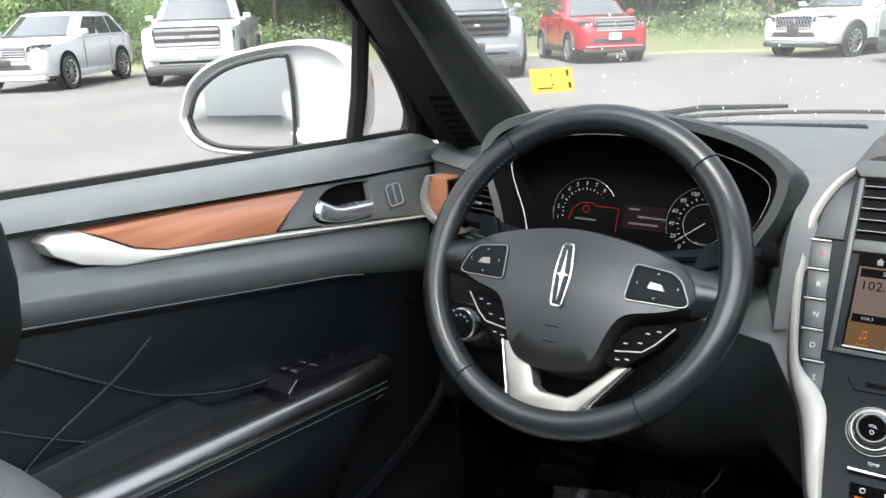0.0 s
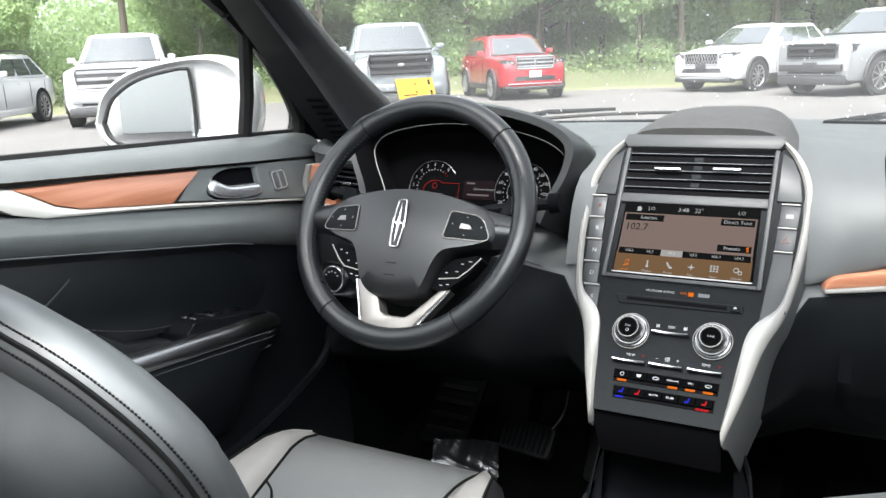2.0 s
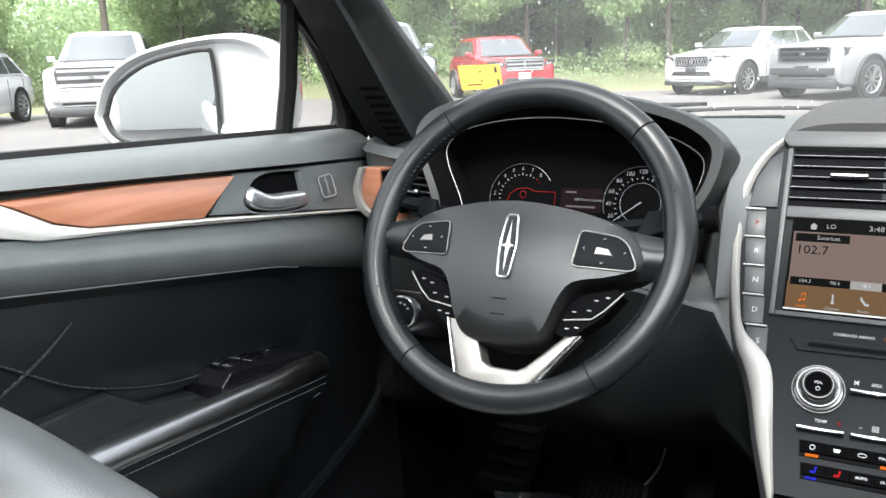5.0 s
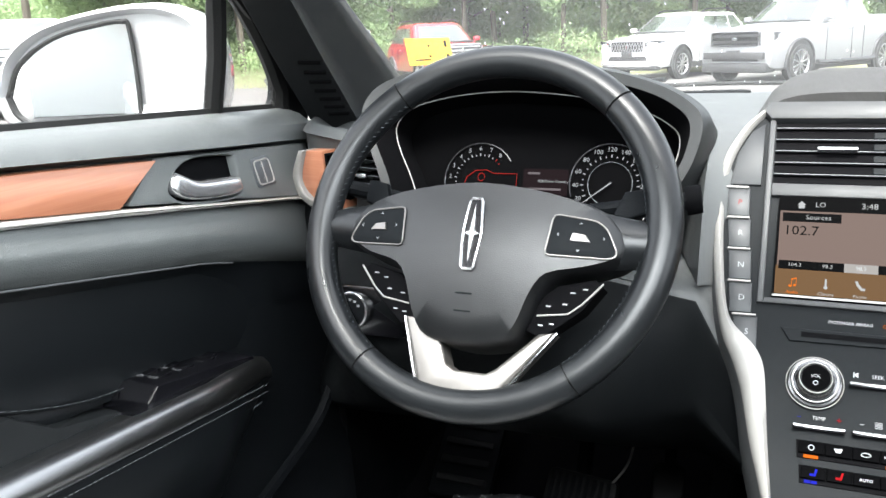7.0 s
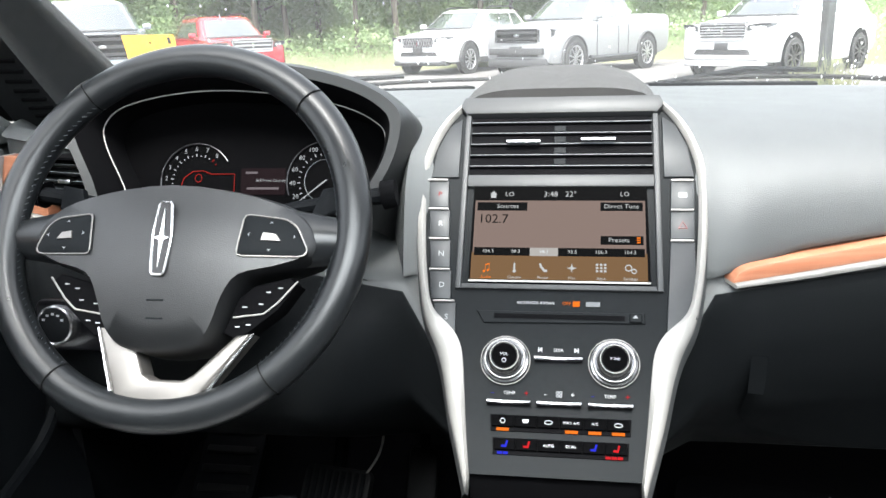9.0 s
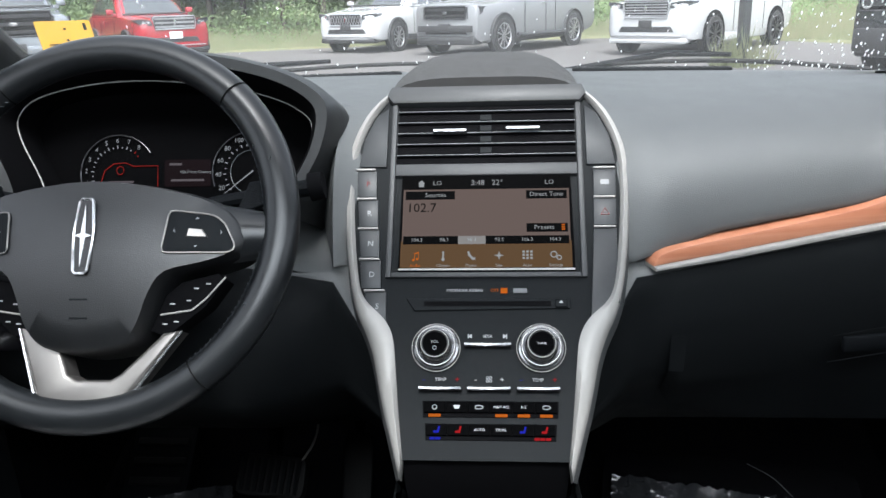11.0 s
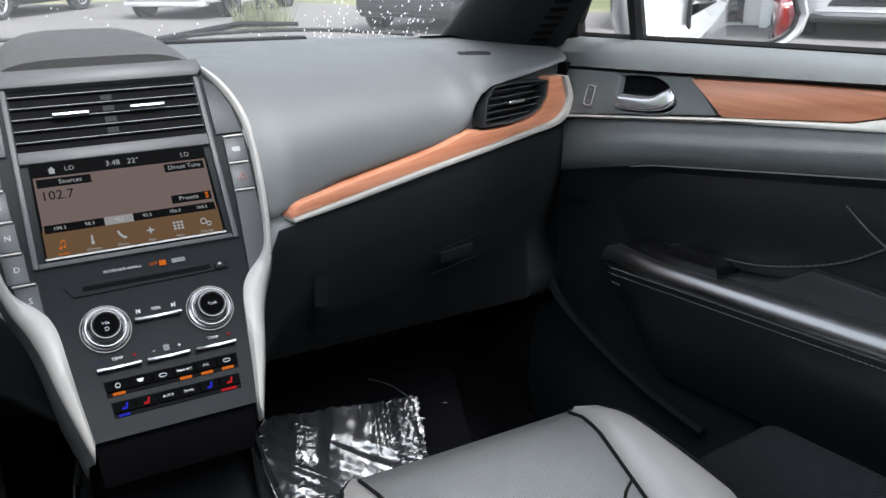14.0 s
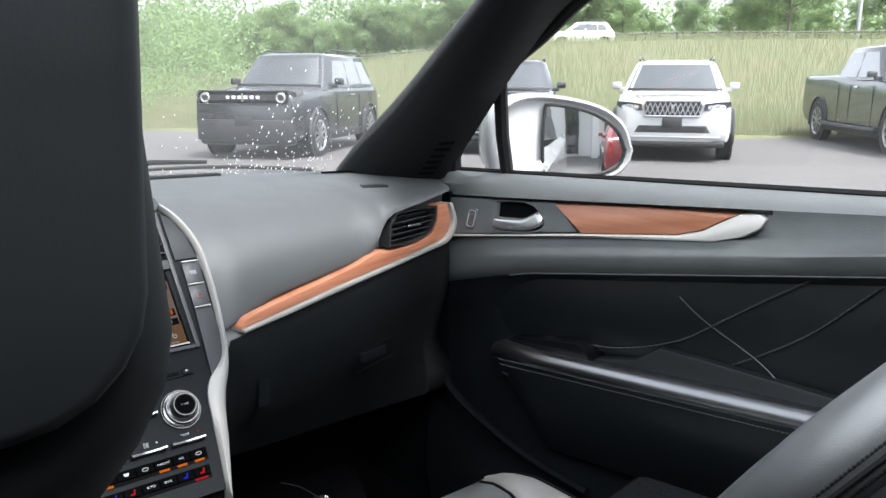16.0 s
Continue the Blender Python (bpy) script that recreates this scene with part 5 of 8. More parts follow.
def door(s, name, label):
    d = thing(name, label, "car door", at=(0, 0, 0) if s > 0 else (0, -0.068, 0.010))
    # inner skin from the sill to the floor
    bm_ = bmesh.new()
    rows_ = []
    for k in range(25):
        y = 0.17 - 1.12 * k / 24
        b, sh, st, cr, ar = belt(y), shelf(y), strip_z(y), crease(y), arm_z(y)
        f = max(0.0, min(1.0, (0.10 - y) / 0.12))
        hs = b - sh
        rec = max(0.0, min(1.0, (y + 0.53) / 0.04))
        prof = [(0.772, b - 0.004), (0.747, b + 0.001), (0.722, b - 0.16 * hs), (0.703, b - 0.46 * hs), (0.693, b - 0.80 * hs), (0.690, sh + 0.002), (0.690 + 0.026 * rec, sh - 0.004), (0.687 + 0.022 * rec, st + 0.004), (0.683, st),
                (0.677, st - 0.013), (0.669, (st + cr) / 2 + 0.006), (0.667, cr + 0.026), (0.672, cr + 0.011), (0.682, cr + 0.001), (0.698, cr - 0.012), (0.713, cr - 0.06), (0.716, (cr + ar) / 2), (0.712, ar + 0.02),
                (0.705, ar - 0.04), (0.700, 0.74), (0.690, 0.66), (0.668, 0.60), (0.664, 0.50), (0.68, 0.42)]
        u = max(0.0, min(1.0, (y + 0.09) / 0.09))
        prof = [(p if n_ < 13 or n_ > 20 else p + (0.684 - p) * u, z) for n_, (p, z) in enumerate(prof)]
        rows_.append([(s * (p + (0.012 * (1 - f) if p < 0.7 else 0)), y, z) for p, z in prof])
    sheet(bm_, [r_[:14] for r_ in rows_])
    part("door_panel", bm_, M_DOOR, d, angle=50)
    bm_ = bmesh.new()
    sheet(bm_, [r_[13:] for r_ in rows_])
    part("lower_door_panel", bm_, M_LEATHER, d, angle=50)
    # lower dark padded insert with seams
    bm_ = bmesh.new()
    rows_ = []
    for k in range(25):
        y = -0.02 - 0.92 * k / 24
        cr, ar = crease(y), arm_z(y)
        z0, z1 = cr - 0.014, ar + 0.0
        rows_.append([(s * (0.6985 - 0.006 * math.sin(math.pi * j / 8)), y, z0 + (z1 - z0) * j / 8) for j in range(9)])
    sheet(bm_, rows_)
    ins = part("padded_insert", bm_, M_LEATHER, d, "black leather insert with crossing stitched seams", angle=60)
    for pts in ([(-0.20, 0.872), (-0.30, 0.888), (-0.40, 0.925), (-0.47, 0.972), (-0.53, 1.015), (-0.585, 1.052)],
                [(-0.42, 0.876), (-0.47, 0.902), (-0.54, 0.945), (-0.60, 0.99), (-0.67, 1.06)],
                [(-0.40, 0.992), (-0.444, 0.966), (-0.52, 0.932), (-0.57, 0.898), (-0.60, 0.875)]):
        bm_ = bmesh.new()
        tube(bm_, [(s * (0.6945 - 0.004 * math.sin(math.pi * min(1, max(0, (crease(p[0]) - 0.014 - p[1]) / 0.12)))), p[0], p[1]) for p in [(q.x, q.y) for q in spline([(*q, 0) for q in pts], 6)]], 0.0012, 6)
        part("seam", bm_, M_LEATHER, ins)
        bm_ = bmesh.new()
        sp_ = spline([(*q, 0) for q in pts], 10)
        for i in range(0, len(sp_) - 1, 1):
            a, b = sp_[i], sp_[i].lerp(sp_[i + 1], 0.55)
            tube(bm_, [(s * 0.6905, a.x, a.y + 0.002), (s * 0.6905, b.x, b.y + 0.002)], 0.00034, 4)
        tagged(part("stitching", bm_, M_STITCH, ins), kind="stuff")
    # light piping along the crease
    bm_ = bmesh.new()
    tube(bm_, [(s * 0.6830, -0.06 - 0.03 * k, crease(-0.06 - 0.03 * k) - 0.001) for k in range(29)], 0.0012, 6)
    part("piping", bm_, M_STITCH, d)
    # wood inlay and pale metal tail
    cut = 0.032 if s < 0 else 0.006

    def ended(pts):
        """Draws the far end of a strip forward along the door."""
        moved = [(y + cut * min(1.0, max(0.0, (-0.22 - y) / 0.2)), y, z) for y, z in pts]
        return [(n_, z + strip_z(n_) - strip_z(y)) for n_, y, z in moved]

    bm_ = bmesh.new()
    prism(bm_, ended([(-0.150, shelf(-0.150) - 0.006), (-0.22, strip_z(-0.22) + 0.008), (-0.40, strip_z(-0.40) + 0.0075), (-0.438, strip_z(-0.438) + 0.0135), (-0.468, strip_z(-0.468) + 0.027), (-0.488, shelf(-0.488) - 0.006), (-0.32, shelf(-0.32) - 0.004)]), -0.014, 0.006, leant(s, 0.693), bev=0.002)
    part("wood_inlay", bm_, M_WOOD, d, "warm brown open-pore wood inlay")
    bm_ = bmesh.new()
    tail = [(0.115, strip_z(0.115) + 0.001), (0.115, strip_z(0.115) + 0.0045), (-0.22, strip_z(-0.22) + 0.0072), (-0.40, strip_z(-0.40) + 0.0062), (-0.440, strip_z(-0.44) + 0.0122), (-0.470, strip_z(-0.47) + 0.0258), (-0.491, shelf(-0.491) - 0.005),
            (-0.520, shelf(-0.520) - 0.004), (-0.530, shelf(-0.53) - 0.010), (-0.524, shelf(-0.524) - 0.022), (-0.500, strip_z(-0.5) + 0.004), (-0.46, strip_z(-0.46) - 0.002), (-0.40, strip_z(-0.40) - 0.001), (-0.22, strip_z(-0.22) + 0.002)]
    prism(bm_, ended(tail), -0.014, 0.009, leant(s, 0.693), bev=0.003)
    part("silver_inlay", bm_, M_PALE, d, "pale satin metal inlay")
    # recessed handle cup in a plain plate, lever, lock switch
    o = 0.012 if s > 0 else 0.0
    cup = [(q.x + o, q.y) for q in spline([(-0.020, 1.086, 0), (-0.023, 1.064, 0), (-0.028, 1.041, 0), (-0.080, 1.042, 0), (-0.130, 1.050, 0), (-0.147, 1.066, 0), (-0.122, 1.086, 0), (-0.093, 1.0925, 0), (-0.050, 1.090, 0), (-0.020, 1.086, 0)], 4)[:-1]]
    quad = [(0.135, shelf(0.135) - 0.004), (0.135, strip_z(0.135) + 0.006), (-0.2065, strip_z(-0.2065) + 0.0105), (-0.151, shelf(-0.151) - 0.004)]
    cc = (-0.082 + o, 1.066)

    def reach(p):
        """Where the line from the cup's middle through p meets the plate's edge."""
        dx, dy = p[0] - cc[0], p[1] - cc[1]
        best = 9.0
        for a, b in zip(quad, quad[1:] + quad[:1]):
            ex_, ey_ = b[0] - a[0], b[1] - a[1]
            den = dx * ey_ - dy * ex_
            if abs(den) > 1e-9:
                t = ((a[0] - cc[0]) * ey_ - (a[1] - cc[1]) * ex_) / den
                u = ((a[0] - cc[0]) * dy - (a[1] - cc[1]) * dx) / den
                if t > 0 and -0.001 <= u <= 1.001:
                    best = min(best, t)
        return (cc[0] + dx * best, cc[1] + dy * best)

    ring = []
    for i in range(len(cup)):
        for h in (0.0, 0.5):
            a, b = cup[i], cup[(i + 1) % len(cup)]
            ring.append((a[0] + (b[0] - a[0]) * h, a[1] + (b[1] - a[1]) * h))
    far = [reach(p) for p in ring]
    for q in quad:
        k = min(range(len(far)), key=lambda n: (far[n][0] - q[0]) ** 2 + (far[n][1] - q[1]) ** 2)
        far[k] = q
    inset = lambda f: [(cc[0] + (p[0] - cc[0]) * f, cc[1] + (p[1] - cc[1]) * f) for p in ring]
    bm_ = bmesh.new()
    P = leant(s, 0.692)
    sheet(bm_, [[P @ Vector((*p, d_)) for p in l_] for l_, d_ in ((far, -0.012), (far, 0.002), (inset(1.06), 0.004), (inset(1.02), 0.0038), (inset(0.985), 0.002), (inset(0.95), -0.006))], close=True)
    plate = part("handle_plate", bm_, M_DOOR, d, angle=40)
    bm_ = bmesh.new()
    sheet(bm_, [[P @ Vector((*p, d_)) for p in inset(f)] for f, d_ in ((0.95, -0.006), (0.90, -0.013), (0.5, -0.015), (0.05, -0.015))], close=True, caps=True)
    part("handle_cup", bm_, M_VENT, d, angle=60)
    bm_ = bmesh.new()
    lever = [(q.x + o, q.y) for q in spline([(-0.026, 1.0605, 0), (-0.029, 1.0435, 0), (-0.078, 1.0445, 0), (-0.124, 1.0525, 0), (-0.143, 1.066, 0), (-0.132, 1.082, 0), (-0.120, 1.0785, 0), (-0.098, 1.0680, 0), (-0.060, 1.0640, 0), (-0.026, 1.0615, 0)], 3)[:-1]]
    prism(bm_, lever, -0.009, 0.0095, P, bev=0.006, seg=4)
    part("door_handle", bm_, M_HANDLE, d, "chrome inside door handle", angle=60)
    yc, zc, ww = (0.027, 1.058, 0.042) if s < 0 else (0.047, 1.050, 0.024)
    bm_ = bmesh.new()
    prism(bm_, rrect(ww, 0.037, 0.006, 3, yc, zc), -0.01, 0.0050, P, bev=0.001)
    sw = part("lock_switch", bm_, M_GREY, d)
    bm_ = bmesh.new()
    tube(bm_, [P @ Vector((*p, 0.0052)) for p in rrect(ww * 0.78, 0.029, 0.005, 3, yc, zc)], 0.0012, 5, close=True)
    if s < 0:
        tube(bm_, [P @ Vector((yc, zc + 0.013, 0.0052)), P @ Vector((yc, zc - 0.013, 0.0052))], 0.0009, 5)
    part("switch_rim", bm_, M_SATIN, sw)
    for dz in (0.008, -0.008):
        bm_ = bmesh.new()
        prism(bm_, rrect(ww * 0.2, 0.004, 0.001, 2, yc, zc + dz), 0.005, 0.0056, P)
        part("switch_mark", bm_, M_STITCH, sw)
    # armrest with grab, stitching and window switches
    bm_ = bmesh.new()
    rows_ = []
    for k in range(21):
        y = -0.040 - 0.66 * k / 20
        w = min(1.0, k / 4)
        xi = 0.655 - 0.035 * w ** 0.6
        z = arm_z(y) + (0.0 if k else -0.012)
        h = 0.012 + 0.040 * w
        rows_.append([(s * 0.712, y, z - 0.16 * w - 0.032), (s * 0.712, y, z - 0.012), (s * (xi + 0.050), y, z - 0.012), (s * (xi + 0.034), y, z - 0.006), (s * (xi + 0.024), y, z), (s * (xi + 0.014), y, z + 0.001), (s * (xi + 0.005), y, z - 0.005), (s * (xi + 0.001), y, z - 0.014), (s * (xi + 0.002), y, z - 0.0235),
                      (s * (xi + 0.005), y, z - 0.025), (s * (xi + 0.004), y, z - 0.027), (s * (xi + 0.008), y, z - 0.05 * w - 0.028), (s * (xi + 0.02), y, z - 0.10 * w - 0.03), (s * (xi + 0.045), y, z - 0.15 * w - 0.03)])
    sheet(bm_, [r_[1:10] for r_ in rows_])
    # top wears the painted sheen, the side plain black leather
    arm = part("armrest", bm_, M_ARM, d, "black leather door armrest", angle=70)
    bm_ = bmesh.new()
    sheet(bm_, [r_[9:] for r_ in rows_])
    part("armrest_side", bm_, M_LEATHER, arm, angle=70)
    for dz in (0.003, -0.006):
        bm_ = bmesh.new()
        for k in range(90):
            y = -0.10 - 0.0066 * k
            tube(bm_, [(s * 0.6208, y, arm_z(y) - 0.0250 + dz), (s * 0.6208, y - 0.004, arm_z(y - 0.004) - 0.0250 + dz)], 0.00042, 4)
        tagged(part("stitching", bm_, M_STITCH, arm), kind="stuff")
    bm_ = bmesh.new()
    tube(bm_, [(s * 0.6445, -0.082 - 0.0325 * k, 0.798 - 0.0011 * k) for k in range(9)], 0.0009, 5)
    part("pull_edge", bm_, M_GREY, arm)
    bm_ = bmesh.new()
    prism(bm_, [(-0.075, arm_z(-0.075) - 0.010), (-0.08, arm_z(-0.08) + 0.004), (-0.13, arm_z(-0.13) + 0.011), (-0.235, arm_z(-0.235) + 0.017), (-0.252, arm_z(-0.24) + 0.004), (-0.262, arm_z(-0.25) - 0.030)], 0, 0.062 if s < 0 else 0.045, yz(s, 0.712), bev=0.004)
    pod = part("switch_pod", bm_, M_BLACK, arm)
    for i, (y, dx) in enumerate(((-0.205, 0.676), (-0.205, 0.695), (-0.17, 0.676), (-0.17, 0.695), (-0.13, 0.68), (-0.115, 0.69)) if s < 0 else ((-0.15, 0.686),)):
        bm_ = bmesh.new()
        box(bm_, (-0.007, -0.011, -0.003), (0.007, 0.011, 0.006), pose(s * dx, y, arm_z(y) + 0.006 - 0.075 * (y + 0.13)), bev=0.003)
        key = part("window_switch", bm_, M_BLACK, pod)
        bm_ = bmesh.new()
        box(bm_, (-0.0062, -0.0124, 0.0020), (0.0062, -0.0090, 0.0070), pose(s * dx, y, arm_z(y) + 0.006 - 0.075 * (y + 0.13)), bev=0.001)
        part("switch_tip", bm_, M_HANDLE, key)
    # wedge between armrest and insert, map pocket
    bm_ = bmesh.new()
    prism(bm_, [(-0.25, arm_z(-0.25) - 0.01), (-0.33, arm_z(-0.33) + 0.002), (-0.375, arm_z(-0.375) + 0.028), (-0.45, arm_z(-0.45) + 0.022), (-0.70, arm_z(-0.7) - 0.004), (-0.70, arm_z(-0.7) - 0.05), (-0.25, arm_z(-0.25) - 0.05)], 0, 0.028, yz(s, 0.712), bev=0.006)
    part("grab_ledge", bm_, M_HOOD, d)
    bm_ = bmesh.new()
    prism(bm_, [(-0.25, 0.58), (-0.31, 0.645), (-0.40, 0.745), (-0.42, 0.757), (-0.573, 0.760), (-0.80, 0.74), (-0.85, 0.45), (-0.22, 0.45)], 0, 0.045, yz(s, 0.705), bev=0.010)
    part("map_pocket", bm_, M_FELT, d, "felt-lined lower door pocket")
    bm_ = bmesh.new()
    tube(bm_, spline([(s * 0.675, 0.14, 0.76), (s * 0.66, 0.061, 0.709), (s * 0.66, -0.058, 0.668), (s * 0.66, -0.164, 0.648), (s * 0.66, -0.27, 0.640)], 4), 0.008, 6)
    part("lower_edge", bm_, M_DARK, d)
    # corner trim and gasket round the small front window
    dy = 0.03 if s > 0 else 0.0
    lean = lambda y, z, d_=0.0: (s * (0.762 - 0.32 * (z - 1.12) - d_), y + dy, z)
    edge_g = spline([(-0.060, 1.330, 0), (0.0, 1.293, 0), (0.059, 1.256, 0), (0.112, 1.224, 0), (0.139, 1.197, 0), (0.152, 1.165, 0), (0.158, 1.137, 0), (0.148, 1.121, 0)], 4)
    edge_p = spline([(-0.080, 1.362, 0), (-0.018, 1.322, 0), (0.050, 1.284, 0), (0.125, 1.236, 0), (0.180, 1.196, 0), (0.214, 1.160, 0), (0.236, 1.128, 0), (0.248, 1.100, 0)], 4)
    bm_ = bmesh.new()
    sheet(bm_, [[lean(a.x, a.y, -0.010), lean(a.x, a.y, 0.004), lean(a.x * 0.8 + b.x * 0.2, a.y * 0.8 + b.y * 0.2, 0.012), lean((a.x + b.x) / 2, (a.y + b.y) / 2, 0.016), lean(b.x, b.y, 0.010), lean(b.x, b.y, -0.02)] for a, b in zip(edge_g, edge_p)])
    part("corner_trim", bm_, M_PILLAR, d, angle=50)
    bm_ = bmesh.new()
    tube(bm_, [lean(a.x, a.y, 0.003) for a in edge_g] + [lean(0.09, 1.123, 0.003), lean(0.03, 1.126, 0.003)], 0.0055, 6)
    part("gasket", bm_, M_RUBBER, d)
    # weather strip, window frame, divider, glass
    bm_ = bmesh.new()
    tube(bm_, [(s * 0.757, 0.16 - 0.1 * k, belt(0.16 - 0.1 * k) + 0.002) for k in range(11)], 0.006, 6)
    part("weather_strip", bm_, M_RUBBER, d)
    bm_ = bmesh.new()
    top = [(0.735, 0.165, 1.15), (0.722, 0.115, 1.215), (0.700, 0.01, 1.305), (0.672, -0.13, 1.375), (0.650, -0.25, 1.435), (0.625, -0.45, 1.495), (0.612, -0.65, 1.515), (0.612, -0.85, 1.515)]
    tube(bm_, flip([(0.752, 0.168, 1.12)] + [(p.x + 0.012, p.y, p.z) for p in spline(top, 4)], s), 0.013, 8)
    part("window_frame", bm_, M_RUBBER, d)
    bm_ = bmesh.new()
    tube(bm_, flip([(0.765, 0.030, 1.11), (0.735, 0.018, 1.20), (0.702, -0.008, 1.30), (0.680, -0.03, 1.37)], s), 0.0125, 8)
    part("window_divider", bm_, M_RUBBER, d)
    bm_ = bmesh.new()
    rows_ = []
    for p in spline(top, 3):
        rows_.append([(s * (p.x + 0.012 + (0.758 - p.x - 0.012) * t), p.y if p.y < 0.09 else p.y, p.z + (belt(p.y) - p.z) * t) for t in (0, 0.33, 0.66, 1)])
    sheet(bm_, rows_)
    g = part("window_glass", bm_, M_GLASS, d)
    g.visible_shadow = False
    return d


door(-1, "driver_door", "closed black driver's door with wood inlay and chrome handle")
door(1, "passenger_door", "closed black passenger door with wood inlay and chrome handle")


# ---- outside mirrors ----
def mirror(s):
    m = thing("door_mirror", "white door mirror housing with mirror glass", "mirror", at=(0, 0.03, -0.01) if s > 0 else (0, -0.05, 0.0), group="door mirrors")
    bm_ = bmesh.new()
    cy = 0.045
    outl = [(-0.112, -0.018), (-0.092, 0.030), (-0.04, 0.064), (0.05, 0.082), (0.115, 0.080), (0.155, 0.05), (0.16, -0.02), (0.13, -0.066), (0.05, -0.074), (-0.06, -0.068), (-0.10, -0.048)]
    ol = [p * 1.12 for p in spline([(*p, 0) for p in outl + [outl[0]]], 4)[:-1]]
    pane = [(-0.098, -0.018), (-0.078, 0.020), (-0.03, 0.050), (0.03, 0.064), (0.056, 0.066), (0.063, 0.060), (0.066, 0.0), (0.064, -0.054), (0.056, -0.061), (0.0, -0.062), (-0.055, -0.058), (-0.088, -0.042)]
    ol2 = [p * 1.12 for p in spline([(*p, 0) for p in pane + [pane[0]]], 4)[:-1]]
    # the housing opens towards the back: width runs outward, depth forward
    base = Matrix.Translation((s * 0.985, 0.03, 1.185)) @ pose(0, 0, 0, 0, 0, -s * (21 if s < 0 else 24.5)) @ pose(0, 0, 0, -1.5, 0, 0) @ Matrix(((-s, 0, 0, 0), (0, 0, 1, 0), (0, 1, 0, 0), (0, 0, 0, 1)))
    rows_ = []
    for f, dd in ((0.9, 0.004), (0.97, -0.012), (1.04, -0.004), (1.06, 0.02), (1.05, 0.06), (0.93, 0.10), (0.66, 0.135), (0.25, 0.15)):
        rows_.append([base @ Vector((p.x * f, p.y * f, dd)) for p in ol])
    sheet(bm_, rows_, close=True, caps=True)
    part("housing", bm_, M_WHITE, m, angle=60)
    bm_ = bmesh.new()
    rings_ = [[base @ Vector((p.x * f, p.y * f, -0.0085 + ((p.x * f) ** 2 + (p.y * f) ** 2) / 2.6)) for p in ol2] for f in (1.0, 0.85, 0.7, 0.5, 0.3, 0.15, 0.04)]
    sheet(bm_, rings_, close=True, caps=False)
    bm_.faces.new([bm_.verts.new(p) for p in rings_[-1]])
    part("mirror_glass", bm_, M_MIRROR, m)
    bm_ = bmesh.new()
    tube(bm_, [base @ Vector((p.x * 1.01, p.y * 1.01, -0.006)) for p in ol2], 0.0035, 6, close=True)
    part("glass_rim", bm_, M_RUBBER, m)
    bm_ = bmesh.new()
    tube(bm_, [(s * 0.78, 0.10, 1.095), (s * 0.85, 0.09, 1.115), (s * 0.93, 0.075, 1.135)], [0.035, 0.03, 0.03], 10, flat=0.6)
    part("mirror_foot", bm_, M_WHITE, m)
    return m


mirror(-1)
mirror(1)


# ---- instruments ----
G_DIAL = glow("pale_dial_print", (0.85, 0.87, 0.9), 0.075)
G_DRED = glow("red_dial_print", (1.0, 0.06, 0.05), 0.045)
G_DIM = glow("dim_display_print", (0.5, 0.42, 0.45), 0.05)
M_BEZEL = mat("dark_dial_ring", (0.03, 0.03, 0.033), 0.35, metal=0.5, scale=20)
DZ = -0.0345


def dial(cx, cy, r, marks, first, step, name, label):
    ring = bmesh.new()
    tube(ring, [CLU @ Vector((cx + r * math.cos(radians(a)), cy + r * math.sin(radians(a)), DZ + 0.002)) for a in range(200, 24 if name == "tachometer" else -30, -8)], 0.0008, 5)
    d = part(name, ring, M_BEZEL, cluster, label)
    for k, text in enumerate(marks):
        a = radians(first + step * k)
        letters("print", text, 0.0078, CLU @ pose(cx + r * 0.86 * math.cos(a), cy + r * 0.86 * math.sin(a), DZ + 0.0012), G_DIAL, d)
        for h in (0, 0.5):
            a2 = radians(first + step * (k + h))
            b = bmesh.new()
            m_ = CLU @ pose(cx, cy, DZ + 0.001, 0, 0, first + step * (k + h))
            box(b, (r * 0.66, -0.0006, 0), (r * (0.735 if h == 0 else 0.70), 0.0006, 0.0004), m_)
            part("tick", b, G_DIAL if not (name == "tachometer" and k > 6) else G_DRED, d)
    return d


tach = dial(-0.094, 0.000, 0.046, ("1", "2", "3", "4", "5", "6", "7", "8"), 195, -20.5, "tachometer", "lit tachometer dial")
speed = dial(0.068, 0.000, 0.0475, ("0", "20", "40", "60", "80", "100", "120", "140", "160", "180", "200", "220"), 230, -23.3, "speedometer", "lit speedometer dial")
bm = bmesh.new()
tube(bm, [CLU @ Vector((0.068 + 0.026 * math.cos(a * math.pi / 18), 0.026 * math.sin(a * math.pi / 18), DZ + 0.001)) for a in range(36)], 0.0005, 4, close=True)
part("inner_ring", bm, M_GREY, speed)
bm = bmesh.new()
tube(bm, [CLU @ Vector((0.070, 0.0015, DZ + 0.004)), CLU @ Vector((0.036, -0.025, DZ + 0.004))], [0.0009, 0.0004], 5)
part("needle", bm, G_DIAL, speed)
letters("print", "181 km to E", 0.0044, CLU @ pose(0.070, -0.0245, DZ + 0.001), G_DIAL, speed)
bm = bmesh.new()
prism(bm, rrect(0.007, 0.005, 0.001, 2, 0.074, -0.0355), DZ, DZ + 0.001, CLU)
part("fuel_mark", bm, G_DIAL, speed)
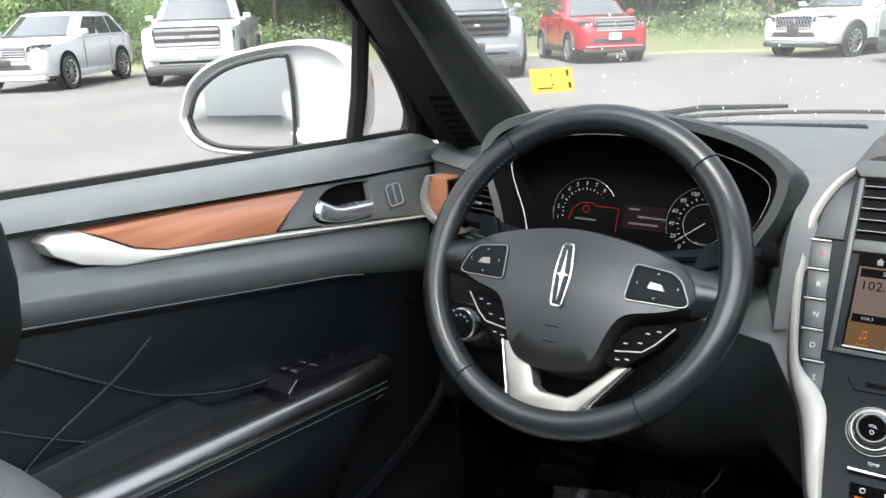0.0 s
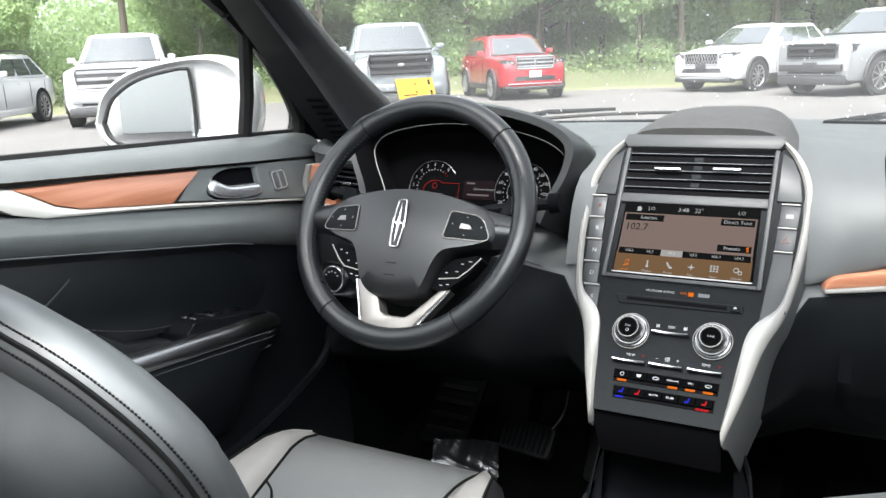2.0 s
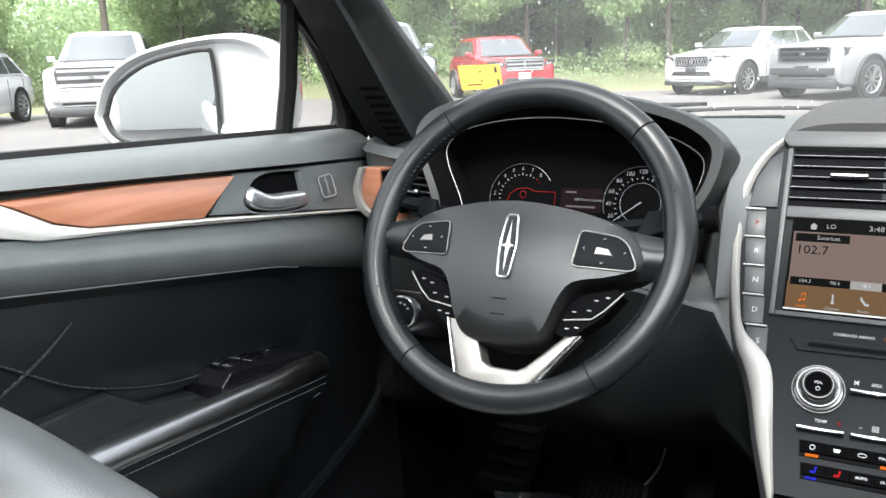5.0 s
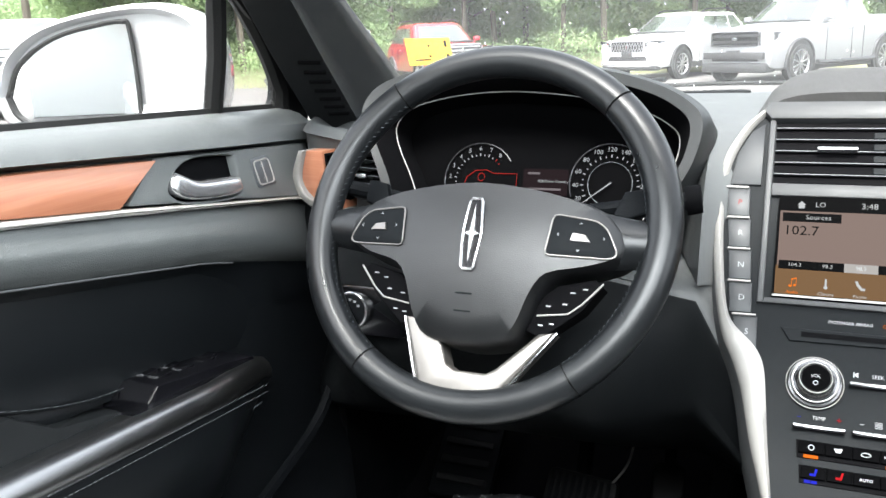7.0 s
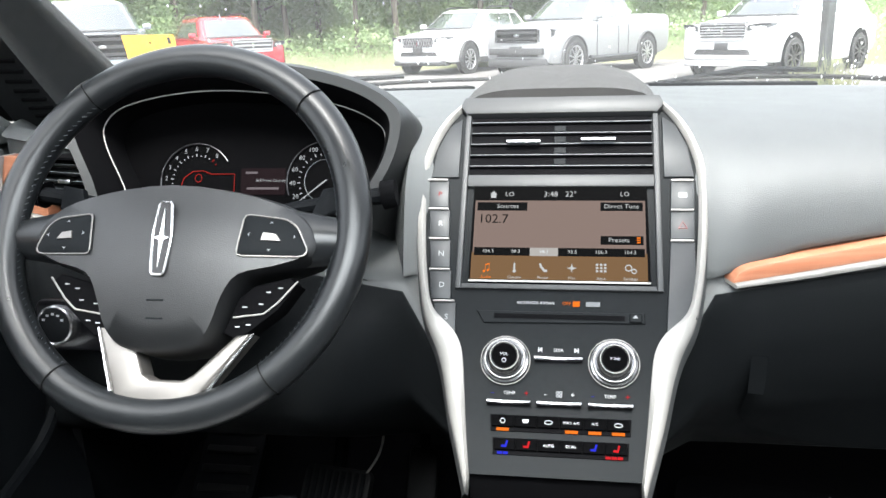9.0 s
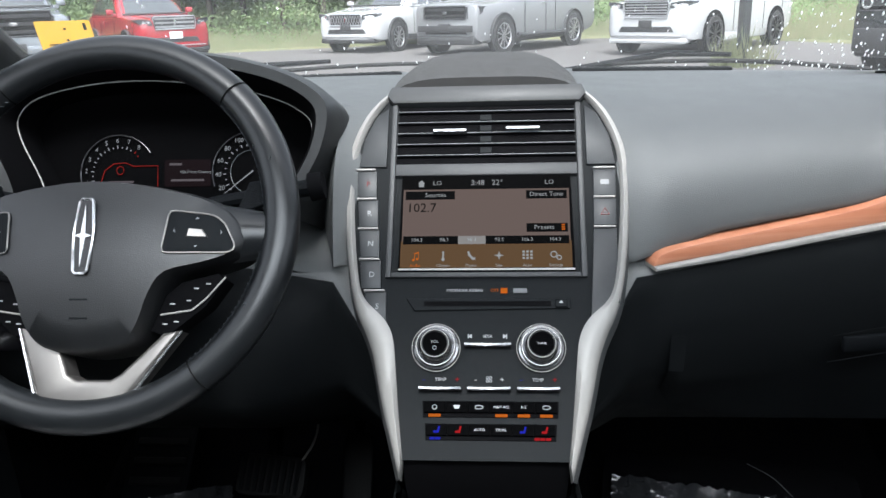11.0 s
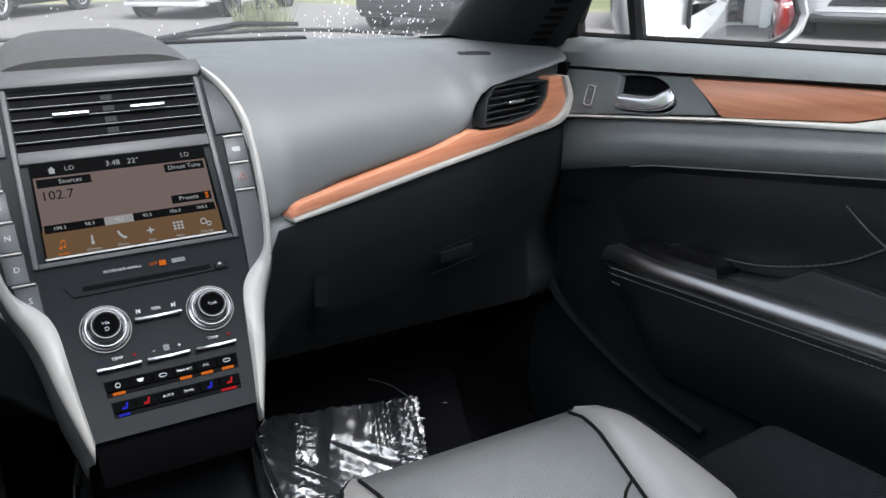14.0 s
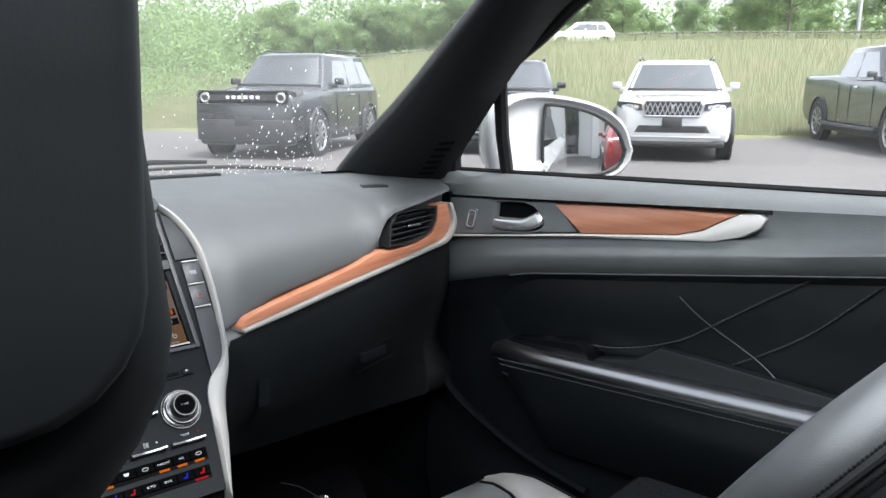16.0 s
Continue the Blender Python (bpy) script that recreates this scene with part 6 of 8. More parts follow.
# red warning outline in the tachometer, centre display
bm = bmesh.new()
tube(bm, [CLU @ Vector((x, y, DZ + 0.001)) for x, y in ((-0.116, -0.012), (-0.111, 0.004), (-0.100, 0.012), (-0.086, 0.013), (-0.076, 0.009), (-0.046, 0.009), (-0.046, -0.022))], 0.0006, 4)
part("warning_outline", bm, G_DRED, tach)
bm = bmesh.new()
tube(bm, [CLU @ Vector((-0.092 + 0.0045 * math.cos(a * math.pi / 4), 0.004 + 0.005 * math.sin(a * math.pi / 4), DZ + 0.001)) for a in range(8)], 0.0006, 4, close=True)
part("warning_mark", bm, G_DRED, tach)
bm = bmesh.new()
box(bm, (-0.107, -0.011, DZ), (-0.076, -0.0085, DZ + 0.001), CLU)
part("warning_line", bm, G_DIM, tach)
bm = bmesh.new()
prism(bm, rrect(0.056, 0.032, 0.002, 2, -0.010, 0.000), DZ - 0.001, DZ + 0.0005, CLU)
disp = part("centre_display", bm, glow("display_dark_plum", (0.06, 0.025, 0.035), 0.03), cluster)
letters("print", "058 Prime Country", 0.0048, CLU @ pose(0.000, 0.001, DZ + 0.001), G_DIAL, disp)
for y, x0, x1 in ((0.0105, -0.032, -0.017), (-0.0085, -0.030, 0.010)):
    bm = bmesh.new()
    box(bm, (x0, y - 0.0013, DZ), (x1, y + 0.0013, DZ + 0.001), CLU)
    part("text_line", bm, G_DIM, disp)

# ---- footwells ----
M_FILM = mat("clear_plastic_film", (0.028, 0.029, 0.032), 0.17, scale=6, spec=0.8)


def film(name, cx, cy, w, h, ang, seed, z):
    b = bmesh.new()
    m_ = pose(cx, cy, z, 42, 0, ang)
    rows_ = []
    nx, ny = 120, 80
    for j in range(ny + 1):
        r_ = []
        for i in range(nx + 1):
            x, y = (i / nx - 0.5) * w, (j / ny - 0.5) * h
            q = Vector((x * 24 + seed, y * 9, seed))
            bend = x + 0.02 * noise.noise(Vector((x * 9, y * 9, seed)))
            turn = y + 0.5 * x
            zz = 0.010 * noise.noise(q * 0.7) + 0.0045 * (1 - abs(noise.noise(Vector((bend * 31, y * 6, seed + 3)))) * 2) * max(0.0, min(1.0, 0.4 + 2.2 * y / h))
            zz += 0.0036 * (1 - abs(noise.noise(Vector((x * 6, turn * 42, seed + 8)))) * 2) * max(0.0, min(1.0, 0.6 - 2.2 * y / h)) + 0.0008 * noise.noise(Vector((x * 45, y * 45, seed)))
            e = 1 + 0.06 * noise.noise(Vector((j * 0.3, i * 0.3, seed)))
            r_.append(m_ @ Vector((x * e, y * e, zz)))
        rows_.append(r_)
    sheet(b, rows_)
    return whole(name, b, M_FILM, "crumpled shiny plastic film covering the floor mat", "plastic sheet", angle=80)


film("floor_film", 0.325, 0.222, 0.29, 0.165, -14, 1.7, 0.424)
bm = bmesh.new()
prism(bm, rrect(0.40, 0.25, 0.03, 4), -0.018, -0.008, pose(0.37, 0.240, 0.420, 42, 0, -10), bev=0.004)
whole("floor_mat", bm, M_CARPET, "black carpet mat on the sloping passenger toe board", "floor mat")
film("floor_film", -0.50, 0.25, 0.14, 0.09, 20, 6.2, 0.425)
bm = bmesh.new()
tube(bm, spline([(0.41, 0.31, 0.505), (0.45, 0.30, 0.485), (0.49, 0.275, 0.455), (0.545, 0.25, 0.445)], 5), 0.0014, 5, flat=0.5)
whole("film_edge", bm, M_STITCH, "torn white edge strip of plastic film", "plastic strip")
# pedals
pedals = thing("brake_pedal", "black ribbed rubber brake pedal", "pedal")
PD = Matrix.Translation((-0.352, 0.24, 0.515)) @ pose(0, 0, 0, 52, 0, -8)
bm = bmesh.new()
prism(bm, rrect(0.115, 0.065, 0.012, 3), -0.012, 0.004, PD, bev=0.004)
pad = part("pedal_pad", bm, M_RUBBER, pedals)
for k in range(9):
    bm = bmesh.new()
    box(bm, (-0.05 + 0.0115 * k, -0.026, 0.003), (-0.044 + 0.0115 * k, 0.026, 0.007), PD)
    part("rib", bm, M_DARK, pad)
bm = bmesh.new()
tube(bm, [PD @ Vector((0, 0.01, -0.01)), (-0.355, 0.33, 0.62), (-0.36, 0.42, 0.80)], 0.012, 8)
part("arm", bm, M_DARK, pedals)
acc = thing("accelerator_pedal", "black rubber accelerator pedal in the footwell", "pedal")
bm = bmesh.new()
prism(bm, rrect(0.05, 0.13, 0.01, 3), -0.01, 0.004, Matrix.Translation((-0.23, 0.33, 0.47)) @ pose(0, 0, 0, 55, 0, 0), bev=0.003)
part("pedal_pad", bm, M_RUBBER, acc)
bm = bmesh.new()
tube(bm, [(-0.23, 0.36, 0.50), (-0.23, 0.45, 0.66)], 0.01, 8)
part("arm", bm, M_DARK, acc)
rest = thing("footrest", "black plastic footrest beside the pedals", "footrest")
bm = bmesh.new()
box(bm, (-0.06, -0.12, -0.01), (0.06, 0.12, 0.01), pose(-0.60, 0.42, 0.48, 40, 0, 0), bev=0.008)
part("plate", bm, M_DARK, rest)
for k in range(6):
    bm = bmesh.new()
    box(bm, (-0.048, -0.095 + 0.036 * k, 0.008), (0.048, -0.081 + 0.036 * k, 0.014), pose(-0.60, 0.42, 0.48, 40, 0, 0), bev=0.002, seg=1)
    part("rib", bm, M_RUBBER, rest)
bm = bmesh.new()
tube(bm, spline([(-0.266, 0.25, 0.66), (-0.268, 0.25, 0.625), (-0.281, 0.25, 0.572), (-0.316, 0.25, 0.521), (-0.345, 0.26, 0.49)], 6), 0.0019, 6)
whole("wire", bm, mat("grey_cable", (0.30, 0.28, 0.25), 0.5), "thin grey cable hanging below the dashboard", "cable")

# ---- on the windscreen: yellow tag, wipers, drops ----
tag = thing("yellow_tag", "yellow paper tag on the windscreen", "tag")
M_TAG = mat("yellow_card", (0.50, 0.275, 0.012), 0.6, vary=0.05, scale=20)
TL, TR = Vector((-0.625, 0.254, 1.222)), Vector((-0.583, 0.328, 1.221))
ex = (TR - TL).normalized()
ey = Vector((0.10, 0.16, -0.98)).normalized()
ez = ex.cross(ey).normalized()
TG = Matrix(((ex.x, ey.x, ez.x, TL.x), (ex.y, ey.y, ez.y, TL.y), (ex.z, ey.z, ez.z, TL.z), (0, 0, 0, 1)))
bm = bmesh.new()
prism(bm, rrect(0.085, 0.041, 0.002, 2, 0.0425, 0.0205), -0.0006, 0.0006, TG)
card = part("card", bm, M_TAG, tag)
for x0, y0, w, h in ((0.040, 0.010, 0.004, 0.003), (0.040, 0.026, 0.004, 0.003), (0.072, 0.004, 0.005, 0.010), (0.074, 0.025, 0.005, 0.010), (0.012, 0.032, 0.03, 0.002)):
    bm = bmesh.new()
    box(bm, (x0, y0, -0.001), (x0 + w, y0 + h, 0.001), TG)
    part("text_mark", bm, M_STITCHB, card)


def on_screen(x, k):
    """A place on the outside of the windscreen: x across, k 0 to 1 up it."""
    a = abs(x) / 0.6
    yb, yt, zt = 0.72 - 0.29 * a ** 1.6, -0.36 + 0.06 * a, 1.55 - 0.05 * a
    return Vector((x * (1 - 0.16 * k), yb + (yt - yb) * k + 0.006, 1.085 + (zt - 1.085) * k ** 0.93 + 0.008))


for x0, x1, lab in ((0.22, 0.585, "black wiper arm at the foot of the windscreen"), (-0.56, -0.02, "black wiper arm at the foot of the windscreen")):
    w_ = thing("wiper", lab, "wiper", group="windscreen wipers")
    pts = [on_screen(x0 + (x1 - x0) * k / 8, 0.03 + 0.02 * math.sin(k / 8 * 3)) + Vector((0, 0.012, 0.004)) for k in range(9)]
    bm = bmesh.new()
    tube(bm, pts, 0.004, 6)
    part("blade", bm, M_RUBBER, w_)
    bm = bmesh.new()
    tube(bm, [pts[0] + Vector((-0.10, 0.06, -0.02)), pts[2] + Vector((0, 0.02, 0.012)), pts[4] + Vector((0, 0.006, 0.010))], [0.008, 0.006, 0.004], 6)
    part("arm", bm, M_DARK, w_)
bm = bmesh.new()
g = random.Random(9)
spots_ = []
for _ in range(210):
    x = g.uniform(0.42, 0.60)
    k = 0.02 + 0.34 * g.random() ** 1.4
    spots_.append((x, k, g.uniform(0.0006, 0.0017)))
for _ in range(150):
    spots_.append((g.uniform(-0.55, 0.6), 0.02 + 0.5 * g.random() ** 1.5, g.uniform(0.0006, 0.0014)))
V, Fc = [], []
for x, k, r_ in spots_:
    c = on_screen(x, k)
    b0 = len(V)
    el = g.uniform(1.0, 2.2)
    V += [c + Vector((r_ * math.cos(a * 1.0472), -0.5 * r_ * math.sin(a * 1.0472) * el, r_ * math.sin(a * 1.0472) * el)) for a in range(6)] + [c + Vector((0, -r_ * 0.7, r_ * 0.4))]
    Fc += [(b0 + a, b0 + (a + 1) % 6, b0 + 6) for a in range(6)]
bm.free()
me = bpy.data.meshes.new("water_drops")
me.from_pydata(V, [], Fc)
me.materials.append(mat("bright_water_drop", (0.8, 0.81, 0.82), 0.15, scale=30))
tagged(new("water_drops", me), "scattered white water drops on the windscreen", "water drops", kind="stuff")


# ---- front seats ----
def seat(s, name, label, yo=0.0, hy=0.0, cx=0.0, lift=0.016, lean=0.334, back=(0, 0, 0)):
    """Built about the seat's own middle; s is -1 for the driver's."""
    st = thing(name, label, "car seat", at=(s * 0.35, yo, 0), group="front seats")

    def top(y):
        """Height of the cushion."""
        return 0.703 + 0.09 * (y + 0.25) - 1.05 * max(0.0, y + 0.29) ** 1.5

    def half(q, y):
        """Half width of the cushion, up to the bolster's seam, which runs inward towards the back."""
        return 0.143 + (0.235 if q == s else 0.06) * min(0.0, y + 0.235)

    bm_ = bmesh.new()
    rows_ = []
    for k in range(15):
        y = -0.205 - 0.52 * k / 14
        rows_.append([(half(s if j * s >= 0 else -s, y) * j / 6, y, top(y) - 0.002 - 0.006 * (1 - (j / 6) ** 2) * (k / 14)) for j in range(-6, 7)])
    first = [(p[0], p[1] + 0.018, p[2] - 0.03) for p in rows_[0]]
    second = [(p[0], p[1] + 0.012, p[2] - 0.09) for p in rows_[0]]
    sheet(bm_, [[(p[0], p[1] - 0.05, p[2] - 0.14) for p in rows_[0]], second, first] + rows_)
    part("seat_cushion", bm_, M_PERF, st, "perforated black leather cushion", angle=60).location = (cx, 0, lift)
    bm_ = bmesh.new()
    tube(bm_, [Vector((s * p.x, p.y, top(p.y) - 0.0017 - 0.006 * (1 - min(1.0, abs(p.x) / half(s if p.x > 0 else -s, p.y)) ** 2) * (-0.205 - p.y) / 0.52)) for p in spline([(half(s, -0.364), -0.364, 0), (0.092, -0.378, 0), (0.070, -0.402, 0), (0.022, -0.440, 0), (-0.04, -0.446, 0), (-0.09, -0.41, 0), (-half(-s, -0.37), -0.37, 0)], 5)], 0.0019, 6)
    part("cross_seam", bm_, M_STITCHB, st).location = (cx, 0, lift)
    for q in (-1, 1):
        bm_ = bmesh.new()
        rows_ = []
        for k in range(21):
            y = -0.212 - 0.50 * k / 20
            b = min(1.0, k / 9) ** 0.65
            z = top(y)
            x0, wt = half(q, y), 0.012 + 0.074 * b
            zp = z + 0.004 + 0.015 * b
            rows_.append([(q * (x0 - 0.004), y, z - 0.016), (q * (x0 + 0.003), y, z - 0.001), (q * (x0 + 0.35 * wt), y, z + 0.5 * (zp - z) + 0.002), (q * (x0 + 0.75 * wt), y, zp + 0.001), (q * (x0 + wt), y, zp - 0.004), (q * (x0 + wt + 0.014), y, zp - 0.016),
                          (q * (x0 + wt + 0.022), y, zp - 0.05), (q * (x0 + wt + 0.018), y, z - 0.15)])
        # bolster top in the lit leather tone, front and side in the shaded one
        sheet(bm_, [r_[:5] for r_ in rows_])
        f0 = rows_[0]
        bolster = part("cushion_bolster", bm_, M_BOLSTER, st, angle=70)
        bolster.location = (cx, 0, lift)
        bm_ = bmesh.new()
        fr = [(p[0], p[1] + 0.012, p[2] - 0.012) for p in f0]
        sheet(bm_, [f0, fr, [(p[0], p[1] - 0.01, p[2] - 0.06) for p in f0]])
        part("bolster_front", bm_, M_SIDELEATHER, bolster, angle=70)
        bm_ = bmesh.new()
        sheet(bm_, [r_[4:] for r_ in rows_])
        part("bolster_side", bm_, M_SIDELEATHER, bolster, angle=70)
        bm_ = bmesh.new()
        tube(bm_, [rows_[0][2]] + [Vector(r_[4]) + Vector((0, 0, 0.001)) for r_ in rows_], 0.0021, 6)
        part("bolster_piping", bm_, M_STITCHB, bolster)
        bm_ = bmesh.new()
        tube(bm_, [Vector(r_[1]) + Vector((-q * 0.003, 0, -0.0004)) for r_ in rows_], 0.0024, 6)
        part("seam", bm_, M_STITCHB, bolster)
    # backrest, leaning back
    # local x across, y up along the back, z towards the sitter
    up = math.sqrt(1 - lean * lean)
    BK = Matrix.Translation(Vector((0, -0.685, 0.70)) + Vector(back)) @ Matrix(((1, 0, 0, 0), (0, -lean, up, 0), (0, up, lean, 0), (0, 0, 0, 1)))

    def wide(v):
        table = ((0.0, 0.190), (0.15, 0.208), (0.28, 0.212), (0.33, 0.205), (0.37, 0.172), (0.395, 0.135), (0.415, 0.092), (0.427, 0.04))
        soft = min(0.022, 0.427 - v)
        return sum(lerp_row(table, v + soft * q_ / 3)[0] for q_ in range(-3, 4)) / 7 - 0.017

    vs = [-back[2], 0.05, 0.10, 0.15, 0.20, 0.24, 0.27, 0.295, 0.315, 0.33, 0.343, 0.355, 0.366, 0.376, 0.386, 0.395, 0.403, 0.41, 0.416, 0.422, 0.427]
    bm_ = bmesh.new()
    rows_ = []
    for v in vs:
        w = wide(v)
        rows_.append([BK @ Vector((w * j / 10, v, (0.012 + 0.038 * max(0.0, abs(j / 10) - 0.55) / 0.3 if abs(j) < 9 else (0.045 if abs(j) == 9 else 0.02)) * (1 - 0.7 * max(0, v - 0.3) / 0.14))) for j in range(-10, 11)])
    sheet(bm_, rows_)
    # front and shell wear the shaded leather tone
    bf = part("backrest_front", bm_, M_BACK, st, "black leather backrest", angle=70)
    bm_ = bmesh.new()
    rows2 = []
    for v in vs:
        w = wide(v)
        rows2.append([BK @ Vector((w * math.cos(a), v, -0.035 - 0.075 * math.sin(a) ** 0.8 * (1 - 0.6 * max(0, v - 0.3) / 0.14) + 0.05 * math.cos(a) ** 8)) for a in [math.pi * k / 14 for k in range(15)]])
    sheet(bm_, rows2)
    part("backrest_shell", bm_, M_BACK, st, angle=70)
    # rolled edge along side and top, with a seam between two rows of stitches
    bm_ = bmesh.new()
    edge = [BK @ Vector((wide(v) - 0.012, v, 0.022)) for v in vs] + [BK @ Vector((-wide(v) + 0.012, v, 0.022)) for v in reversed(vs)]
    tube(bm_, edge, 0.028, 14)
    # roll wears the lit leather tone
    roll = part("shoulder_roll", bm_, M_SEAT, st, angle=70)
    for q in (-1, 1):
        for deg, rad, gap in ((-20, 0.0282, 0.6), (-48, 0.0282, 0.6), (-34, 0.0278, 1.0)):
            a = radians(deg)
            flat = [Vector((wide(v) - 0.012, v)) for v in vs]
            line = []
            for i_, p in enumerate(flat[:-1]):
                t_ = (flat[i_ + 1] - flat[max(0, i_ - 1)]).normalized()
                n_ = Vector((t_.y, -t_.x))
                line.append(BK @ Vector((q * (p.x + n_.x * rad * math.cos(a)), p.y + n_.y * rad * math.cos(a), 0.022 + rad * math.sin(a))))
            line = spline(line, 6)
            bm_ = bmesh.new()
            if gap == 1.0:
                tube(bm_, line, 0.0020, 5)
                part("seam", bm_, M_STITCHB, roll)
            else:
                for i_ in range(len(line) - 1):
                    tube(bm_, [line[i_], line[i_].lerp(line[i_ + 1], gap)], 0.0009, 4)
                tagged(part("stitching", bm_, M_STITCHB, roll), kind="stuff")
    # headrest on two chrome posts
    HR = Matrix.Translation((0, -0.868 + hy, 1.292)) @ Matrix(((1, 0, 0, 0), (0, -0.12, 0.993, 0), (0, 0.993, 0.12, 0), (0, 0, 0, 1)))
    bm_ = bmesh.new()
    rows_ = []
    for k in range(15):
        a = math.pi * k / 14
        zz = 0.046 * math.cos(a)          # depth
        f = max(0.0, math.sin(a)) ** 0.5
        back = max(0.0, -math.cos(a))
        wx = 0.76 + 0.24 * f - 0.05 * back
        rows_.append([HR @ Vector((p[0] * wx * (1 - 0.85 * max(0.0, p[1] + 0.05)), p[1] * (0.80 + 0.20 * f) * ((1 - 0.42 * back) if p[1] < 0 else 1), zz)) for p in rrect(0.242, 0.214, 0.06, 6)])
    sheet(bm_, rows_, close=True, caps=True)
    # dark sides and a paler back cover carry the rear light in colour
    hr = part("headrest", bm_, M_HEAD, st, "black leather headrest", angle=60)
    bm_ = bmesh.new()
    prism(bm_, rrect(0.205, 0.150, 0.022, 5, 0, 0.036), -0.040, -0.0505, HR, bev=0.004, seg=3)
    part("back_cover", bm_, M_COVER, hr, "smooth charcoal back cover, paler for light from behind")
    for q in (-1, 1):
        bm_ = bmesh.new()
        tube(bm_, [(q * 0.066, -0.875 + hy * 0.8, 1.06), (q * 0.066, -0.893 + hy, 1.255)], 0.006, 10)
        part("headrest_post", bm_, M_CHROME, st, "chrome headrest post")
    bm_ = bmesh.new()
    box(bm_, (-0.21, -0.70, 0.40), (0.21, -0.23, 0.60), bev=0.03)
    part("seat_base", bm_, M_DARK, st)
    return st


seat(-1, "driver_seat", "black leather driver's seat with perforated cushion", cx=-0.022)
seat(1, "passenger_seat", "black leather passenger seat with perforated cushion", -0.02, -0.03, -0.034, 0.030, lean=0.577, back=(0.011, 0.034, 0.087))


# ---- outside: ground, verge, trees, parked vehicles ----
M_ASPHALT = mat("pale_worn_asphalt", (0.085, 0.080, 0.077), 0.9, vary=0.22, scale=0.6, bump=0.5, bscale=60)
M_GRASS = mat("grass_ground", (0.09, 0.108, 0.055), 0.95, scale=0.5, bump=0.5, bscale=30, color2=(0.15, 0.14, 0.07))
M_BLADE = mat("grass_blades", (0.080, 0.098, 0.052), 0.8, scale=0.35, color2=(0.115, 0.110, 0.072), spec=0.1)
M_LEAF = mat("green_leaves", (0.10, 0.145, 0.07), 0.7, scale=0.9, color2=(0.15, 0.19, 0.095), spec=0.08)
M_LEAF2 = mat("dark_green_leaves", (0.085, 0.125, 0.064), 0.7, scale=0.9, color2=(0.15, 0.19, 0.098), spec=0.08)
for leaf_m in (M_LEAF, M_LEAF2, M_BLADE):
    nd, lk = leaf_m.node_tree.nodes, leaf_m.node_tree.links
    bs, thin, both = nd["Principled BSDF"], nd.new("ShaderNodeBsdfTranslucent"), nd.new("ShaderNodeAddShader")
    lk.new(bs.inputs["Base Color"].links[0].from_socket, thin.inputs["Color"])
    lk.new(bs.outputs[0], both.inputs[0])
    lk.new(thin.outputs[0], both.inputs[1])
    lk.new(both.outputs[0], nd["Material Output"].inputs["Surface"])
M_BARK = mat("grey_bark", (0.13, 0.11, 0.09), 0.9, bump=0.8, bscale=25, scale=6)
M_TYRE = mat("tyre_rubber", (0.018, 0.018, 0.018), 0.75, scale=10)
M_ALLOY = mat("grey_alloy", (0.42, 0.42, 0.43), 0.3, metal=0.9, scale=10)
M_DALLOY = mat("dark_alloy", (0.05, 0.05, 0.052), 0.3, metal=0.8, scale=10)
M_CGLASS = mat("dark_car_glass", (0.035, 0.04, 0.042), 0.05, scale=3, spec=0.8, coat=1.0)
M_LAMP = mat("headlamp_glass", (0.05, 0.053, 0.056), 0.15, scale=8, spec=0.4)
M_REFL = mat("lamp_reflector", (0.75, 0.76, 0.77), 0.12, scale=8, metal=0.8)
M_TAIL = mat("red_tail_lamp", (0.45, 0.02, 0.015), 0.15, scale=8)
M_CLAD = mat("black_cladding", (0.022, 0.022, 0.023), 0.55, scale=8, bump=0.2, bscale=200)
M_PLATE = mat("white_plate", (0.75, 0.76, 0.77), 0.5, scale=20)
P_WHITE = mat("white_paint", (0.40, 0.405, 0.41), 0.2, vary=0.02, scale=1, coat=0.7)
P_RED = mat("red_paint", (0.24, 0.014, 0.02), 0.22, vary=0.05, scale=1, coat=0.8)
P_GREY = mat("lead_grey_paint", (0.17, 0.185, 0.20), 0.25, metal=0.4, vary=0.04, scale=1, coat=0.7)
P_SILVER = mat("silver_paint", (0.20, 0.204, 0.21), 0.4, metal=0.3, vary=0.03, scale=1, coat=0.15)
P_BLACK = mat("black_paint", (0.015, 0.016, 0.018), 0.18, vary=0.05, scale=1, coat=0.8)
P_CARB = mat("carbon_grey_paint", (0.075, 0.08, 0.08), 0.25, metal=0.4, vary=0.05, scale=1, coat=0.7)
P_DARK = mat("dark_grey_paint", (0.035, 0.038, 0.04), 0.25, metal=0.3, vary=0.05, scale=1, coat=0.7)
P_PALE = mat("pale_green_paint", (0.62, 0.68, 0.62), 0.3, vary=0.03, scale=1, coat=0.5)

bm = bmesh.new()
xs = [-2500, -600, -150, -60, -30, -15, -5, 5, 15, 30, 60, 150, 600, 2500]
sheet(bm, [[(x, y, 0) for x in xs] for y in xs])
whole("ground", bm, M_ASPHALT, "pale worn asphalt car park", "ground", kind="structure")

EDGE = [(-60, -20), (-30, 4.5), (-21.5, 12), (-13, 19.2), (-7, 21.6), (0, 23.6), (4.5, 23), (8.2, 18.2), (11.5, 12.8), (17, 7.9), (25, 1.2), (40, -12), (70, -38)]


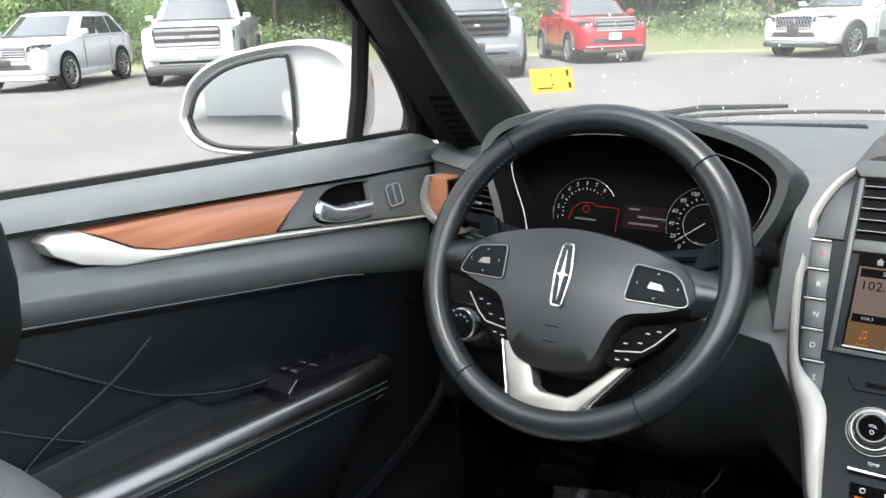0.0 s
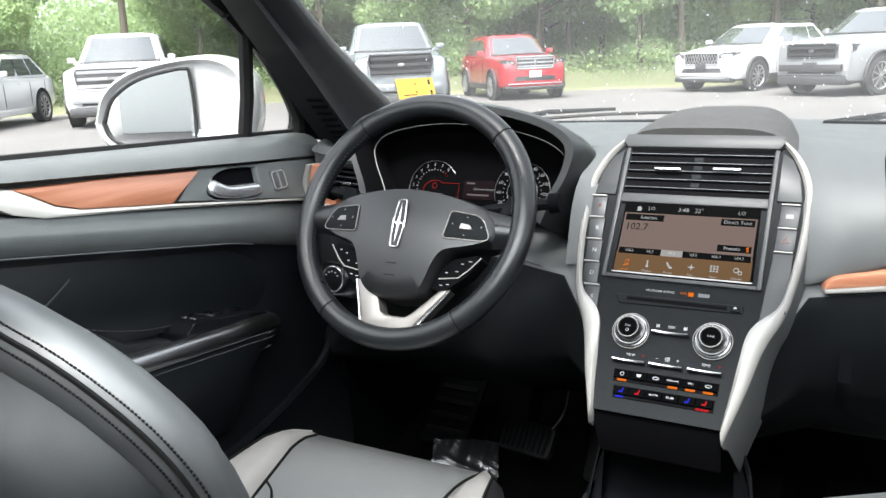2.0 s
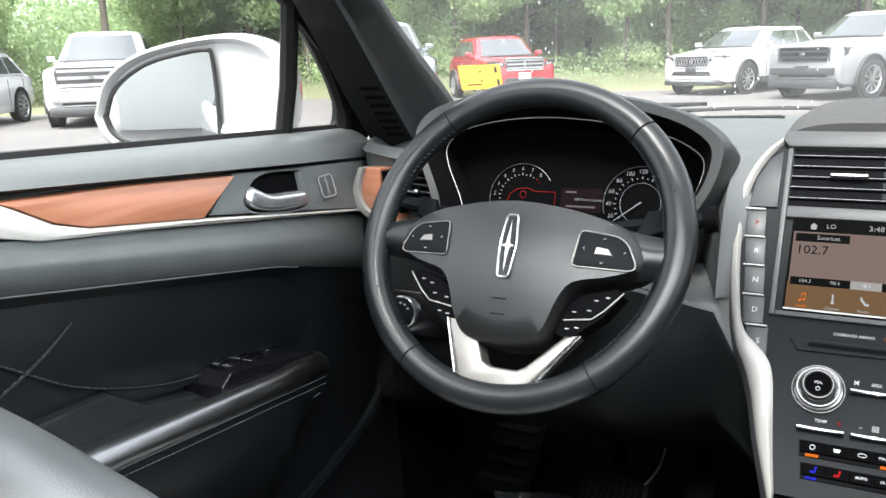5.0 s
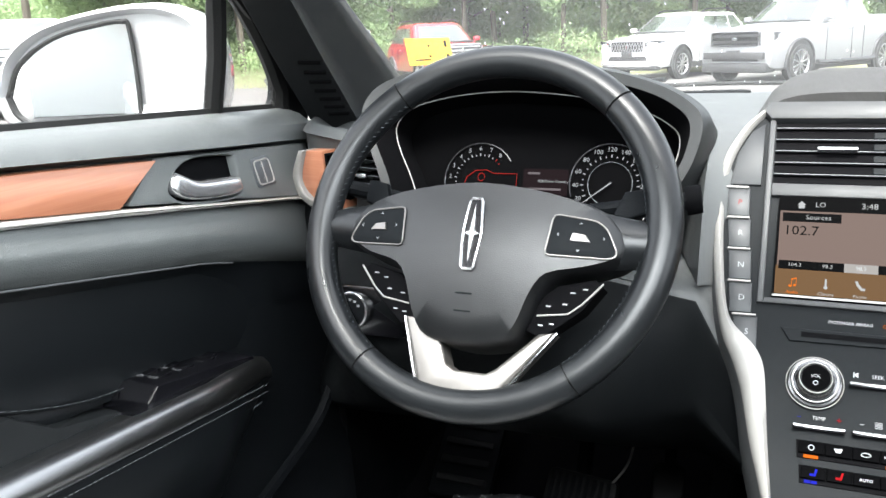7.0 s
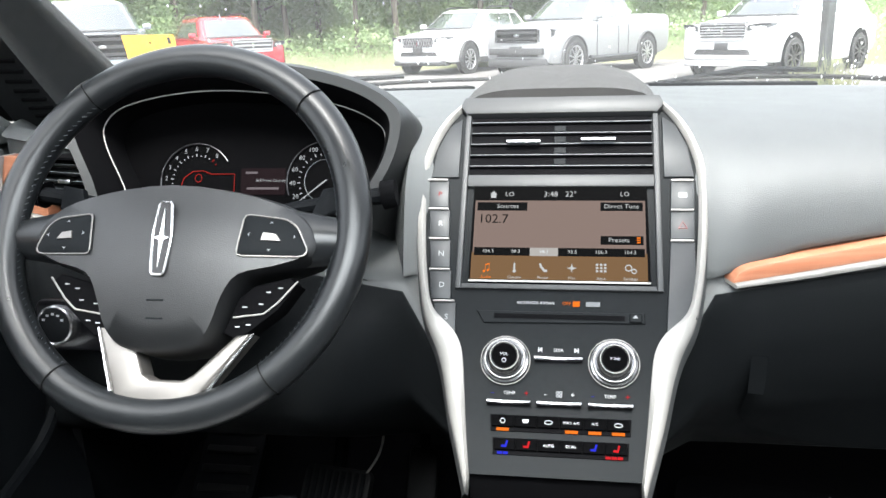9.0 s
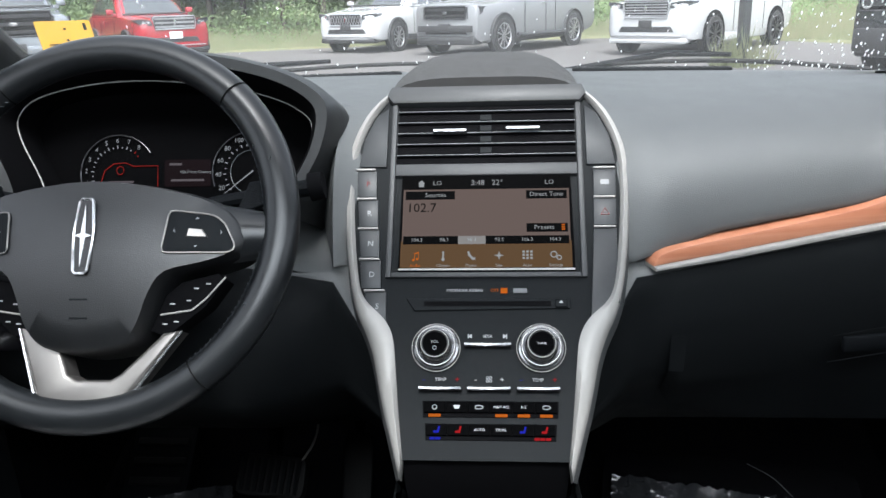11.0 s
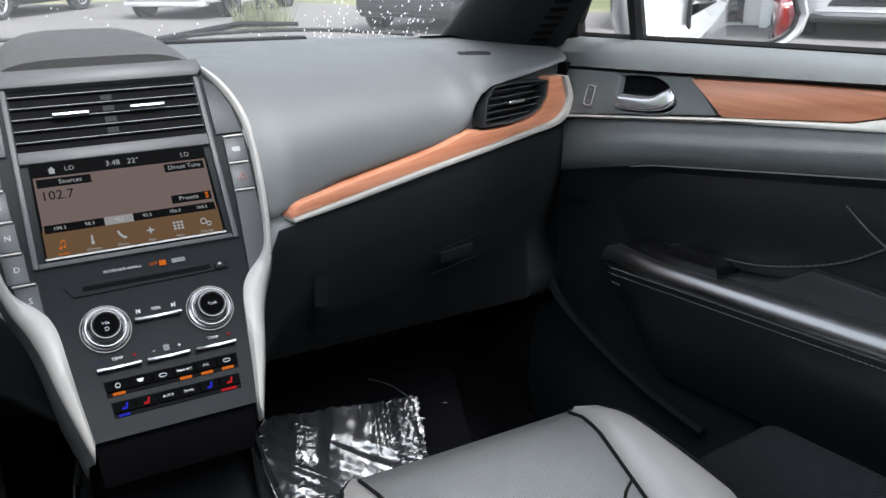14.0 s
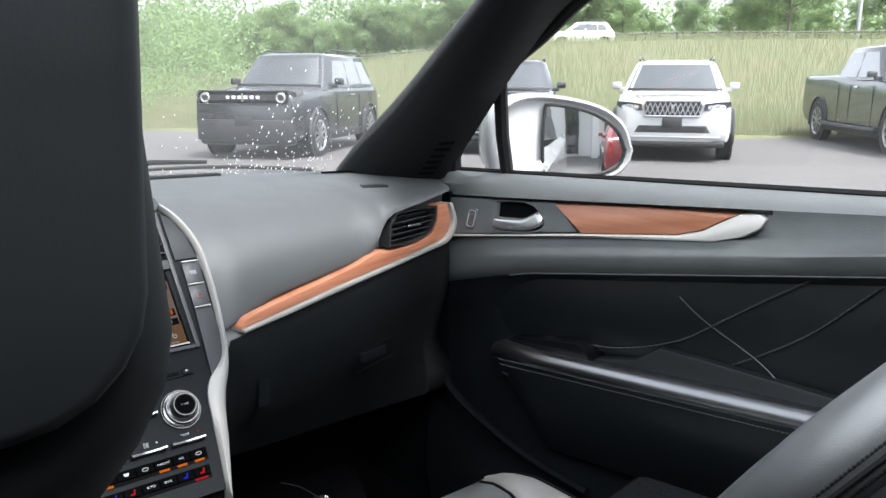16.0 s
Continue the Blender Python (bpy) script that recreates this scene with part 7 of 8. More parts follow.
def rise(k, d):
    """Height of the verge at edge point k, d metres beyond the kerbless edge: an embankment to the east."""
    hi = lerp_row(((0, 0.2), (3, 0.2), (5, 0.3), (6, 0.9), (7, 2.0), (8, 3.0), (9, 3.3), (12, 3.3)), k)[0]
    t = max(0.0, min(1.0, (d - 1.5) / 26))
    return 0.03 + hi * t * t * (3 - 2 * t)


edge = spline([(*p, 0) for p in EDGE], 6)


def verge(i, d):
    p = edge[i]
    a, b = edge[max(0, i - 1)], edge[min(len(edge) - 1, i + 1)]
    t = (b - a).normalized()
    n = Vector((-t.y, t.x, 0))
    c = Vector((0, -1, 0))
    out = ((p - c).normalized() + n).normalized()
    q = p + out * d
    return Vector((q.x, q.y, rise(i / 6, d)))


bm = bmesh.new()
dist = [-0.25, 0.0, 0.6, 1.5, 3, 5, 8, 11, 15, 19, 22, 25, 28, 40, 90, 400, 2000]
rows = []
for i in range(len(edge)):
    r = []
    for d in dist:
        q = verge(i, d + 0.25 * noise.noise(Vector((i * 0.8, d, 0))) if d < 1 else d)
        r.append((q.x, q.y, -0.05 if d < 0 else q.z + 0.08 * noise.noise(Vector((q.x * 0.3, q.y * 0.3, 0)))))
    rows.append(r)
sheet(bm, rows)
whole("verge", bm, M_GRASS, "grass verge rising to an embankment", "grass", kind="structure", angle=80)

# grass blades, longer up the bank
rng = random.Random(4)
bm = bmesh.new()
vs, fs = [], []
for n_ in range(110000):
    i = rng.randrange(14, len(edge) - 14)
    d = rng.random() ** 1.6 * 27 + 0.1
    p = verge(i, d)
    p = p + (verge(i + 1, d) - p) * rng.random()
    h = (0.12 + 0.10 * rng.random()) if d < 1.2 else (0.25 + 0.45 * rng.random())
    if i < 36:
        h *= 0.8
    a = rng.random() * 6.283
    w = 0.006 + 0.009 * rng.random()
    lean = Vector((rng.uniform(-0.3, 0.3), rng.uniform(-0.3, 0.3), 1)) * h
    s_ = Vector((math.cos(a), math.sin(a), 0)) * w
    if s_.cross(lean).dot(p) > 0:
        s_ = -s_
    k = len(vs)
    vs += [p - s_, p + s_, p + lean * 0.6 + s_ * 0.6, p + lean]
    fs += [(k, k + 1, k + 2), (k, k + 2, k + 3)]
bm.free()
me = bpy.data.meshes.new("tall_grass")
me.from_pydata(vs, [], fs)
me.materials.append(M_BLADE)
me.shade_smooth()
me.normals_split_custom_set_from_vertices([(-v.x / v.length * 0.45, -v.y / v.length * 0.45, 0.893) for v in vs])
tagged(new("tall_grass", me), "tall green and straw-coloured grass on the verge", "grass", kind="stuff")


# ---- trees ----
def leaf_cloud(r, blobs, per, size, seed):
    g = random.Random(seed)
    v, f = [], []
    for cx, cy, cz, cr in blobs:
        for _ in range(int(per * cr * cr)):
            u, w = g.uniform(-1, 1), g.uniform(0, 6.283)
            rad = cr * (0.25 + 0.85 * g.random() ** 0.6)
            q = math.sqrt(1 - u * u)
            p = Vector((cx + rad * q * math.cos(w), cy + rad * q * math.sin(w), cz + rad * u * 0.85))
            a = Vector((g.uniform(-1, 1), g.uniform(-1, 1), g.uniform(-1, 1))).normalized()
            b = a.cross(Vector((g.uniform(-1, 1), g.uniform(-1, 1), g.uniform(-1, 1)))).normalized()
            sz = size * g.uniform(0.6, 1.3)
            k = len(v)
            v += [p - a * sz, p + b * sz * 0.5, p + a * sz, p - b * sz * 0.5]
            f.append((k, k + 1, k + 2, k + 3))
    me_ = bpy.data.meshes.new("crown")
    me_.from_pydata(v, [], f)
    return me_


def tree(h, seed, leaf, low=0.25):
    g = random.Random(seed)
    t = thing("tree", "leafy green broadleaf tree with an uneven crown", "tree", group="trees round the car park")
    bm_ = bmesh.new()
    pts = [(0.0, 0, -0.2), (g.uniform(-0.1, 0.1), g.uniform(-0.1, 0.1), h * 0.3), (g.uniform(-0.3, 0.3), g.uniform(-0.3, 0.3), h * 0.6), (g.uniform(-0.4, 0.4), g.uniform(-0.4, 0.4), h * 0.9)]
    tube(bm_, spline(pts, 3), [0.013 * h * (1 - 0.085 * k) for k in range(10)], 8)
    blobs = []
    for k in range(9):
        z = h * (low + (0.92 - low) * (k + 0.5) / 9)
        a = k * 2.4 + g.random()
        rr = h * 0.17 * (1.25 - abs(z / h - 0.5))
        x, y = rr * math.cos(a), rr * math.sin(a)
        tube(bm_, [(0, 0, z * 0.8), (x * 0.5, y * 0.5, z * 0.92), (x, y, z)], [0.008 * h, 0.005 * h, 0.002 * h], 5)
        blobs.append((x, y, z, h * g.uniform(0.11, 0.17)))
        blobs.append((x * 1.7 + g.uniform(-0.5, 0.5), y * 1.7 + g.uniform(-0.5, 0.5), z + g.uniform(-0.4, 0.4), h * g.uniform(0.06, 0.11)))
    part("trunk", bm_, M_BARK, t)
    me_ = leaf_cloud(1, blobs, 420 * 64 / h / h * 4.2, 0.0105 * h, seed)
    me_.materials.append(leaf)
    cr = new("crown", me_)
    cr.parent = t
    return t


kinds = [tree(8.5, 1, M_LEAF, 0.2), tree(10, 2, M_LEAF2, 0.3), tree(7, 3, M_LEAF, 0.05), tree(9, 5, M_LEAF2, 0.34), tree(8, 7, M_LEAF, 0.36)]
spots = []
g = random.Random(11)
for i in range(8, 37):
    for d0, step in ((4.5, 1), (8, 1), (12, 1)):
        if i >= 34 and d0 < 8:
            continue
        if g.random() < (0.48 if i < 30 else 0.36):
            p = verge(i, d0 + g.uniform(-1, 2.2))
            spots.append((p, g.uniform(0.8, 1.25)))
for i in range(36, len(edge) - 4):
    for d0 in (40, 47, 55):
        if g.random() < 0.75:
            p = verge(i, d0 + g.uniform(-2, 2))
            spots.append((p, g.uniform(0.4, 0.72)))
for n_, (p, f) in enumerate(spots):
    src = kinds[n_ % 5]
    m = Matrix.Translation(p) @ pose(0, 0, 0, 0, 0, g.uniform(0, 360)) @ Matrix.Scale(f, 4)
    if n_ < 5:
        src.matrix_basis = m
    else:
        loc, rot, sc = m.decompose()
        c = copy_thing(src, Matrix.LocRotScale(loc, rot, None))
        c.scale = (f, f, f)
# undergrowth along the foot of the trees, and far woods
v, f_ = [], []
g = random.Random(21)
blobs = []
for i in range(6, 50):
    for d0 in (3.2, 6.5, 10):
        p = verge(i, d0 + g.uniform(-0.6, 1.2))
        if i < 40:
            blobs.append((p.x, p.y, p.z + 0.5, g.uniform(0.5, 1.1)))
me = leaf_cloud(1, blobs, 620, 0.055, 5)
me.materials.append(M_LEAF)
tagged(new("undergrowth", me), "low green bushes under the trees", "bushes", kind="stuff")
blobs = []
for i in range(6, 40):
    for d0 in (13, 17):
        p = verge(i, d0 + g.uniform(-1, 1.5))
        blobs.append((p.x, p.y, p.z + g.uniform(0.8, 2.6), g.uniform(1.3, 2.1)))
me = leaf_cloud(1, blobs, 330, 0.085, 15)
me.materials.append(M_LEAF)
tagged(new("thicket", me), "pale green thicket behind the first trees", "bushes", kind="stuff")
blobs = []
for k in range(150):
    a = radians(200 - 230 * k / 150)
    r = g.uniform(75, 100)
    blobs.append((r * math.cos(a), r * math.sin(a), g.uniform(2, 8.5), g.uniform(3.5, 6)))
me = leaf_cloud(1, blobs, 60, 0.28, 6)
me.materials.append(M_LEAF2)
tagged(new("far_woods", me), "distant wooded skyline", "woods", kind="stuff")


# ---- parked vehicles ----
def vehicle(name, label, paint, at, head, W=1.86, H=1.65, fo=0.88, wb=2.7, ro=0.95, hood=1.02, belt_=1.10, base=-0.35, rf=-1.1, rr=-3.0, rb=-3.45, wr=0.36, pickup=False, clad=True, grille=(0.9, 0.18, 0.83),
            grille_mat=None, rim=None, lamp_z=0.88, big_bumper=False, bars=5, square=0.0, lettered=False, mesh=False, plate=None, roof=None, z0=0.0, pano=False):
    ang = math.degrees(math.atan2(head[1], head[0])) - 90
    v_ = thing(name, label, "car" if not pickup else "pickup truck", group="vehicles parked round the lot")
    v_.matrix_basis = pose(at[0], at[1], z0, 0, 0, ang)
    hw = W / 2
    end = -(wb + ro)
    bed = belt_ + 0.08 if pickup else belt_
    gz_ = grille[2]
    sq = square
    body_rows = [(fo, 0.38, hood - 0.19 + 0.11 * sq, hw * (0.72 + 0.15 * sq)), (fo - 0.03, 0.31, hood - 0.11 + 0.06 * sq, hw * (0.81 + 0.1 * sq)), (fo - 0.12, 0.28, hood - 0.07 + 0.04 * sq, hw * 0.92), (fo - 0.35, 0.26, hood - 0.035, hw * 0.97), (0.0, 0.26, hood, hw * 0.995), (base * 0.6, 0.26, (hood + belt_) / 2, hw),
                 (base - 0.2, 0.26, belt_, hw), (-wb * 0.5, 0.25, belt_, hw), (-wb * 0.75, 0.25, bed if pickup else belt_, hw), (-wb, 0.27, bed, hw), (end + 0.45, 0.3, bed, hw * 0.985)] + ([(end + 0.06, 0.40, bed, hw * 0.975), (end, 0.46, bed - 0.015, hw * 0.955)] if pickup else [(end + 0.12, 0.36, bed - 0.02, hw * 0.95), (end, 0.48, bed - 0.12, hw * 0.87)])
    b = bmesh.new()
    rows_ = []
    for y, zb, zt, h in body_rows:
        half = [(h * 0.80, zb), (h * 0.96, zb + 0.06), (h, zb + 0.22), (h * 0.995, (zb + zt) / 2 + 0.06), (h * 0.985, zt - 0.13), (h * 0.95, zt - 0.05), (h * 0.86, zt - 0.008), (h * 0.45, zt + 0.018)]
        rows_.append([(x, y, z) for x, z in half] + [(0, y, zt + 0.025)] + [(-x, y, z) for x, z in reversed(half)])
    lines_ = [spline([r_[k] for r_ in rows_], 3) for k in range(17)]
    sheet(b, [[l_[k] for l_ in lines_] for k in range(len(lines_[0]))], close=True, caps=True)
    part("body", b, paint, v_, angle=40)
    # bonnet creases and shut line, cowl below the windscreen
    for s in (-1, 1):
        b = bmesh.new()
        tube(b, [(s * hw * 0.50, fo - 0.16, hood - 0.052 + 0.03 * sq), (s * hw * 0.56, fo - 0.36, hood - 0.018), (s * hw * 0.62, 0.0, hood + 0.008), (s * hw * 0.68, base * 0.6, (hood + belt_) / 2 + 0.006)], 0.014, 6)
        part("bonnet_crease", b, paint, v_)
    b = bmesh.new()
    tube(b, [(hw * 0.86 * math.sin(k * math.pi / 12), base + 0.05 - 0.20 * (1 - math.cos(k * math.pi / 12)), belt_ + 0.022) for k in range(-5, 6)], 0.022, 6)
    part("cowl", b, M_CLAD, v_)
    b = bmesh.new()
    sheet(b, [[(hw * 0.66 * q, rf + (rr - rf) * f_, H - 0.043 + 0.045 * (1 - q * q) + 0.012) for q in (-1, -0.5, 0, 0.5, 1)] for f_ in (0.10, 0.3, 0.5, 0.62)])
    if pano:
        part("roof_glass", b, M_CGLASS, v_)
    else:
        b.free()
    # greenhouse
    def ring(t, grow=0.0):
        f_, r_ = base + (rf - base) * t, rb + (rr - rb) * t
        wb_, wt_ = hw * 0.93, hw * 0.735
        h_ = wb_ + (wt_ - wb_) * t ** 1.15 + grow
        z = belt_ - 0.02 + (H - 0.05 - belt_) * (t - 0.02)
        return f_ + grow, r_ - grow, h_, z

    b = bmesh.new()
    rows_ = []
    for t in (0.0, 0.25, 0.5, 0.75, 0.94, 1.0):
        f_, r_, h_, z = ring(t)
        c = 0.12
        rows_.append([(h_, f_ - 0.28, z), (h_ * 0.86, f_ - 0.08, z), (h_ * 0.45, f_, z), (0, f_ + 0.02, z), (-h_ * 0.45, f_, z), (-h_ * 0.86, f_ - 0.08, z), (-h_, f_ - 0.28, z), (-h_, (f_ + r_) / 2, z), (-h_, r_ + 0.2, z), (-h_ * 0.85, r_ + 0.04, z), (0, r_, z), (h_ * 0.85, r_ + 0.04, z), (h_, r_ + 0.2, z), (h_, (f_ + r_) / 2, z)])
    cen = [(x * 0.8, (y - (rf + rr) / 2) * 0.86 + (rf + rr) / 2, z + 0.045) for x, y, z in rows_[-1]]
    sheet(b, rows_ + [cen], close=True, caps=True)
    part("cabin", b, roof or paint, v_, angle=35)
    # windscreen
    b = bmesh.new()
    rows_ = []
    for t in (0.04, 0.3, 0.6, 0.93):
        f_, r_, h_, z = ring(t, 0.008)
        rows_.append([(h_ * 0.90, f_ - 0.14, z), (h_ * 0.80, f_ - 0.07, z), (h_ * 0.45, f_, z), (0, f_ + 0.02, z), (-h_ * 0.45, f_, z), (-h_ * 0.80, f_ - 0.07, z), (-h_ * 0.90, f_ - 0.14, z)])
    sheet(b, rows_)
    part("windscreen", b, M_CGLASS, v_)
    # side windows
    f0, r0 = ring(0.1)[:2]
    cuts = [(0.0, 0.36), (0.38, 0.70), (0.72, 0.95)] if not pickup else [(0.0, 0.50), (0.53, 0.96)]
    for s in (-1, 1):
        for c0, c1 in cuts:
            b = bmesh.new()
            rows_ = []
            for t in (0.10, 0.35, 0.6, 0.86):
                f_, r_, h_, z = ring(t, 0.006)
                ya, yb = f_ - 0.36, r_ + 0.22
                if c0 > 0:
                    ya = ring(0.3)[0] - 0.36
                rows_.append([(s * h_, f_ - 0.36 + (yb - f_ + 0.36) * c0 if c0 == 0 else ya + (ring(0.5)[1] + 0.22 - ya) * c0, z), (s * h_, ya + (ring(0.5)[1] + 0.22 - ya) * c1 if c1 < 0.9 else ya + (yb - ya) * c1, z)])
            sheet(b, rows_)
            part("side_window", b, M_CGLASS, v_)
        # mirror
        b = bmesh.new()
        box(b, (-0.085, -0.05, -0.06), (0.085, 0.06, 0.06), pose(s * (hw + 0.06), base - 0.42, belt_ + 0.08), bev=0.03)
        box(b, (s * (hw * 0.84) if s > 0 else -(hw + 0.02), base - 0.45, belt_ - 0.03), ((hw + 0.02) if s > 0 else -hw * 0.84, base - 0.38, belt_ + 0.045), bev=0.012)
        part("door_mirror", b, paint, v_)
        for y in (0.0, -wb):
            b = bmesh.new()
            lathe(b, [(0.02, 0), (wr + 0.075, 0.0), (wr + 0.07, 0.012), (0.05, 0.012)], pose(s * (hw - 0.004), y, wr + 0.02, 0, s * 90, 0), 24)
            part("wheel_arch", b, M_CLAD if clad else M_VENT, v_)
            if clad:
                b = bmesh.new()
                tube(b, [(s * (hw + 0.004), y + (wr + 0.085) * math.cos(k * math.pi / 14), wr + 0.01 + (wr + 0.085) * math.sin(k * math.pi / 14)) for k in range(-1, 16)], 0.034, 6, flat=0.8)
                part("arch_flare", b, M_CLAD, v_)
            b = bmesh.new()
            mw = pose(s * (hw - 0.10), y, wr, 0, s * 90, 0)
            lathe(b, [(0.05, -0.1), (wr * 0.9, -0.11), (wr, -0.07), (wr, 0.09), (wr * 0.93, 0.125), (wr * 0.72, 0.128), (wr * 0.68, 0.09), (0.05, 0.07)], mw, 26)
            wh_ = part("wheel", b, M_TYRE, v_)
            b = bmesh.new()
            lathe(b, [(wr * 0.62, 0.10), (wr * 0.70, 0.132), (wr * 0.72, 0.130), (wr * 0.68, 0.095)], mw, 26)
            for k in range(10):
                a = k * math.pi / 5
                box(b, (0.03, -0.014, 0.10), (wr * 0.66, 0.014, 0.126), mw @ pose(0, 0, 0, 0, 0, math.degrees(a)))
            lathe(b, [(0.01, 0.10), (0.06, 0.10), (0.05, 0.13), (0.01, 0.132)], mw, 12)
            part("rim", b, rim or M_ALLOY, wh_)
        # sill cladding, door lines
        b = bmesh.new()
        box(b, (s * hw * 0.97 - 0.02, -wb + wr + 0.08, 0.25), (s * hw * 0.97 + 0.045, -wr - 0.08, 0.40), bev=0.02)
        part("sill", b, M_CLAD if clad else paint, v_)
        for yy in (base - 0.45, (base + rb) / 2 - 0.2, rb + 0.55):
            b = bmesh.new()
            box(b, (s * hw - 0.006, yy - 0.004, 0.42), (s * hw + 0.001, yy + 0.004, belt_ - 0.12))
            part("door_gap", b, M_VENT, v_)
        b = bmesh.new()
        box(b, (-0.012, -0.09, -0.014), (0.012, 0.09, 0.014), pose(s * (hw + 0.012), base - 1.25, belt_ - 0.16), bev=0.008)
        part("door_handle", b, M_CHROME if clad else paint, v_)
        # headlamp and tail lamp
        b = bmesh.new()
        gx = grille[0] / 2
        back = lambda x: fo + 0.014 - max(0.0, x - hw * 0.62) * 0.42
        pts = [(gx + 0.03, lamp_z - 0.045), (hw * 0.80, lamp_z - 0.04), (hw * 0.93, lamp_z + 0.03), (hw * 0.92, lamp_z + 0.08), (hw * 0.70, lamp_z + 0.07), (gx + 0.05, lamp_z + 0.045)]
        if sq and pickup:
            pts = [(gx + 0.025, lamp_z - 0.15), (hw * 0.86, lamp_z - 0.14), (hw * 0.93, lamp_z - 0.02), (hw * 0.93, lamp_z + 0.10), (hw * 0.72, lamp_z + 0.11), (gx + 0.025, lamp_z + 0.10)]
        sheet(b, [[(s * x, back(x) - dd, z) for x, z in [(cx_ * 1.0, cz_) for cx_, cz_ in pts]] for dd in (0.30, 0.0)], close=True, caps=True)
        hl = part("headlamp", b, M_LAMP, v_)
        for u0, u1 in ((0.12, 0.34), (0.46, 0.70)):
            xa, xb = gx + 0.05 + (hw * 0.88 - gx - 0.05) * u0, gx + 0.05 + (hw * 0.88 - gx - 0.05) * u1
            b = bmesh.new()
            sheet(b, [[(s * x, back(x) + dd, z) for x, z in ((xa, lamp_z - 0.018), (xb, lamp_z - 0.01), (xb, lamp_z + 0.042), (xa, lamp_z + 0.026))] for dd in (-0.02, 0.008)], close=True, caps=True)
            part("reflector", b, M_REFL, hl)
        b = bmesh.new()
        tube(b, [(s * x, back(x) + 0.004, z) for x, z in pts], 0.010, 5, close=True)
        part("lamp_surround", b, M_CLAD, hl)
        if lettered:
            b = bmesh.new()
            lathe(b, [(0.055, 0.0), (0.105, 0.0), (0.115, 0.02), (0.105, 0.03), (0.085, 0.03), (0.075, 0.012)], pose(s * hw * 0.70, fo + 0.012, gz_, -90, 0, 0) @ Matrix.Scale(0.72, 4), 18)
            part("round_lamp", b, M_REFL, hl)
        if not big_bumper:
            b = bmesh.new()
            fx = [(hw * 0.66, 0.50), (hw * 0.86, 0.52), (hw * 0.89, 0.60), (hw * 0.70, 0.56)]
            sheet(b, [[(s * x, back(x) + dd, z) for x, z in fx] for dd in (-0.2, 0.004)], close=True, caps=True)
            part("fog_lamp_recess", b, M_CLAD, v_)
        b = bmesh.new()
        box(b, (s * hw * 0.72, end - 0.015, bed - 0.42), (s * hw * (0.935 if pickup else 0.86), end + 0.16, bed - 0.08), bev=0.03)
        part("tail_lamp", b, M_TAIL, v_)
    # front: grille, intake, bumper, plate
    gw, gh, gz = grille
    fm = pose(0, fo, 0, 90, 0, 0) @ Matrix.Diagonal((1, 1, -1, 1))
    b = bmesh.new()
    prism(b, [(-gw / 2 + 0.03, gz - gh / 2), (gw / 2 - 0.03, gz - gh / 2), (gw / 2, gz + gh * 0.3), (gw / 2 - 0.03, gz + gh / 2), (-gw / 2 + 0.03, gz + gh / 2), (-gw / 2, gz + gh * 0.3)], -0.18, 0.015, fm, bev=0.01)
    gr = part("grille", b, grille_mat or M_CLAD, v_)
    for k in range(bars):
        b = bmesh.new()
        z = gz - gh / 2 + gh * (k + 0.5) / bars
        box(b, (-gw / 2 + 0.03, fo + 0.012, z - gh / bars * 0.22), (gw / 2 - 0.03, fo + 0.024, z + gh / bars * 0.22), bev=0.004, seg=1)
        part("grille_bar", b, M_ALLOY if grille_mat is None else M_DALLOY, gr)
    b = bmesh.new()
    tube(b, [fm @ Vector((x, z, 0.02)) for x, z in ((-gw / 2 + 0.02, gz - gh / 2 - 0.005), (gw / 2 - 0.02, gz - gh / 2 - 0.005), (gw / 2 + 0.01, gz + gh * 0.3), (gw / 2 - 0.02, gz + gh / 2 + 0.008), (-gw / 2 + 0.02, gz + gh / 2 + 0.008), (-gw / 2 - 0.01, gz + gh * 0.3))], 0.016 if not lettered else 0.01, 6, close=True)
    part("grille_surround", b, M_DALLOY if grille_mat is not None else M_ALLOY, gr)
    if lettered:
        b = bmesh.new()
        box(b, (-hw * 0.90, fo - 0.25, 0.30), (hw * 0.90, fo + 0.03, 0.66), bev=0.06)
        part("bumper_guard", b, M_CLAD, v_)
        for k in range(6):
            b = bmesh.new()
            box(b, (-0.30 + 0.105 * k, fo + 0.02, gz - 0.02), (-0.235 + 0.105 * k, fo + 0.034, gz + 0.03), bev=0.006, seg=1)
            part("letter_bar", b, M_PLATE, gr)
    if mesh:
        n_ = int(gw / 0.075)
        for k in range(n_):
            for q in (-1, 1):
                b = bmesh.new()
                x = -gw / 2 + 0.05 + (gw - 0.1) * k / (n_ - 1)
                tube(b, [(x - q * 0.04, fo + 0.02, gz - gh * 0.45), (x + q * 0.04, fo + 0.02, gz + gh * 0.42)], 0.008, 4)
                part("mesh_bar", b, M_ALLOY, gr)
    b = bmesh.new()
    lathe(b, [(0.01, 0), (0.075, 0), (0.07, 0.012), (0.01, 0.014)], pose(0, fo + 0.022, gz, -90, 0, 0) @ Matrix.Diagonal((1.0, 0.45 if pickup else 1.0, 1, 1)) if pickup else pose(0, fo + 0.02, gz, -90, 0, 0) @ Matrix.Diagonal((0.35, 1.0, 1, 1)), 16)
    part("badge", b, M_CHROME, gr)
    b = bmesh.new()
    prism(b, [(-hw * 0.62, 0.47), (hw * 0.62, 0.47), (hw * 0.55, 0.58), (-hw * 0.55, 0.58)], -0.14, 0.008, fm, bev=0.01)
    intake = part("air_intake", b, M_CLAD, v_)
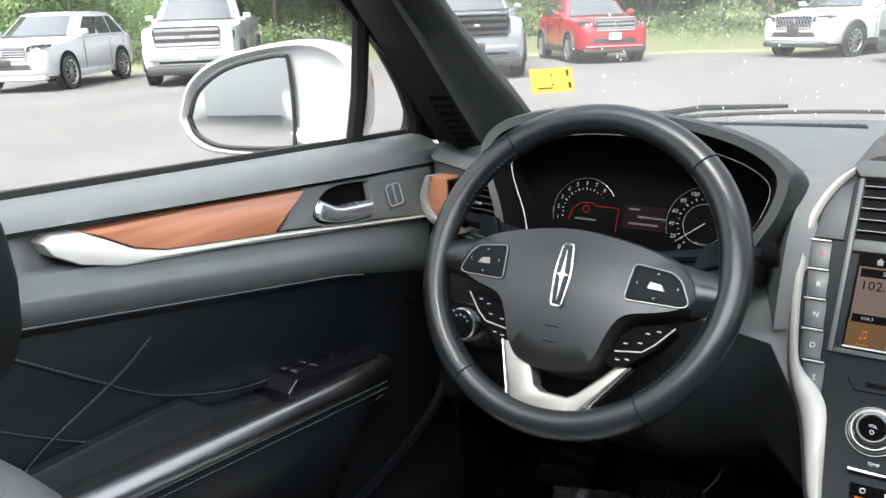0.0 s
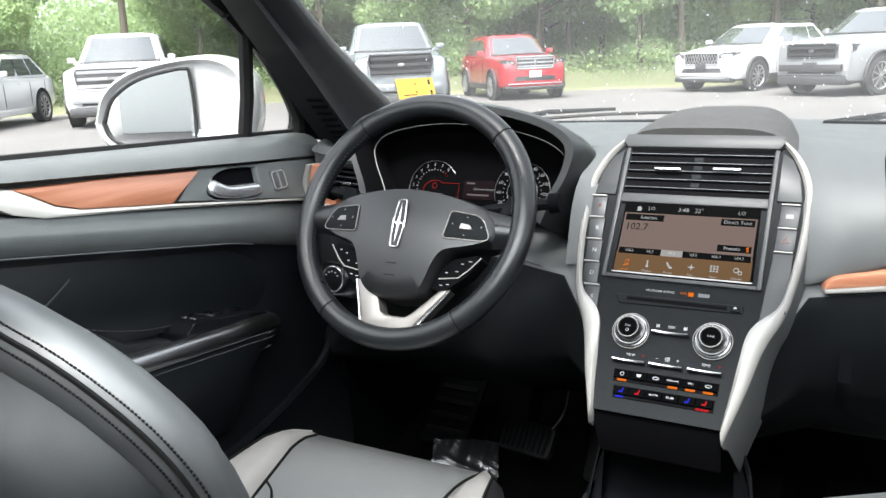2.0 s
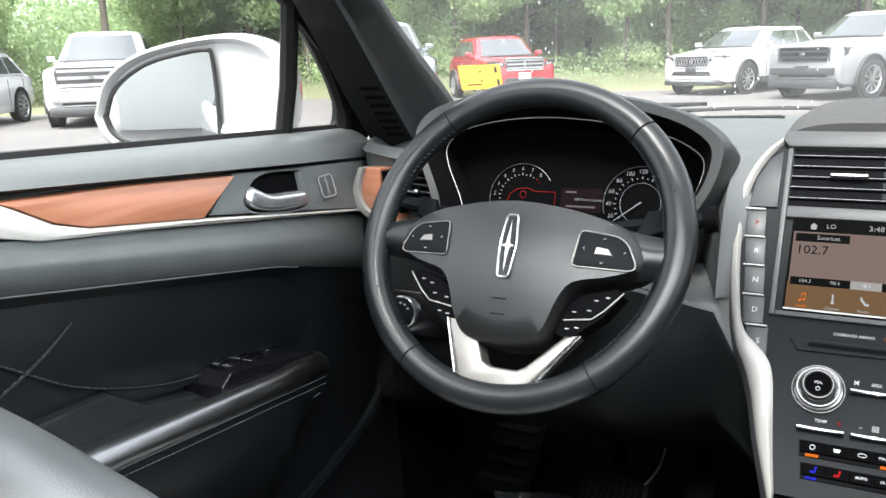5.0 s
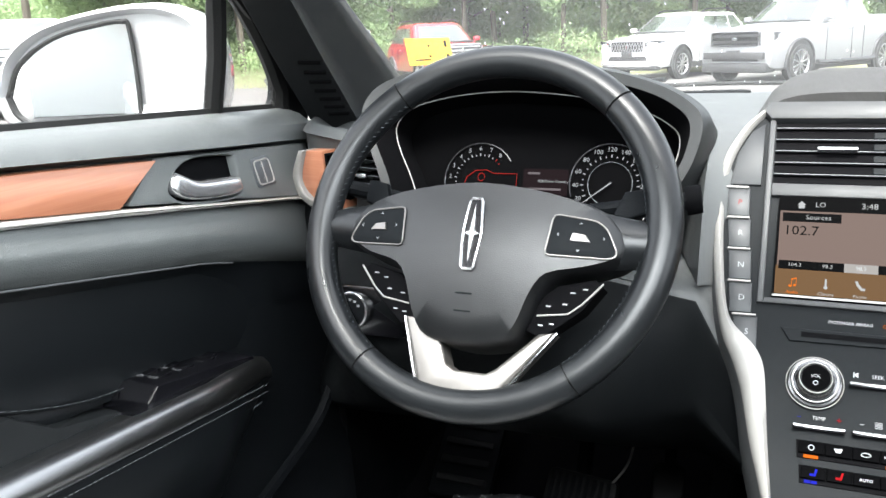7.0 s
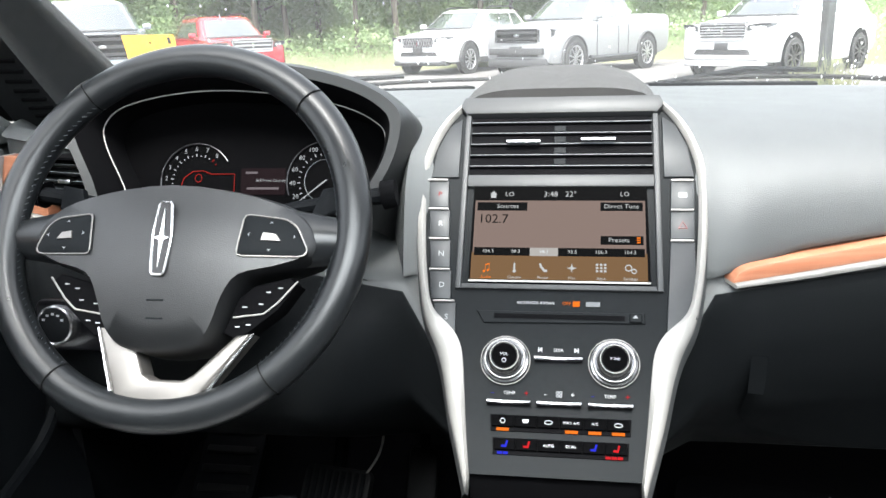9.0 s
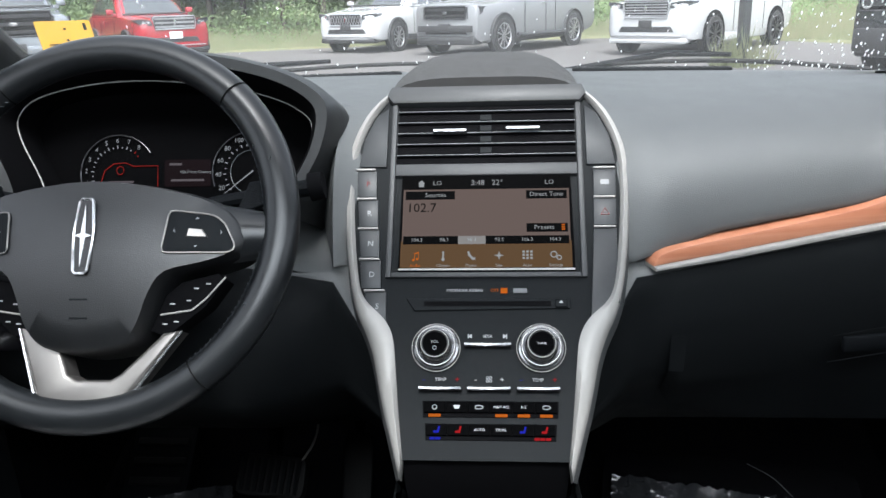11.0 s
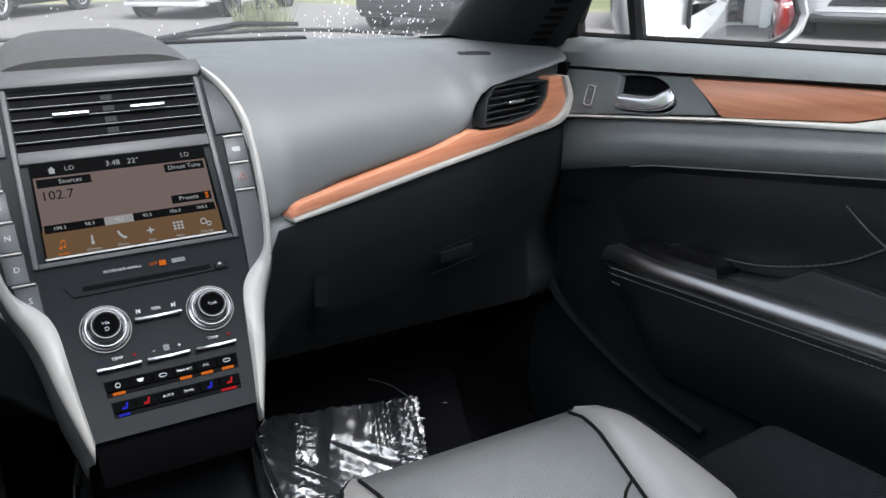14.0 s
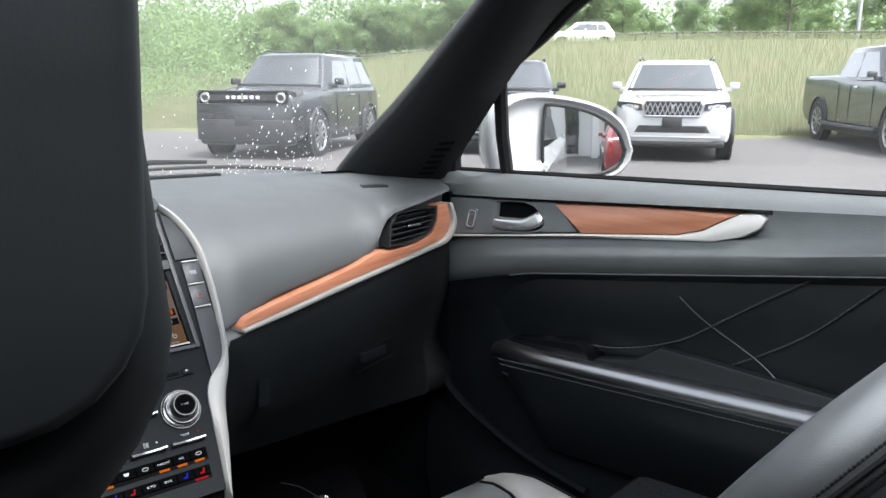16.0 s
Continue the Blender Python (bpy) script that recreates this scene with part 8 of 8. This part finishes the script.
    for k in range(3):
        b = bmesh.new()
        box(b, (-hw * 0.54, fo + 0.006, 0.492 + 0.028 * k), (hw * 0.54, fo + 0.014, 0.500 + 0.028 * k))
        part("intake_slat", b, M_DALLOY, intake)
    b = bmesh.new()
    box(b, (-hw * 0.86, fo - 0.28, 0.24), (hw * 0.86, fo + (0.06 if big_bumper else -0.005), 0.44 if big_bumper else 0.36), bev=0.05)
    part("bumper", b, M_CLAD if clad else paint, v_)
    b = bmesh.new()
    box(b, (-hw * 0.78, fo - 0.1, 0.385 if not big_bumper else 0.52), (hw * 0.78, fo + (0.085 if big_bumper else 0.018), 0.41 if not big_bumper else 0.66), bev=0.012)
    part("bumper_bar", b, (M_CLAD if lettered else M_ALLOY) if not big_bumper else (M_CLAD if paint is P_SILVER else P_SILVER if paint is P_WHITE else paint), v_)
    b = bmesh.new()
    box(b, (-0.15, fo + 0.02, 0.55), (0.15, fo + (0.09 if big_bumper else 0.035), 0.70), bev=0.006)
    part("front_plate", b, plate or M_CLAD, v_)
    if pickup:
        b = bmesh.new()
        box(b, (-hw * 0.8, end - 0.12, 0.45), (hw * 0.8, end + 0.05, 0.62), bev=0.02)
        part("rear_bumper", b, M_ALLOY, v_)
        for s in (-1, 1):
            b = bmesh.new()
            tube(b, [(s * (hw + 0.04), -0.55, 0.40), (s * (hw + 0.06), -0.8, 0.38), (s * (hw + 0.06), -wb + 0.7, 0.38), (s * (hw + 0.04), -wb + 0.5, 0.40)], 0.05, 8)
            part("side_step", b, M_CLAD, v_)
    else:
        for s in (-1, 1):
            b = bmesh.new()
            tube(b, [(s * hw * 0.68, rf - 0.25, H - 0.03), (s * hw * 0.69, rf - 0.5, H + 0.03), (s * hw * 0.69, rr + 0.35, H + 0.03), (s * hw * 0.68, rr + 0.1, H - 0.03)], 0.018, 6)
            part("roof_rail", b, M_DALLOY, v_)
    return v_


LH, RH = (0.60, -0.80), (-0.66, -0.75)
vehicle("parked_suv", "white mid-size SUV parked nose out by the trees", P_WHITE, (-17.17, 8.83), (0.52, -0.85), grille=(1.0, 0.24, 0.80), clad=False)
vehicle("parked_pickup", "white heavy-duty pickup truck parked nose out", P_WHITE, (-14.47, 11.13), (0.66, -0.75), W=2.03, H=2.0, fo=0.95, wb=4.0, ro=1.2, hood=1.25, belt_=1.32, base=-0.5, rf=-1.15, rr=-2.95, rb=-3.2, wr=0.41, pickup=True, grille=(1.35, 0.42, 1.0), lamp_z=1.0, big_bumper=True, square=1, bars=3, plate=M_PLATE)
vehicle("parked_pickup", "lead grey pickup truck with dark grille", P_GREY, (-8.9, 13.6), LH, W=2.03, H=1.96, fo=0.93, wb=3.7, ro=1.2, hood=1.22, belt_=1.30, base=-0.5, rf=-1.15, rr=-2.95, rb=-3.2, wr=0.40, pickup=True, grille=(1.25, 0.40, 1.03), grille_mat=M_VENT, lamp_z=1.03, big_bumper=True, square=1, bars=3)
vehicle("parked_hatchback_suv", "small red SUV with silver grille bars", P_RED, (-7.9, 18.1), (0.66, -0.75), W=1.77, H=1.63, fo=0.80, wb=2.52, ro=0.75, hood=1.03, belt_=1.08, base=-0.35, rf=-1.0, rr=-2.75, rb=-3.05, wr=0.33, grille=(0.95, 0.26, 0.90), lamp_z=0.90, bars=3, plate=M_PLATE)
vehicle("parked_suv", "white compact SUV with bright mesh grille", P_WHITE, (-3.45, 20.3), (-0.42, -0.91), W=1.88, H=1.63, fo=0.92, wb=2.71, ro=0.96, grille=(0.95, 0.25, 0.80), lamp_z=0.86, bars=0, mesh=True, pano=True)
vehicle("parked_pickup", "silver mid-size pickup truck with dark grille", P_SILVER, (-0.75, 18.4), (-0.55, -0.83), W=1.9, H=1.82, fo=0.90, wb=3.22, ro=1.2, hood=1.16, belt_=1.24, base=-0.45, rf=-1.15, rr=-2.6, rb=-2.85, wr=0.40, pickup=True, grille=(1.15, 0.26, 0.93), grille_mat=M_VENT, rim=M_ALLOY, lamp_z=0.95, square=1, bars=2, big_bumper=True)
vehicle("parked_suv", "large white three-row SUV with dark wheels", P_WHITE, (3.5, 16.9), (-0.64, -0.77), W=2.02, H=1.80, fo=0.95, wb=3.03, ro=1.1, hood=1.12, belt_=1.18, base=-0.4, rf=-1.15, rr=-3.4, rb=-3.85, wr=0.39, rim=M_DALLOY, clad=False, grille=(1.0, 0.32, 0.92), lamp_z=0.98, bars=6)
vehicle("parked_suv", "dark grey boxy SUV with lettered grille", P_DARK, (6.35, 11.6), (-0.80, -0.60), W=1.89, H=1.78, fo=0.86, wb=2.67, ro=0.86, hood=1.13, belt_=1.17, base=-0.45, rf=-0.95, rr=-3.15, rb=-3.35, wr=0.36, grille=(1.58, 0.2, 1.0), grille_mat=M_VENT, lamp_z=1.0, square=1.0, bars=1, lettered=True)
vehicle("parked_suv", "black SUV with bright mesh grille", P_BLACK, (10.0, 9.5), (-0.74, -0.67), grille=(0.95, 0.3, 0.82), bars=0, mesh=True, H=1.68)
vehicle("parked_suv", "white compact SUV with bright mesh grille and black plate holder", P_WHITE, (11.35, 6.9), (-0.83, -0.56), W=1.86, H=1.655, fo=0.90, wb=2.69, ro=0.96, grille=(0.86, 0.22, 0.84), lamp_z=0.86, bars=0, mesh=True)
vehicle("parked_pickup", "carbon grey crew-cab pickup truck", P_CARB, (15.25, 3.95), (-0.72, -0.69), W=2.03, H=1.96, fo=0.93, wb=3.7, ro=1.2, hood=1.22, belt_=1.30, base=-0.5, rf=-1.15, rr=-2.95, rb=-3.2, wr=0.41, pickup=True, grille=(1.25, 0.4, 1.03), lamp_z=1.03, big_bumper=True, square=1, bars=3)
vehicle("passing_hatchback", "small pale green hatchback on the embankment road", P_PALE, (35.5, 31.2), (-0.72, 0.69), W=1.65, H=1.5, fo=0.7, wb=2.4, ro=0.6, hood=0.95, belt_=0.98, base=-0.1, rf=-0.75, rr=-2.6, rb=-2.95, wr=0.29, clad=False, grille=(0.6, 0.12, 0.7), lamp_z=0.78, z0=2.95)
vehicle("parked_suv", "red SUV parked behind by the building", P_RED, (3.0, -8.6), (0.1, -1.0), H=1.7)

# dark square post by the large white SUV, with weeds at its foot
bm = bmesh.new()
box(bm, (-0.075, -0.075, 0), (0.075, 0.075, 6.0), pose(4.05, 13.4, 0, 0, 0, 30), bev=0.012)
post = thing("light_pole", "dark square metal light pole", "pole")
part("shaft", bm, P_CARB, post)
bm = bmesh.new()
box(bm, (-0.16, -0.16, 0), (0.16, 0.16, 0.05), pose(4.05, 13.4, 0, 0, 0, 30), bev=0.01)
part("base_plate", bm, P_CARB, post)
vs, fs = [], []
for n_ in range(420):
    a, r_ = rng.random() * 6.283, rng.random() ** 0.7 * 0.55
    p = Vector((4.05 + r_ * math.cos(a), 13.4 + r_ * math.sin(a), 0))
    h = rng.uniform(0.2, 0.75) * (1.1 - r_)
    s_ = Vector((math.cos(a * 3), math.sin(a * 3), 0)) * 0.012
    q = p + Vector((rng.uniform(-0.2, 0.2), rng.uniform(-0.2, 0.2), h))
    k = len(vs)
    vs += [p - s_, p + s_, q]
    fs.append((k, k + 1, k + 2))
me = bpy.data.meshes.new("weeds")
me.from_pydata(vs, [], fs)
me.materials.append(M_BLADE)
tagged(new("weeds", me), "green weeds round the foot of the pole", "weeds", kind="stuff")
# pale lamp post on the embankment and the road's guard rail
lp = thing("street_lamp", "pale grey street lamp post on the embankment", "street lamp")
bm = bmesh.new()
tube(bm, [(54, 22.6, 2.5), (54, 22.6, 7), (54, 22.6, 11)], [0.16, 0.13, 0.10], 10)
part("post", bm, M_ALLOY, lp)
bm = bmesh.new()
tube(bm, [(54, 22.6, 11), (53.4, 22.0, 11.4), (52.6, 21.3, 11.5)], 0.07, 8)
part("arm", bm, M_ALLOY, lp)
rail = thing("guard_rail", "low dark guard rail along the embankment road", "guard rail")
pts = [verge(i, 31) + Vector((0, 0, 0.55)) for i in range(38, 66)]
bm = bmesh.new()
tube(bm, pts, 0.12, 6, flat=0.5)
part("beam", bm, P_CARB, rail)
for p in pts[::2]:
    bm = bmesh.new()
    box(bm, (p.x - 0.06, p.y - 0.06, p.z - 0.7), (p.x + 0.06, p.y + 0.06, p.z))
    part("rail_post", bm, P_CARB, rail)

# the white building behind the car, seen in the mirrors
M_WALL = mat("white_wall_panel", (0.72, 0.72, 0.70), 0.7, vary=0.03, scale=2)
bld = thing("building", "white panelled showroom building behind the car", "building")
bm = bmesh.new()
box(bm, (-4.5, -26, 0), (18, -13.0, 5.5), bev=0.03)
box(bm, (-1.5, -14.4, 4.2), (4.5, -11.6, 5.2), bev=0.03)
part("wall", bm, M_WALL, bld)
for x in (0.35, 2.8, 5.5, 8.5, 11.5):
    bm = bmesh.new()
    box(bm, (x, -13.02, 0.15 if x < 5 else 0.8), (x + (0.75 if x < 5 else 2.4), -12.96, 3.2 if x < 5 else 3.0))
    w_ = part("door" if x < 5 else "window", bm, M_CGLASS, bld)
    for dx in (0, 0.75 if x < 5 else 2.4):
        bm = bmesh.new()
        box(bm, (x + dx - 0.05, -13.0, 0.1 if x < 5 else 0.75), (x + dx + 0.05, -12.92, 3.25))
        part("frame_post", bm, P_CARB, w_)
bm = bmesh.new()
box(bm, (1.9, -12.3, 0), (2.3, -11.9, 4.3), bev=0.02)
part("canopy_post", bm, M_WALL, bld)
